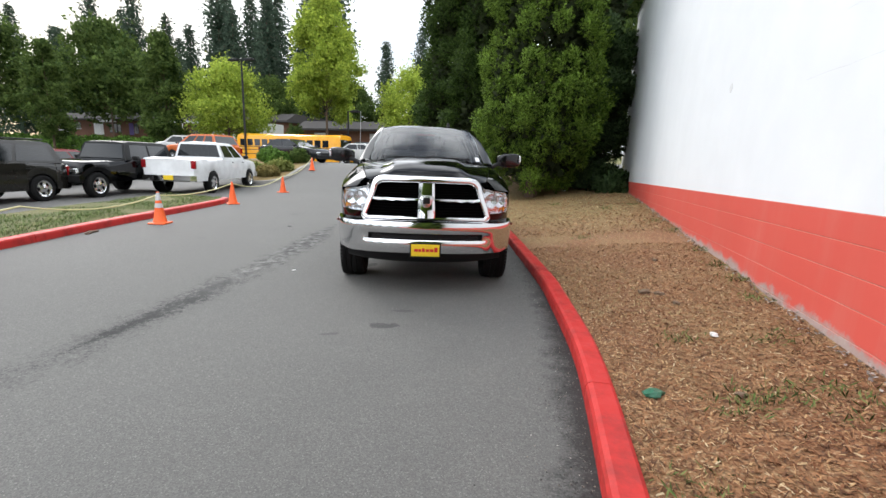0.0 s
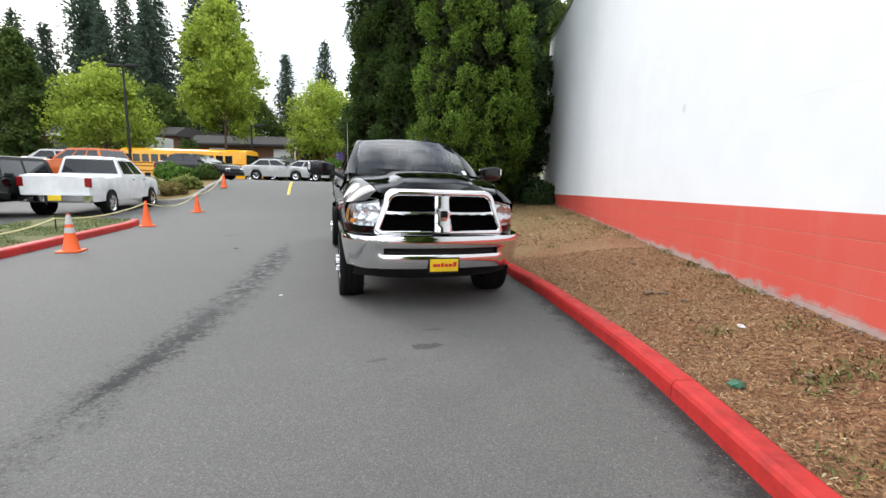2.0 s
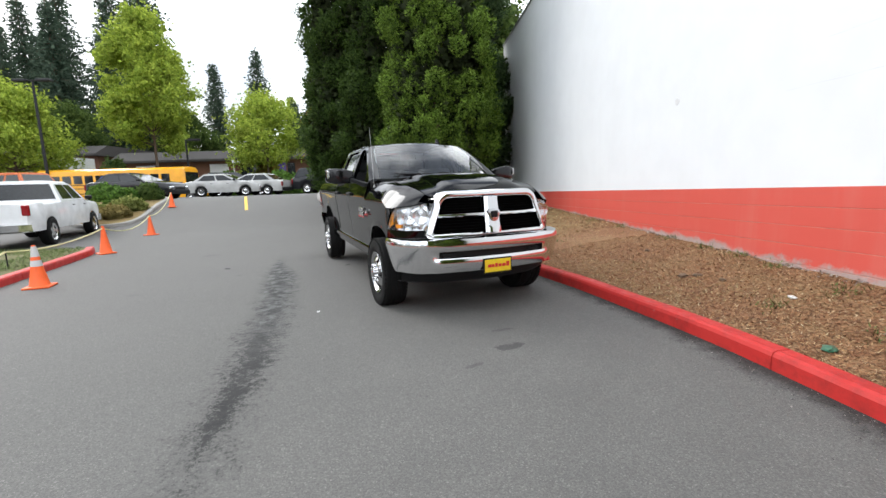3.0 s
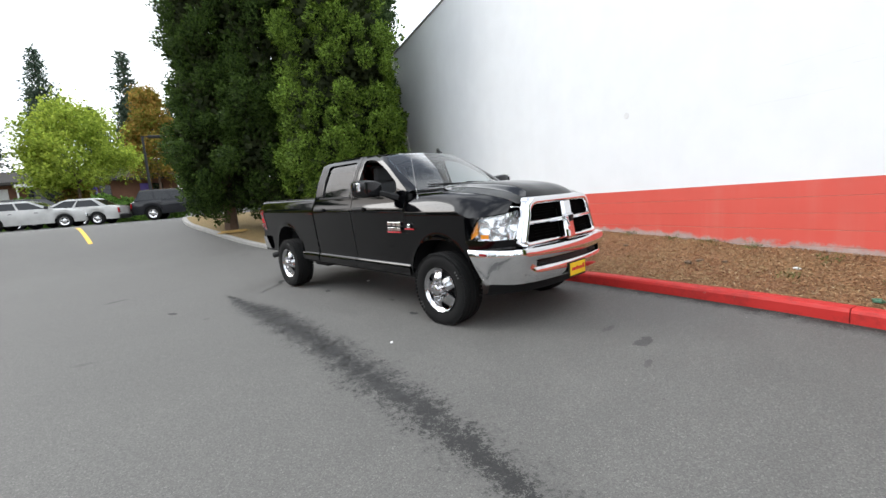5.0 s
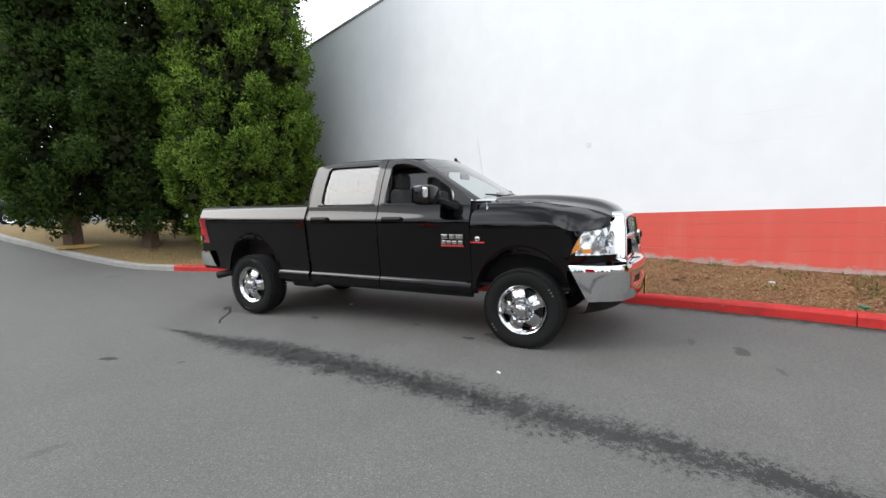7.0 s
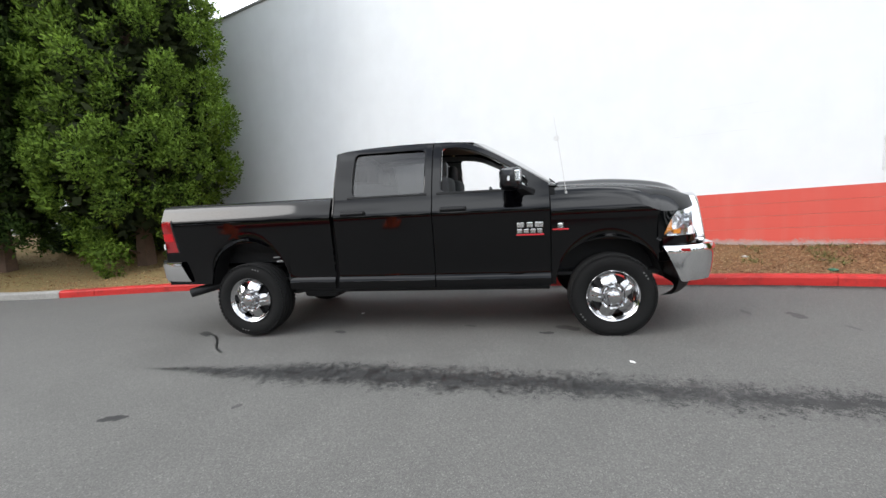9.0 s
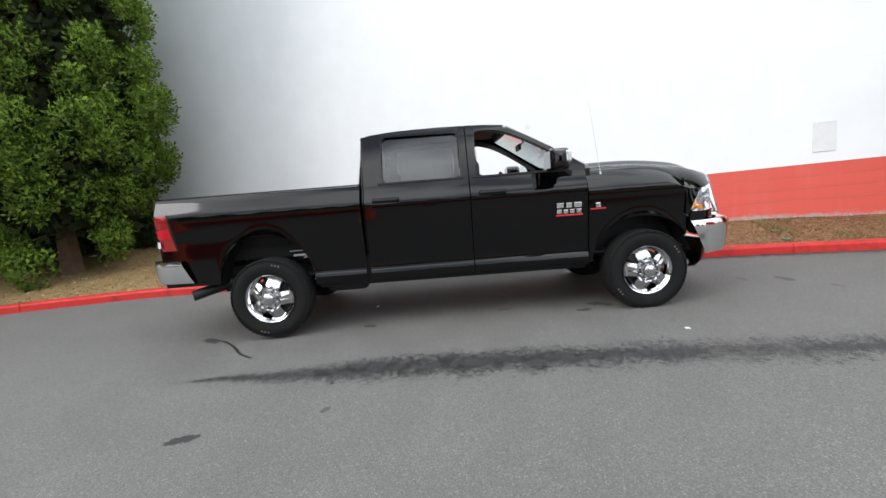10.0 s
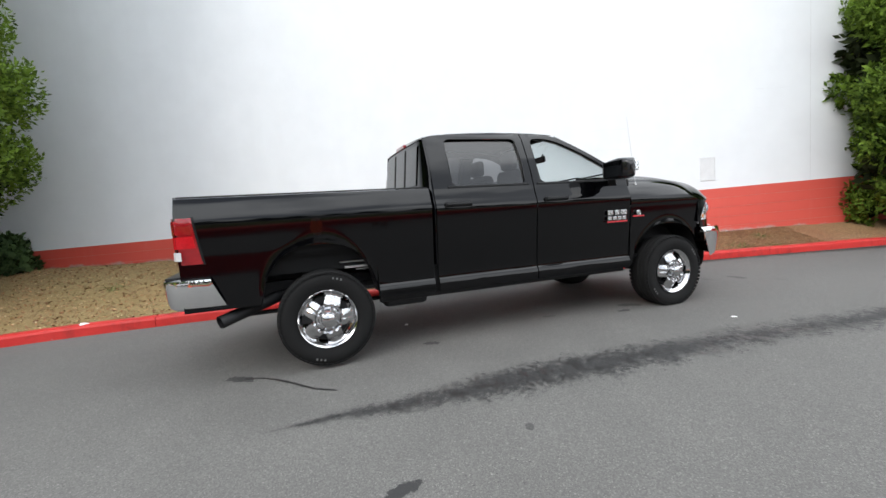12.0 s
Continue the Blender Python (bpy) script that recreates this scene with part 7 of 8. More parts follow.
def slanted_strip(p, q, w, mat, name, label, kind="structure"):
    bm = bmesh.new()
    d = (Vector(q) - Vector(p)).normalized()
    n = Vector((-d.y, d.x)) * w / 2
    rows = []
    for t in steps(0, 1, 16):
        c = Vector(p).lerp(Vector(q), t)
        rows.append([(c.x - n.x, c.y - n.y, ground_z(c.x - n.x, c.y - n.y) + 0.006), (c.x + n.x, c.y + n.y, ground_z(c.x + n.x, c.y + n.y) + 0.006)])
    add_grid(bm, rows)
    for f in bm.faces:
        if f.normal.z < 0:
            f.normal_flip()
    return thing(name, bm, mat, label, "road marking", kind=kind)


slanted_strip((-9.25, 20.3), (-10.65, 24.0), 0.13, YELLOW_LINE, "lane_line", "faded yellow lane line")
slanted_strip((-15.5, 24.6), (-10.9, 25.1), 0.12, WHITE_LINE, "stop_line", "worn white line across the lane's top")
slanted_strip((-9.9, 25.1), (-6.4, 25.3), 0.12, WHITE_LINE, "stop_line", "worn white line across the lane's top")


def build_low_building(x0, x1, y, depth, label, rise=0.0):
    """A long low brown building with a deep roof, awnings, windows and doors."""
    z = ground_z(0, y) - 0.2 + rise
    b = empty("low_building", pose(0, 0, 0), label, "building")
    part("wall", box_bm((x1 - x0, depth, 2.9 + rise), ((x0 + x1) / 2, y + depth / 2, z + 1.45 - rise / 2)), BROWN_WALL, b)
    bm = bmesh.new()
    rows = [[(x, yy, zz) for yy, zz in ((y - 1.2, z + 2.55), (y - 1.2, z + 2.8), (y + 1.2, z + 4.0), (y + depth + 1, z + 4.0), (y + depth + 1, z + 2.7))] for x in (x0 - 0.6, x1 + 0.6)]
    vs = add_grid(bm, rows, close_v=True)
    bm.faces.new(vs[0]), bm.faces.new(vs[-1][::-1])
    bmesh.ops.recalc_face_normals(bm, faces=bm.faces)
    part("roof", bm, ROOF_BROWN, b, "dark shingled roof")
    rng = random.Random(5)
    x = x0 + 2.0
    while x < x1 - 3:
        kind = rng.choice("wdwap")
        if kind == "w":
            part("window", box_bm((1.8, 0.06, 1.1), (x + 0.9, y - 0.03, z + 1.6), 0.01), GLASS_DARK, b)
            part("window_frame", box_bm((2.0, 0.05, 0.1), (x + 0.9, y - 0.06, z + 0.98), 0.01), WHITE_TRIM, b)
        elif kind == "d":
            part("door", box_bm((1.0, 0.08, 2.05), (x + 0.5, y - 0.04, z + 1.1), 0.01), PURPLE, b)
            part("window", box_bm((1.0, 0.06, 1.8), (x + 1.7, y - 0.03, z + 1.2), 0.01), GLASS_DARK, b)
        elif kind == "a":
            part("awning", box_bm((3.4, 1.0, 0.35), (x + 1.7, y - 1.45, z + 2.35), 0.02), WHITE_TRIM, b)
            part("window", box_bm((2.8, 0.06, 1.6), (x + 1.7, y - 0.03, z + 1.2), 0.01), GLASS_DARK, b)
            part("post", box_bm((0.12, 0.12, 2.4), (x + 0.1, y - 1.7, z + 1.2)), WHITE_TRIM, b)
        else:
            part("wall_panel", box_bm((2.4, 0.06, 2.2), (x + 1.2, y - 0.03, z + 1.1), 0.01), WHITE_TRIM, b)
        x += rng.uniform(3.6, 5.6)


build_low_building(-98, -44, 62, 12, "long low brown building under a dark shingle roof", 1.2)
build_low_building(-40, -7, 60, 12, "low brown building with white trim and awnings")

# trailer box
def build_trailer():
    t = empty("box_trailer", along(-44.0, 51.0, 1, 0), "white box trailer parked before the low building", "trailer")
    part("box", box_bm((6.4, 2.3, 2.1), (3.2, 0, 1.55), 0.04), WHITE_TRIM, t)
    for i in range(9):
        part("side_rib", box_bm((0.05, 0.03, 2.0), (0.4 + i * 0.7, -1.16, 1.55)), REFLECTIVE, t)
    w = small_wheel(0.36, 0.22, SATIN)
    w.parent = t
    w.matrix_local = pose(2.6, -1.0, 0.36)
    c = copy_thing(w, pose(3.5, -1.0, 0.36))
    c.parent = t
    part("tow_bar", box_bm((1.4, 0.1, 0.1), (-0.7, 0, 0.5)), DARK_METAL, t)


build_trailer()


def lamp_post(x, y, h, heads):
    p = empty("street_lamp", pose(x, y, ground_z(x, y)), "tall dark street lamp with box heads" if heads > 1 else "slender dark street lamp", "street lamp", "street lamps")
    bm = bmesh.new()
    add_cyl(bm, 0.12, 0.08, (0, 0, -0.2), (0, 0, h), 12)
    add_cyl(bm, 0.22, 0.2, (0, 0, -0.2), (0, 0, 0.5), 12)
    part("pole", bm, DARK_METAL, p)
    for i in range(heads):
        s = -1 if i else 1
        part("lamp_head", box_bm((1.0, 0.42, 0.2), (s * 0.85, 0, h - 0.05), 0.05), DARK_METAL, p)
        part("arm", box_bm((0.7, 0.08, 0.08), (s * 0.35, 0, h - 0.05)), DARK_METAL, p)


lamp_post(-29.95, 36, 9.4, 2)
lamp_post(-23.9, 45, 5.0, 1)
lamp_post(-10.6, 40, 6.6, 1)

# street trees
def plant(kind, x, y, label, scale=1.0, turn=0.0, group="street trees"):
    t = copy_thing(kind, pose(x, y, ground_z(x, y), 0, 0, turn))
    t.scale = (scale, scale, scale)
    return tagged(t, label, "tree", group)


def keep(tree, x, y, label, group="street trees"):
    tree.matrix_world = pose(x, y, ground_z(x, y))
    return tagged(tree, label, "tree", group)


keep(broadleaf(31, 17.0, 4.1, 3.6, 13000, BROADLEAF, shape="oval", leaf=0.26), -29.7, 50, "tall yellow-green street tree with an upright crown")
small = keep(broadleaf(32, 10.0, 4.3, 3.2, 8000, BROADLEAF, shape="oval", leaf=0.22), -37.4, 42, "round yellow-green tree turning in autumn")
plant(small, -16.3, 45, "round yellow-green tree turning in autumn", 0.86, 70)
keep(broadleaf(33, 11.0, 2.9, 2.6, 5500, RUSSET, shape="oval", leaf=0.24), -12.6, 57, "tree with russet and yellow autumn leaves")
pop = keep(broadleaf(34, 13.0, 2.3, 2.2, 5500, BROADLEAF_DULL, "columnar_tree", shape="oval", leaf=0.26), -44.0, 40, "narrow dark green columnar tree")
plant(pop, -62.6, 40, "narrow dark green columnar tree", 1.0, 130)
dull = keep(broadleaf(35, 17.0, 7.0, 4.6, 8000, BROADLEAF_DULL, shape="oval", leaf=0.42), -72.5, 55, "broad dull green tree with some russet leaves")
plant(dull, -88, 48, "broad dull green tree", 1.0, 200)
plant(dull, 3.4, 29.5, "dull green tree behind the white building", 0.62, 90)
plant(dull, -50, 66, "broad dull green tree behind the low building", 0.6, 300)
plant(dull, -36, 70, "broad dull green tree behind the low building", 0.55, 40)

# clipped ivy hedge along the far verge
def hedge_run(x0, x1, y, w, h, count, seed):
    rng = np.random.default_rng(seed)
    t = rng.uniform(0, 1, count)
    a = rng.uniform(0, math.pi, count)
    x = x0 + t * (x1 - x0)
    hh = h * (1 + 0.18 * np.sin(x * 1.3) + 0.1 * np.sin(x * 3.1))
    nrm = np.stack([rng.normal(size=count) * 0.3, np.cos(a), np.sin(a)], axis=1)
    pos = np.stack([x, y + np.cos(a) * w, np.sin(a) ** 0.6 * hh], axis=1) * 1.0
    pos += rng.normal(size=(count, 3)) * 0.08
    pos[:, 2] = np.maximum(pos[:, 2], 0.02) + np.array([ground_z(0, yy) for yy in pos[:, 1]])
    me = tufts_mesh("hedge", pos, nrm, np.full(count, 0.26), 4, rng, HEDGE, width=0.45)
    ob = new("hedge", me)
    tagged(ob, "low green ivy hedge along the far verge", "hedge", kind="stuff")


hedge_run(-22.0, -8.6, 39.5, 1.8, 1.75, 6500, 51)
hedge_run(-48, -19.5, 43.0, 1.6, 0.8, 5200, 52)
hedge_run(-92, -46, 43.5, 2.0, 1.5, 6000, 56)
bush(53, -12.2, 41.5, ground_z(0, 41.5), (2.0, 1.4, 1.5), 1500, HEDGE, "rounded green shrub on the bank", "shrub", "bank shrubs", leaf=0.2)
bush(54, -16.8, 46.5, ground_z(0, 46.5), (1.2, 1.2, 2.2), 900, RUSSET, "russet shrub on the bank", "shrub", "bank shrubs", leaf=0.2)
bush(55, -32.5, 47.5, ground_z(0, 47.5), (1.3, 1.3, 2.6), 1000, BROADLEAF_DULL, "dull green shrub on the bank", "shrub", "bank shrubs", leaf=0.2)


def spire(seed, height, radius, material, fine=1.0, blades=3):
    """A forest fir: a spire with whorls of drooping, feathery branches and gaps between. Built at the origin."""
    rng = np.random.default_rng(seed)
    t = empty("fir_tree", Matrix.Identity(4), "", "tree")
    specs = [(height * 0.014, 0.04, (0, 0, -0.5), (0.0, 0.0, height))]
    cen, nor, siz = [], [], []
    z = height * 0.08
    i = 0
    while z < height * 0.985:
        h = z / height
        r = radius * (1.0 - h) ** 0.62 * rng.uniform(0.62, 1.12) * min(1.0, 0.55 + h * 3) + 0.1
        arms = int(5 + 4 * (1 - h))
        for k in range(arms):
            a = (k + rng.uniform(-0.3, 0.3)) * math.tau / arms + i * 1.3
            rr = r * rng.uniform(0.6, 1.15)
            n = int(max(3, (5 + rr * 9) * fine))
            q = (np.arange(n) + rng.uniform(0, 1, n)) / n
            side = rng.normal(size=n) * 0.16 * rr * (1 - 0.6 * q)
            lift = 0.12 * rr * (1 - h)
            x = np.cos(a) * rr * q - np.sin(a) * side
            y = np.sin(a) * rr * q + np.cos(a) * side
            zz = z + lift - 0.42 * rr * q**1.6 - np.abs(rng.normal(size=n)) * 0.16 - np.abs(side) * 0.3
            cen.append(np.stack([x, y, zz], axis=1))
            nn = np.stack([np.cos(a) * 0.6 + rng.normal(size=n) * 0.3, np.sin(a) * 0.6 + rng.normal(size=n) * 0.3, np.full(n, 0.25)], axis=1)
            nor.append(nn / np.linalg.norm(nn, axis=1)[:, None])
            siz.append(rng.uniform(0.4, 0.7, n) * (0.75 + 0.25 * (1 - h)) / fine**0.42)
            if k % 3 == 0:
                specs.append((0.05, 0.015, (0, 0, z + lift), (math.cos(a) * rr * 0.9, math.sin(a) * rr * 0.9, z + lift - 0.34 * rr)))
        z += (0.34 + 0.3 * (1 - h)) * rng.uniform(0.7, 1.3) * height / 24
        i += 1
    part("trunk", limb_bm(specs, 5), BARK, t)
    part("crown", tufts_mesh("crown", np.concatenate(cen), np.concatenate(nor), np.concatenate(siz), blades, rng, material, width=0.2, droop=0.35), material, t)
    return t


FIR_LABEL = "tall dark fir of the wood's edge and the added unseen ring"
firs = []
for i, (h, r) in enumerate(((27, 5.2), (31, 6.4), (24, 5.6), (29, 5.4))):
    firs.append(spire(60 + i, h, r, FIR_HAZED, 0.42))
firs.append(spire(70, 27, 7.0, FIR_HAZED, 0.2, 3))
spots = [(-17.6, 75, 0.78, 0), (-10.3, 75, 0.86, 2), (-14.0, 84, 0.55, 3), (-31, 88, 0.78, 1), (-27, 95, 0.7, 2), (-22, 110, 0.62, 0), (-29, 106, 0.72, 2), (-25.5, 113, 0.66, 1), (-20, 116, 0.62, 2), (-17, 112, 0.6, 3), (-15, 118, 0.66, 0), (-36, 100, 0.72, 3), (-8, 112, 0.66, 2), (-12, 100, 0.68, 3)]
rng = random.Random(8)
for k in range(44):
    x = -42 - k * 2.7 + rng.uniform(-1.6, 1.6)
    y = 76 + rng.uniform(-3, 22) - max(0, k - 20) * 1.6
    if -54 < x < -49:
        continue
    spots.append((x, y, rng.uniform(0.85, 1.25), rng.randrange(4)))
# unseen ring of firs, added to close the horizon and darken reflections
for k in range(34):
    a = radians(160 + k * 4.6)
    spots.append((math.cos(a) * rng.uniform(52, 62) - 4, math.sin(a) * rng.uniform(50, 60) + 6, rng.uniform(0.4, 0.55), 4))
used = set()
for x, y, s, k in spots:
    f = firs[k]
    m = pose(x, y, ground_z(x, y) - 0.3, 0, 0, rng.uniform(0, 360))
    if k in used:
        f = copy_thing(f, m)
    else:
        used.add(k)
        f.matrix_world = m
    f.scale = (s, s, s)
    tagged(f, FIR_LABEL, "tree", "wood")


# ---- small things ----
def bed_spot(x, y):
    return (x, y, bed_z(x, y))


# a sealed crack behind the rear wheel
def tar_line(pts, w, name, label):
    bm = bmesh.new()
    rows = []
    fine = []
    for a, b in zip(pts[:-1], pts[1:]):
        for i in range(6):
            fine.append(Vector(a).lerp(Vector(b), i / 6))
    fine.append(Vector(pts[-1]))
    for i, p in enumerate(fine):
        d = (fine[min(i + 1, len(fine) - 1)] - fine[max(0, i - 1)]).normalized()
        n = Vector((-d.y, d.x))
        k = w * (0.6 + 0.7 * abs(noise.noise((i * 0.9, 3, w * 10)))) * min(1.0, (i + 0.4) / 2, (len(fine) - i) / 2)
        o = 0.02 * noise.noise((i * 0.7, 1, 5))
        rows.append([(p.x + n.x * (o + k), p.y + n.y * (o + k), ground_z(p.x, p.y) + 0.003), (p.x + n.x * (o - k), p.y + n.y * (o - k), ground_z(p.x, p.y) + 0.003)])
    add_grid(bm, rows)
    for f in bm.faces:
        if f.normal.z < 0:
            f.normal_flip()
    return thing(name, bm, plain("black_tar", (0.012, 0.012, 0.012), 0.5) if "black_tar" not in bpy.data.materials else bpy.data.materials["black_tar"], label, "tar", kind="structure")


tar_line([(-3.6, 10.1), (-3.6, 9.95), (-3.67, 9.78), (-3.78, 9.6), (-3.82, 9.55), (-3.92, 9.39), (-3.97, 9.22)], 0.016, "tar_crack", "thin black sealed crack in the asphalt")


def scatter_bed(n, rng, y0, y1, wall=0.03):
    """Points spread over the planting bed."""
    out = []
    while len(out) < n:
        y = rng.uniform(y0, y1)
        k = kerb_x(y) + 0.18
        x = rng.uniform(k, WALL_X - wall)
        out.append((x, y, bed_z(x, y)))
    return np.array(out)


def chips_mesh(name, pos, length, width, rng, material, lift=0.012, tilt=0.35):
    """Many bent chips in one mesh."""
    n = len(pos)
    a = rng.uniform(0, math.tau, n)
    d = np.stack([np.cos(a), np.sin(a), rng.normal(0, tilt, n)], axis=1)
    d /= np.linalg.norm(d, axis=1)[:, None]
    s = np.stack([-np.sin(a), np.cos(a), rng.normal(0, tilt, n)], axis=1)
    l = (length * rng.uniform(0.5, 1.4, n))[:, None]
    w = (width * rng.uniform(0.5, 1.5, n))[:, None]
    c = pos + np.array([0, 0, 1]) * (lift * rng.uniform(0.2, 1.4, n))[:, None]
    up = np.array([0, 0, 1]) * (w * 0.35)
    quad = np.stack([c - d * l - s * w, c - d * l + s * w, c + s * w + up, c - s * w + up, c + d * l - s * w * 0.6, c + d * l + s * w * 0.6], axis=1)
    me = bpy.data.meshes.new(name)
    me.vertices.add(n * 6)
    me.vertices.foreach_set("co", quad.astype(np.float32).ravel())
    idx = np.array([0, 3, 2, 1, 3, 4, 5, 2], dtype=np.int32)
    loops = (np.arange(n, dtype=np.int32)[:, None] * 6 + idx[None, :]).ravel()
    me.loops.add(len(loops))
    me.loops.foreach_set("vertex_index", loops)
    me.polygons.add(n * 2)
    me.polygons.foreach_set("loop_start", np.arange(0, n * 8, 4, dtype=np.int32))
    me.update(calc_edges=True)
    me.materials.append(material)
    return me


def make_chip(name, stops):
    m = Mat(name, rough=0.95)
    geo = m.t.nodes.new("ShaderNodeNewGeometry")
    m.color(m.mix(1.0, m.ramp(geo.outputs["Random Per Island"], stops), m.ramp(m.noise(30, 3), [(0.3, 0.8), (0.7, 1.2)]), "MULTIPLY"))
    return m.m


CHIP = make_chip("bark_chips", [(0.0, (0.09, 0.042, 0.022)), (0.4, (0.21, 0.092, 0.04)), (0.75, (0.33, 0.165, 0.075)), (0.93, (0.45, 0.29, 0.14)), (1.0, (0.6, 0.48, 0.3))])
DRY = make_chip("dry_grass", [(0.0, (0.2, 0.14, 0.06)), (0.6, (0.34, 0.26, 0.12)), (1.0, (0.46, 0.38, 0.2))])
BLADE = make_chip("grass_blades", [(0.0, (0.05, 0.09, 0.02)), (0.6, (0.1, 0.16, 0.035)), (1.0, (0.2, 0.22, 0.07))])
rng = np.random.default_rng(3)
near = scatter_bed(42000, rng, 0.8, 8.0)
tagged(new("bark_chips", chips_mesh("bark_chips", near, 0.017, 0.003, rng, CHIP, 0.008)), "loose brown bark chips over the planting bed", "bark mulch", kind="stuff")
far = scatter_bed(16000, rng, 9.0, 20.0)
tagged(new("bark_chips", chips_mesh("bark_chips", far, 0.02, 0.007, rng, CHIP, 0.01)), "loose brown bark chips under the conifers", "bark mulch", kind="stuff")
dry = scatter_bed(14000, rng, 3.0, 22.0)
dry = dry[np.array([noise.noise((p[0] * 0.6, p[1] * 0.5, 9)) + 0.04 * (p[1] - 9) for p in dry]) > 0.12]
tagged(new("dry_grass", chips_mesh("dry_grass", dry, 0.03, 0.0022, rng, DRY, 0.012, 0.35)), "straw-coloured dry grass on the planting bed", "dry grass", kind="stuff")


def blades_at(points, per, spread, height, rng):
    pos = []
    for x, y, z in points:
        q = rng.normal(size=(per, 2)) * spread
        pos += [(x + a, y + b, z) for a, b in q]
    pos = np.array(pos)
    n = len(pos)
    nrm = np.tile(np.array([0, 0, 1.0]), (n, 1)) + rng.normal(size=(n, 3)) * 0.35
    nrm /= np.linalg.norm(nrm, axis=1)[:, None]
    return pos, nrm, np.full(n, height)


green_spots = [(1.82, 3.33), (2.44, 6.48), (2.42, 5.79), (2.26, 3.11), (1.34, 2.55), (1.98, 3.37), (2.25, 3.43), (1.6, 4.26), (1.66, 3.23), (2.21, 4.19), (2.42, 7.4), (2.4, 5.2), (1.2, 1.9), (1.9, 1.7), (2.44, 9.0), (2.3, 10.2), (0.9, 8.6), (1.5, 12.5), (0.2, 14.0), (2.2, 13.2)]
pos, nrm, siz = blades_at([bed_spot(*p) for p in green_spots], 42, 0.085, 0.055, rng)
pos[:, 2] = [bed_z(p[0], p[1]) for p in pos]
tagged(new("grass_tufts", tufts_mesh("grass_tufts", pos, nrm, siz, 3, rng, BLADE, width=0.07)), "small green grass tufts growing through the mulch", "grass", kind="stuff")
# lawn strip blades
lawn = []
while len(lawn) < 7000:
    y = rng.uniform(1.0, 11.8)
    x = left_x(y) - 0.2 - rng.uniform(0, 2.3)
    if noise.noise((x * 0.8, y * 0.8, 2)) > -0.25:
        lawn.append((x, y, 0.12))
pos, nrm, siz = blades_at(lawn, 1, 0.02, 0.055, rng)
tagged(new("lawn_grass", tufts_mesh("lawn_grass", pos, nrm, siz, 4, rng, BLADE, width=0.08)), "short patchy grass blades on the lawn strip", "grass", kind="stuff")

# gravel and paint flakes along the wall's foot and the gutter
STONE = make_chip("pale_gravel", [(0.0, (0.16, 0.14, 0.12)), (0.6, (0.3, 0.27, 0.24)), (1.0, (0.52, 0.5, 0.46))])
foot = np.array([(WALL_X - abs(rng.normal(0, 0.05)) - 0.012, y, 0) for y in rng.uniform(1.0, 15.0, 900)])
foot = foot[np.array([noise.noise((0, p[1] * 1.1, 7)) for p in foot]) > -0.1]
foot[:, 2] = [bed_z(p[0], p[1]) for p in foot]
tagged(new("gravel", chips_mesh("gravel", foot, 0.011, 0.008, rng, STONE, 0.02, 0.5)), "pale gravel and paint flakes along the wall's foot", "gravel", kind="stuff")
GRIT = make_chip("gutter_grit", [(0.0, (0.02, 0.02, 0.02)), (0.6, (0.08, 0.075, 0.07)), (0.9, (0.2, 0.17, 0.14)), (1.0, (0.4, 0.38, 0.35))])
grit = []
while len(grit) < 2600:
    y = rng.uniform(0.8, 9.0)
    grit.append((kerb_x(y) - abs(rng.normal(0, 0.16)) - 0.01, y, 0.001))
tagged(new("grit", chips_mesh("grit", np.array(grit), 0.004, 0.003, rng, GRIT, 0.003, 0.4)), "dark grit and bark crumbs in the gutter", "grit", kind="stuff")


def litter(name, x, y, z, size, mat, label, seed):
    bm = bmesh.new()
    bmesh.ops.create_icosphere(bm, subdivisions=2, radius=1.0)
    for v in bm.verts:
        k = 1 + 0.45 * noise.noise(v.co * 1.7 + Vector((seed, 0, 0)))
        v.co = Vector((v.co.x * size[0] * k, v.co.y * size[1] * k, v.co.z * size[2] * k + size[2] * 0.7))
    ob = thing(name, bm, mat, label, "litter", "litter")
    ob.matrix_world = pose(x, y, z, 0, 0, seed * 40)
    return ob


PAPER = plain("white_paper", (0.7, 0.7, 0.68), 0.8, vary=0.1)
GREEN_FOIL = plain("green_foil", (0.03, 0.14, 0.08), 0.35, vary=0.4, scale=40)
litter("crumpled_wrapper", *bed_spot(1.27, 3.38), (0.075, 0.045, 0.02), GREEN_FOIL, "crumpled green wrapper on the mulch", 1)
litter("paper_scrap", *bed_spot(1.84, 4.34), (0.045, 0.03, 0.015), PAPER, "crumpled white paper scrap on the mulch", 2)
litter("paper_scrap", *bed_spot(-1.55, 13.1), (0.07, 0.05, 0.03), PAPER, "crumpled white paper scrap near the kerb", 3)
litter("paper_scrap", *bed_spot(0.3, 18.2), (0.08, 0.05, 0.02), PAPER, "flat white paper scrap under the conifer", 4)
litter("paper_scrap", -2.23, 8.84, 0.0, (0.03, 0.02, 0.008), PAPER, "small white paper scrap on the asphalt", 5)
litter("paper_scrap", -2.84, 5.49, 0.0, (0.03, 0.015, 0.006), PAPER, "small white paper scrap on the asphalt", 6)
ROCK = plain("brown_bark_lump", (0.16, 0.11, 0.07), 0.95, vary=0.4, scale=20, bump=0.5)
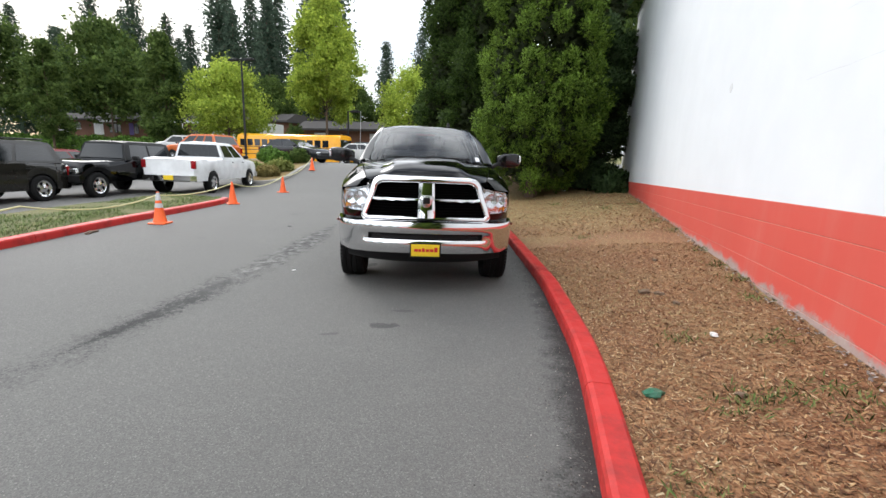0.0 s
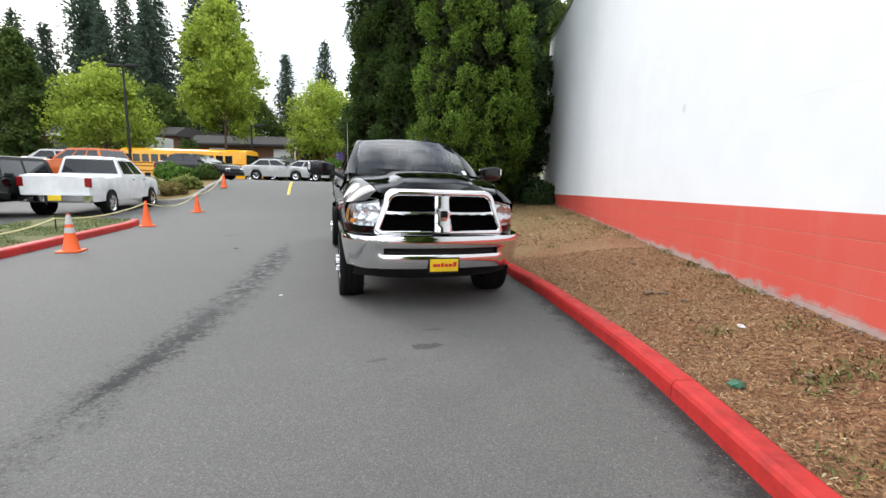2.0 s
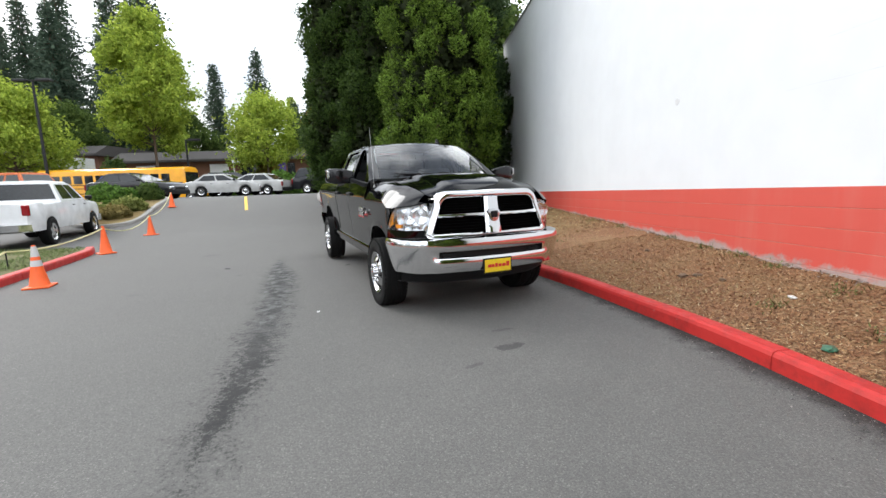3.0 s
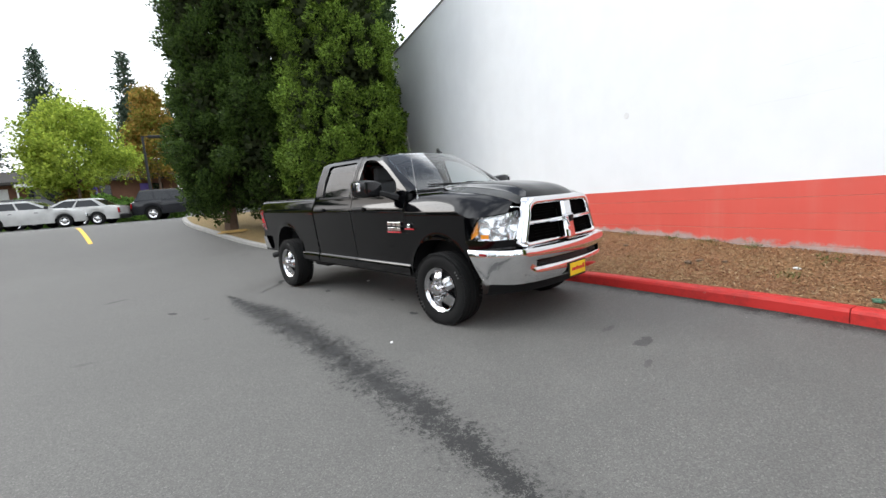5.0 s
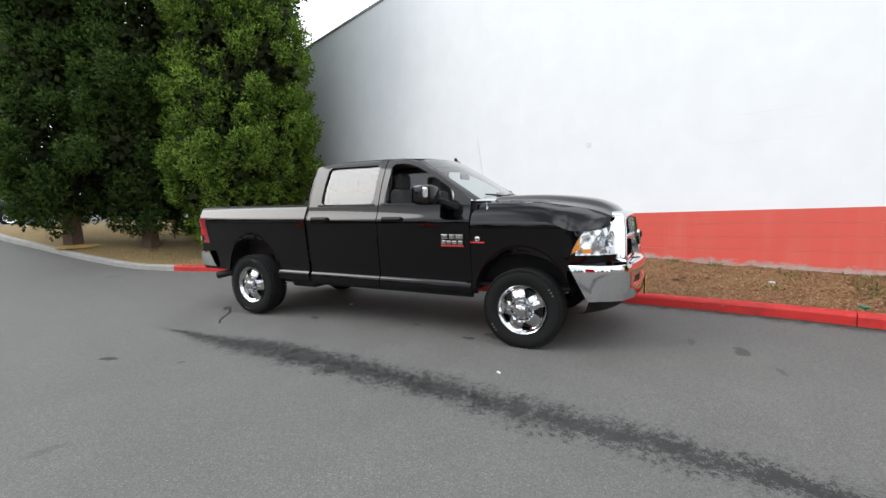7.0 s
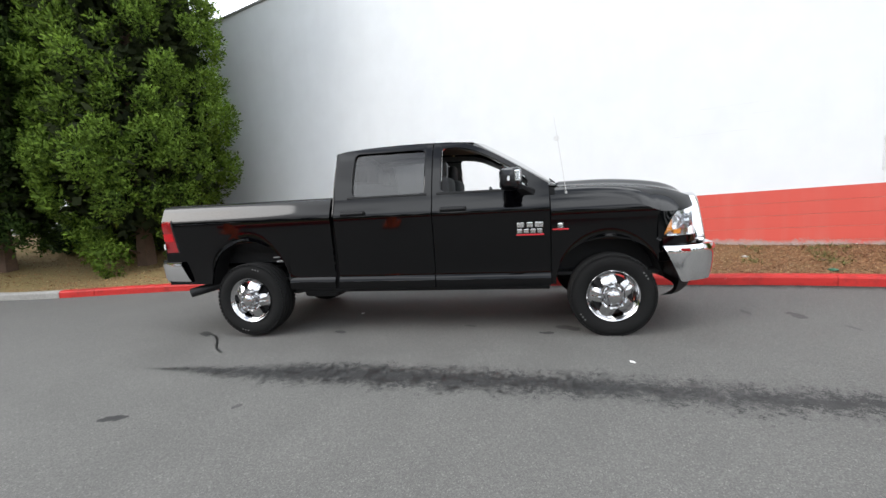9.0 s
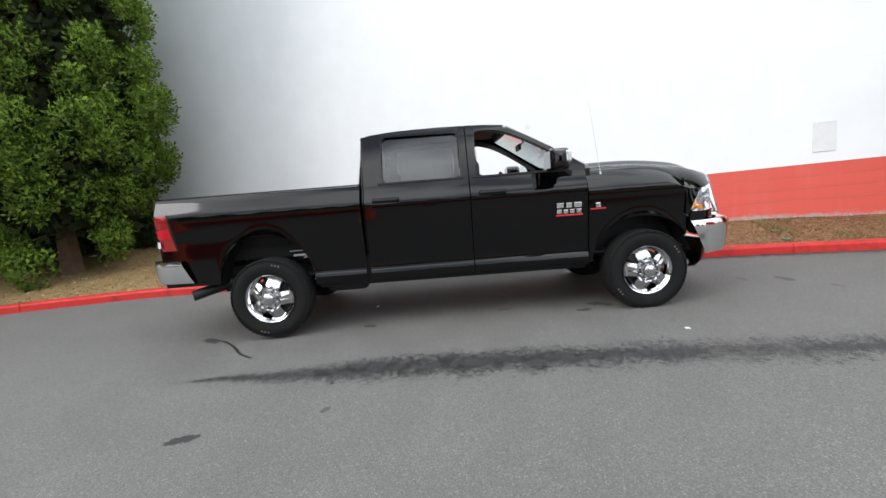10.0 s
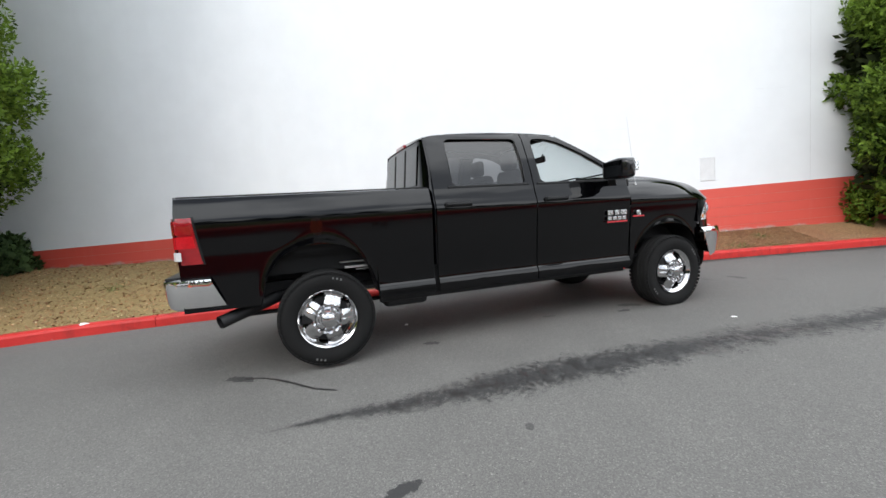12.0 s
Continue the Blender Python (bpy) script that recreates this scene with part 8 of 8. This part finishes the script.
for i, (x, y, r) in enumerate(((1.49, 5.48, 0.07), (1.8, 6.86, 0.05), (1.72, 5.11, 0.04), (1.62, 5.4, 0.05), (1.74, 3.4, 0.04))):
    litter("bark_lump", *bed_spot(x, y), (r, r * 0.7, r * 0.4), ROCK, "rough brown lump of bark on the mulch", 10 + i)
for i, (x, y) in enumerate(((-7.72, 6.3), (-7.62, 6.15))):
    litter("dead_leaf_clump", x, y, 0.0, (0.09, 0.05, 0.025), BARK, "dark clump of dead leaves by the kerb", 20 + i)

# boards left under the far conifer
BOARD = plain("yellow_board", (0.42, 0.27, 0.09), 0.8, vary=0.25, scale=8, bump=0.3)
for i, (dx, dz, turn) in enumerate(((0.0, 0.0, 12), (0.22, 0.0, 18), (0.1, 0.045, 5))):
    b = thing("board", box_bm((0.9, 0.14, 0.04), (0, 0, 0.02), 0.004), BOARD, "pale yellow timber board under the conifer", "board", "boards under the conifer")
    b.matrix_world = pose(-4.75 + dx, 19.55 + dx * 0.5, bed_z(-4.75, 19.55) + dz + 0.02, 0, 0, turn)

# grey access panel, old fixing mark and hairline joints on the white wall
def wall_panel():
    pnl = empty("wall_vent", pose(WALL_X, 2.415, 1.755), "flush pale grey metal panel on the white wall", "vent")
    part("panel", box_bm((0.012, 0.31, 0.48), (-0.004, 0, 0), 0.003), plain("grey_panel_paint", (0.66, 0.67, 0.68), 0.5, vary=0.06), pnl)
    for y, z, sy, sz in ((0, 0.247, 0.33, 0.014), (0, -0.247, 0.33, 0.014), (0.16, 0, 0.014, 0.49), (-0.16, 0, 0.014, 0.49)):
        part("frame", box_bm((0.018, sy, sz), (-0.006, y, z), 0.003), plain("grey_frame_paint", (0.7, 0.71, 0.72), 0.5) if "grey_frame_paint" not in bpy.data.materials else bpy.data.materials["grey_frame_paint"], pnl)


wall_panel()
bm = bmesh.new()
add_revolve(bm, [(0.001, -0.006), (0.05, -0.005), (0.06, 0.0), (0.06, 0.01)], 20, "Y")
mark = thing("wall_patch", bm, plain("patched_paint", (0.66, 0.67, 0.68), 0.8, vary=0.1, scale=20), "round repaired patch in the white paint", "patch")
mark.matrix_world = pose(WALL_X, 7.49, 2.6, 0, 0, -90)
JOINT = plain("hairline_joint", (0.62, 0.63, 0.64), 0.9, vary=0.3, scale=6)
for y0, y1, z in ((4.25, 5.4, 2.33), (4.1, 4.95, 2.76), (3.8, 4.2, 2.58), (1.2, 2.1, 3.0), (0.6, 1.4, 3.4)):
    bm = bmesh.new()
    rows = []
    for y in steps(y0, y1, 24):
        zz = z + 0.008 * noise.noise((0, y * 5, z))
        h = 0.0018 * (0.4 + abs(noise.noise((3, y * 4, z))))
        rows.append([(WALL_X - 0.003, y, zz - h), (WALL_X - 0.003, y, zz + h)])
    add_grid(bm, rows)
    thing("wall_crack", bm, JOINT, "hairline crack along a block joint", "crack", kind="structure")
bm = bmesh.new()
add_grid(bm, [[(WALL_X - 0.003, 0.143 + 0.004 * noise.noise((z * 3, 0, 1)) + o, z) for o in (-0.004, 0.004)] for z in steps(1.36, 6.9, 40)])
thing("wall_joint", bm, JOINT, "thin vertical joint in the white wall", "joint", kind="structure")
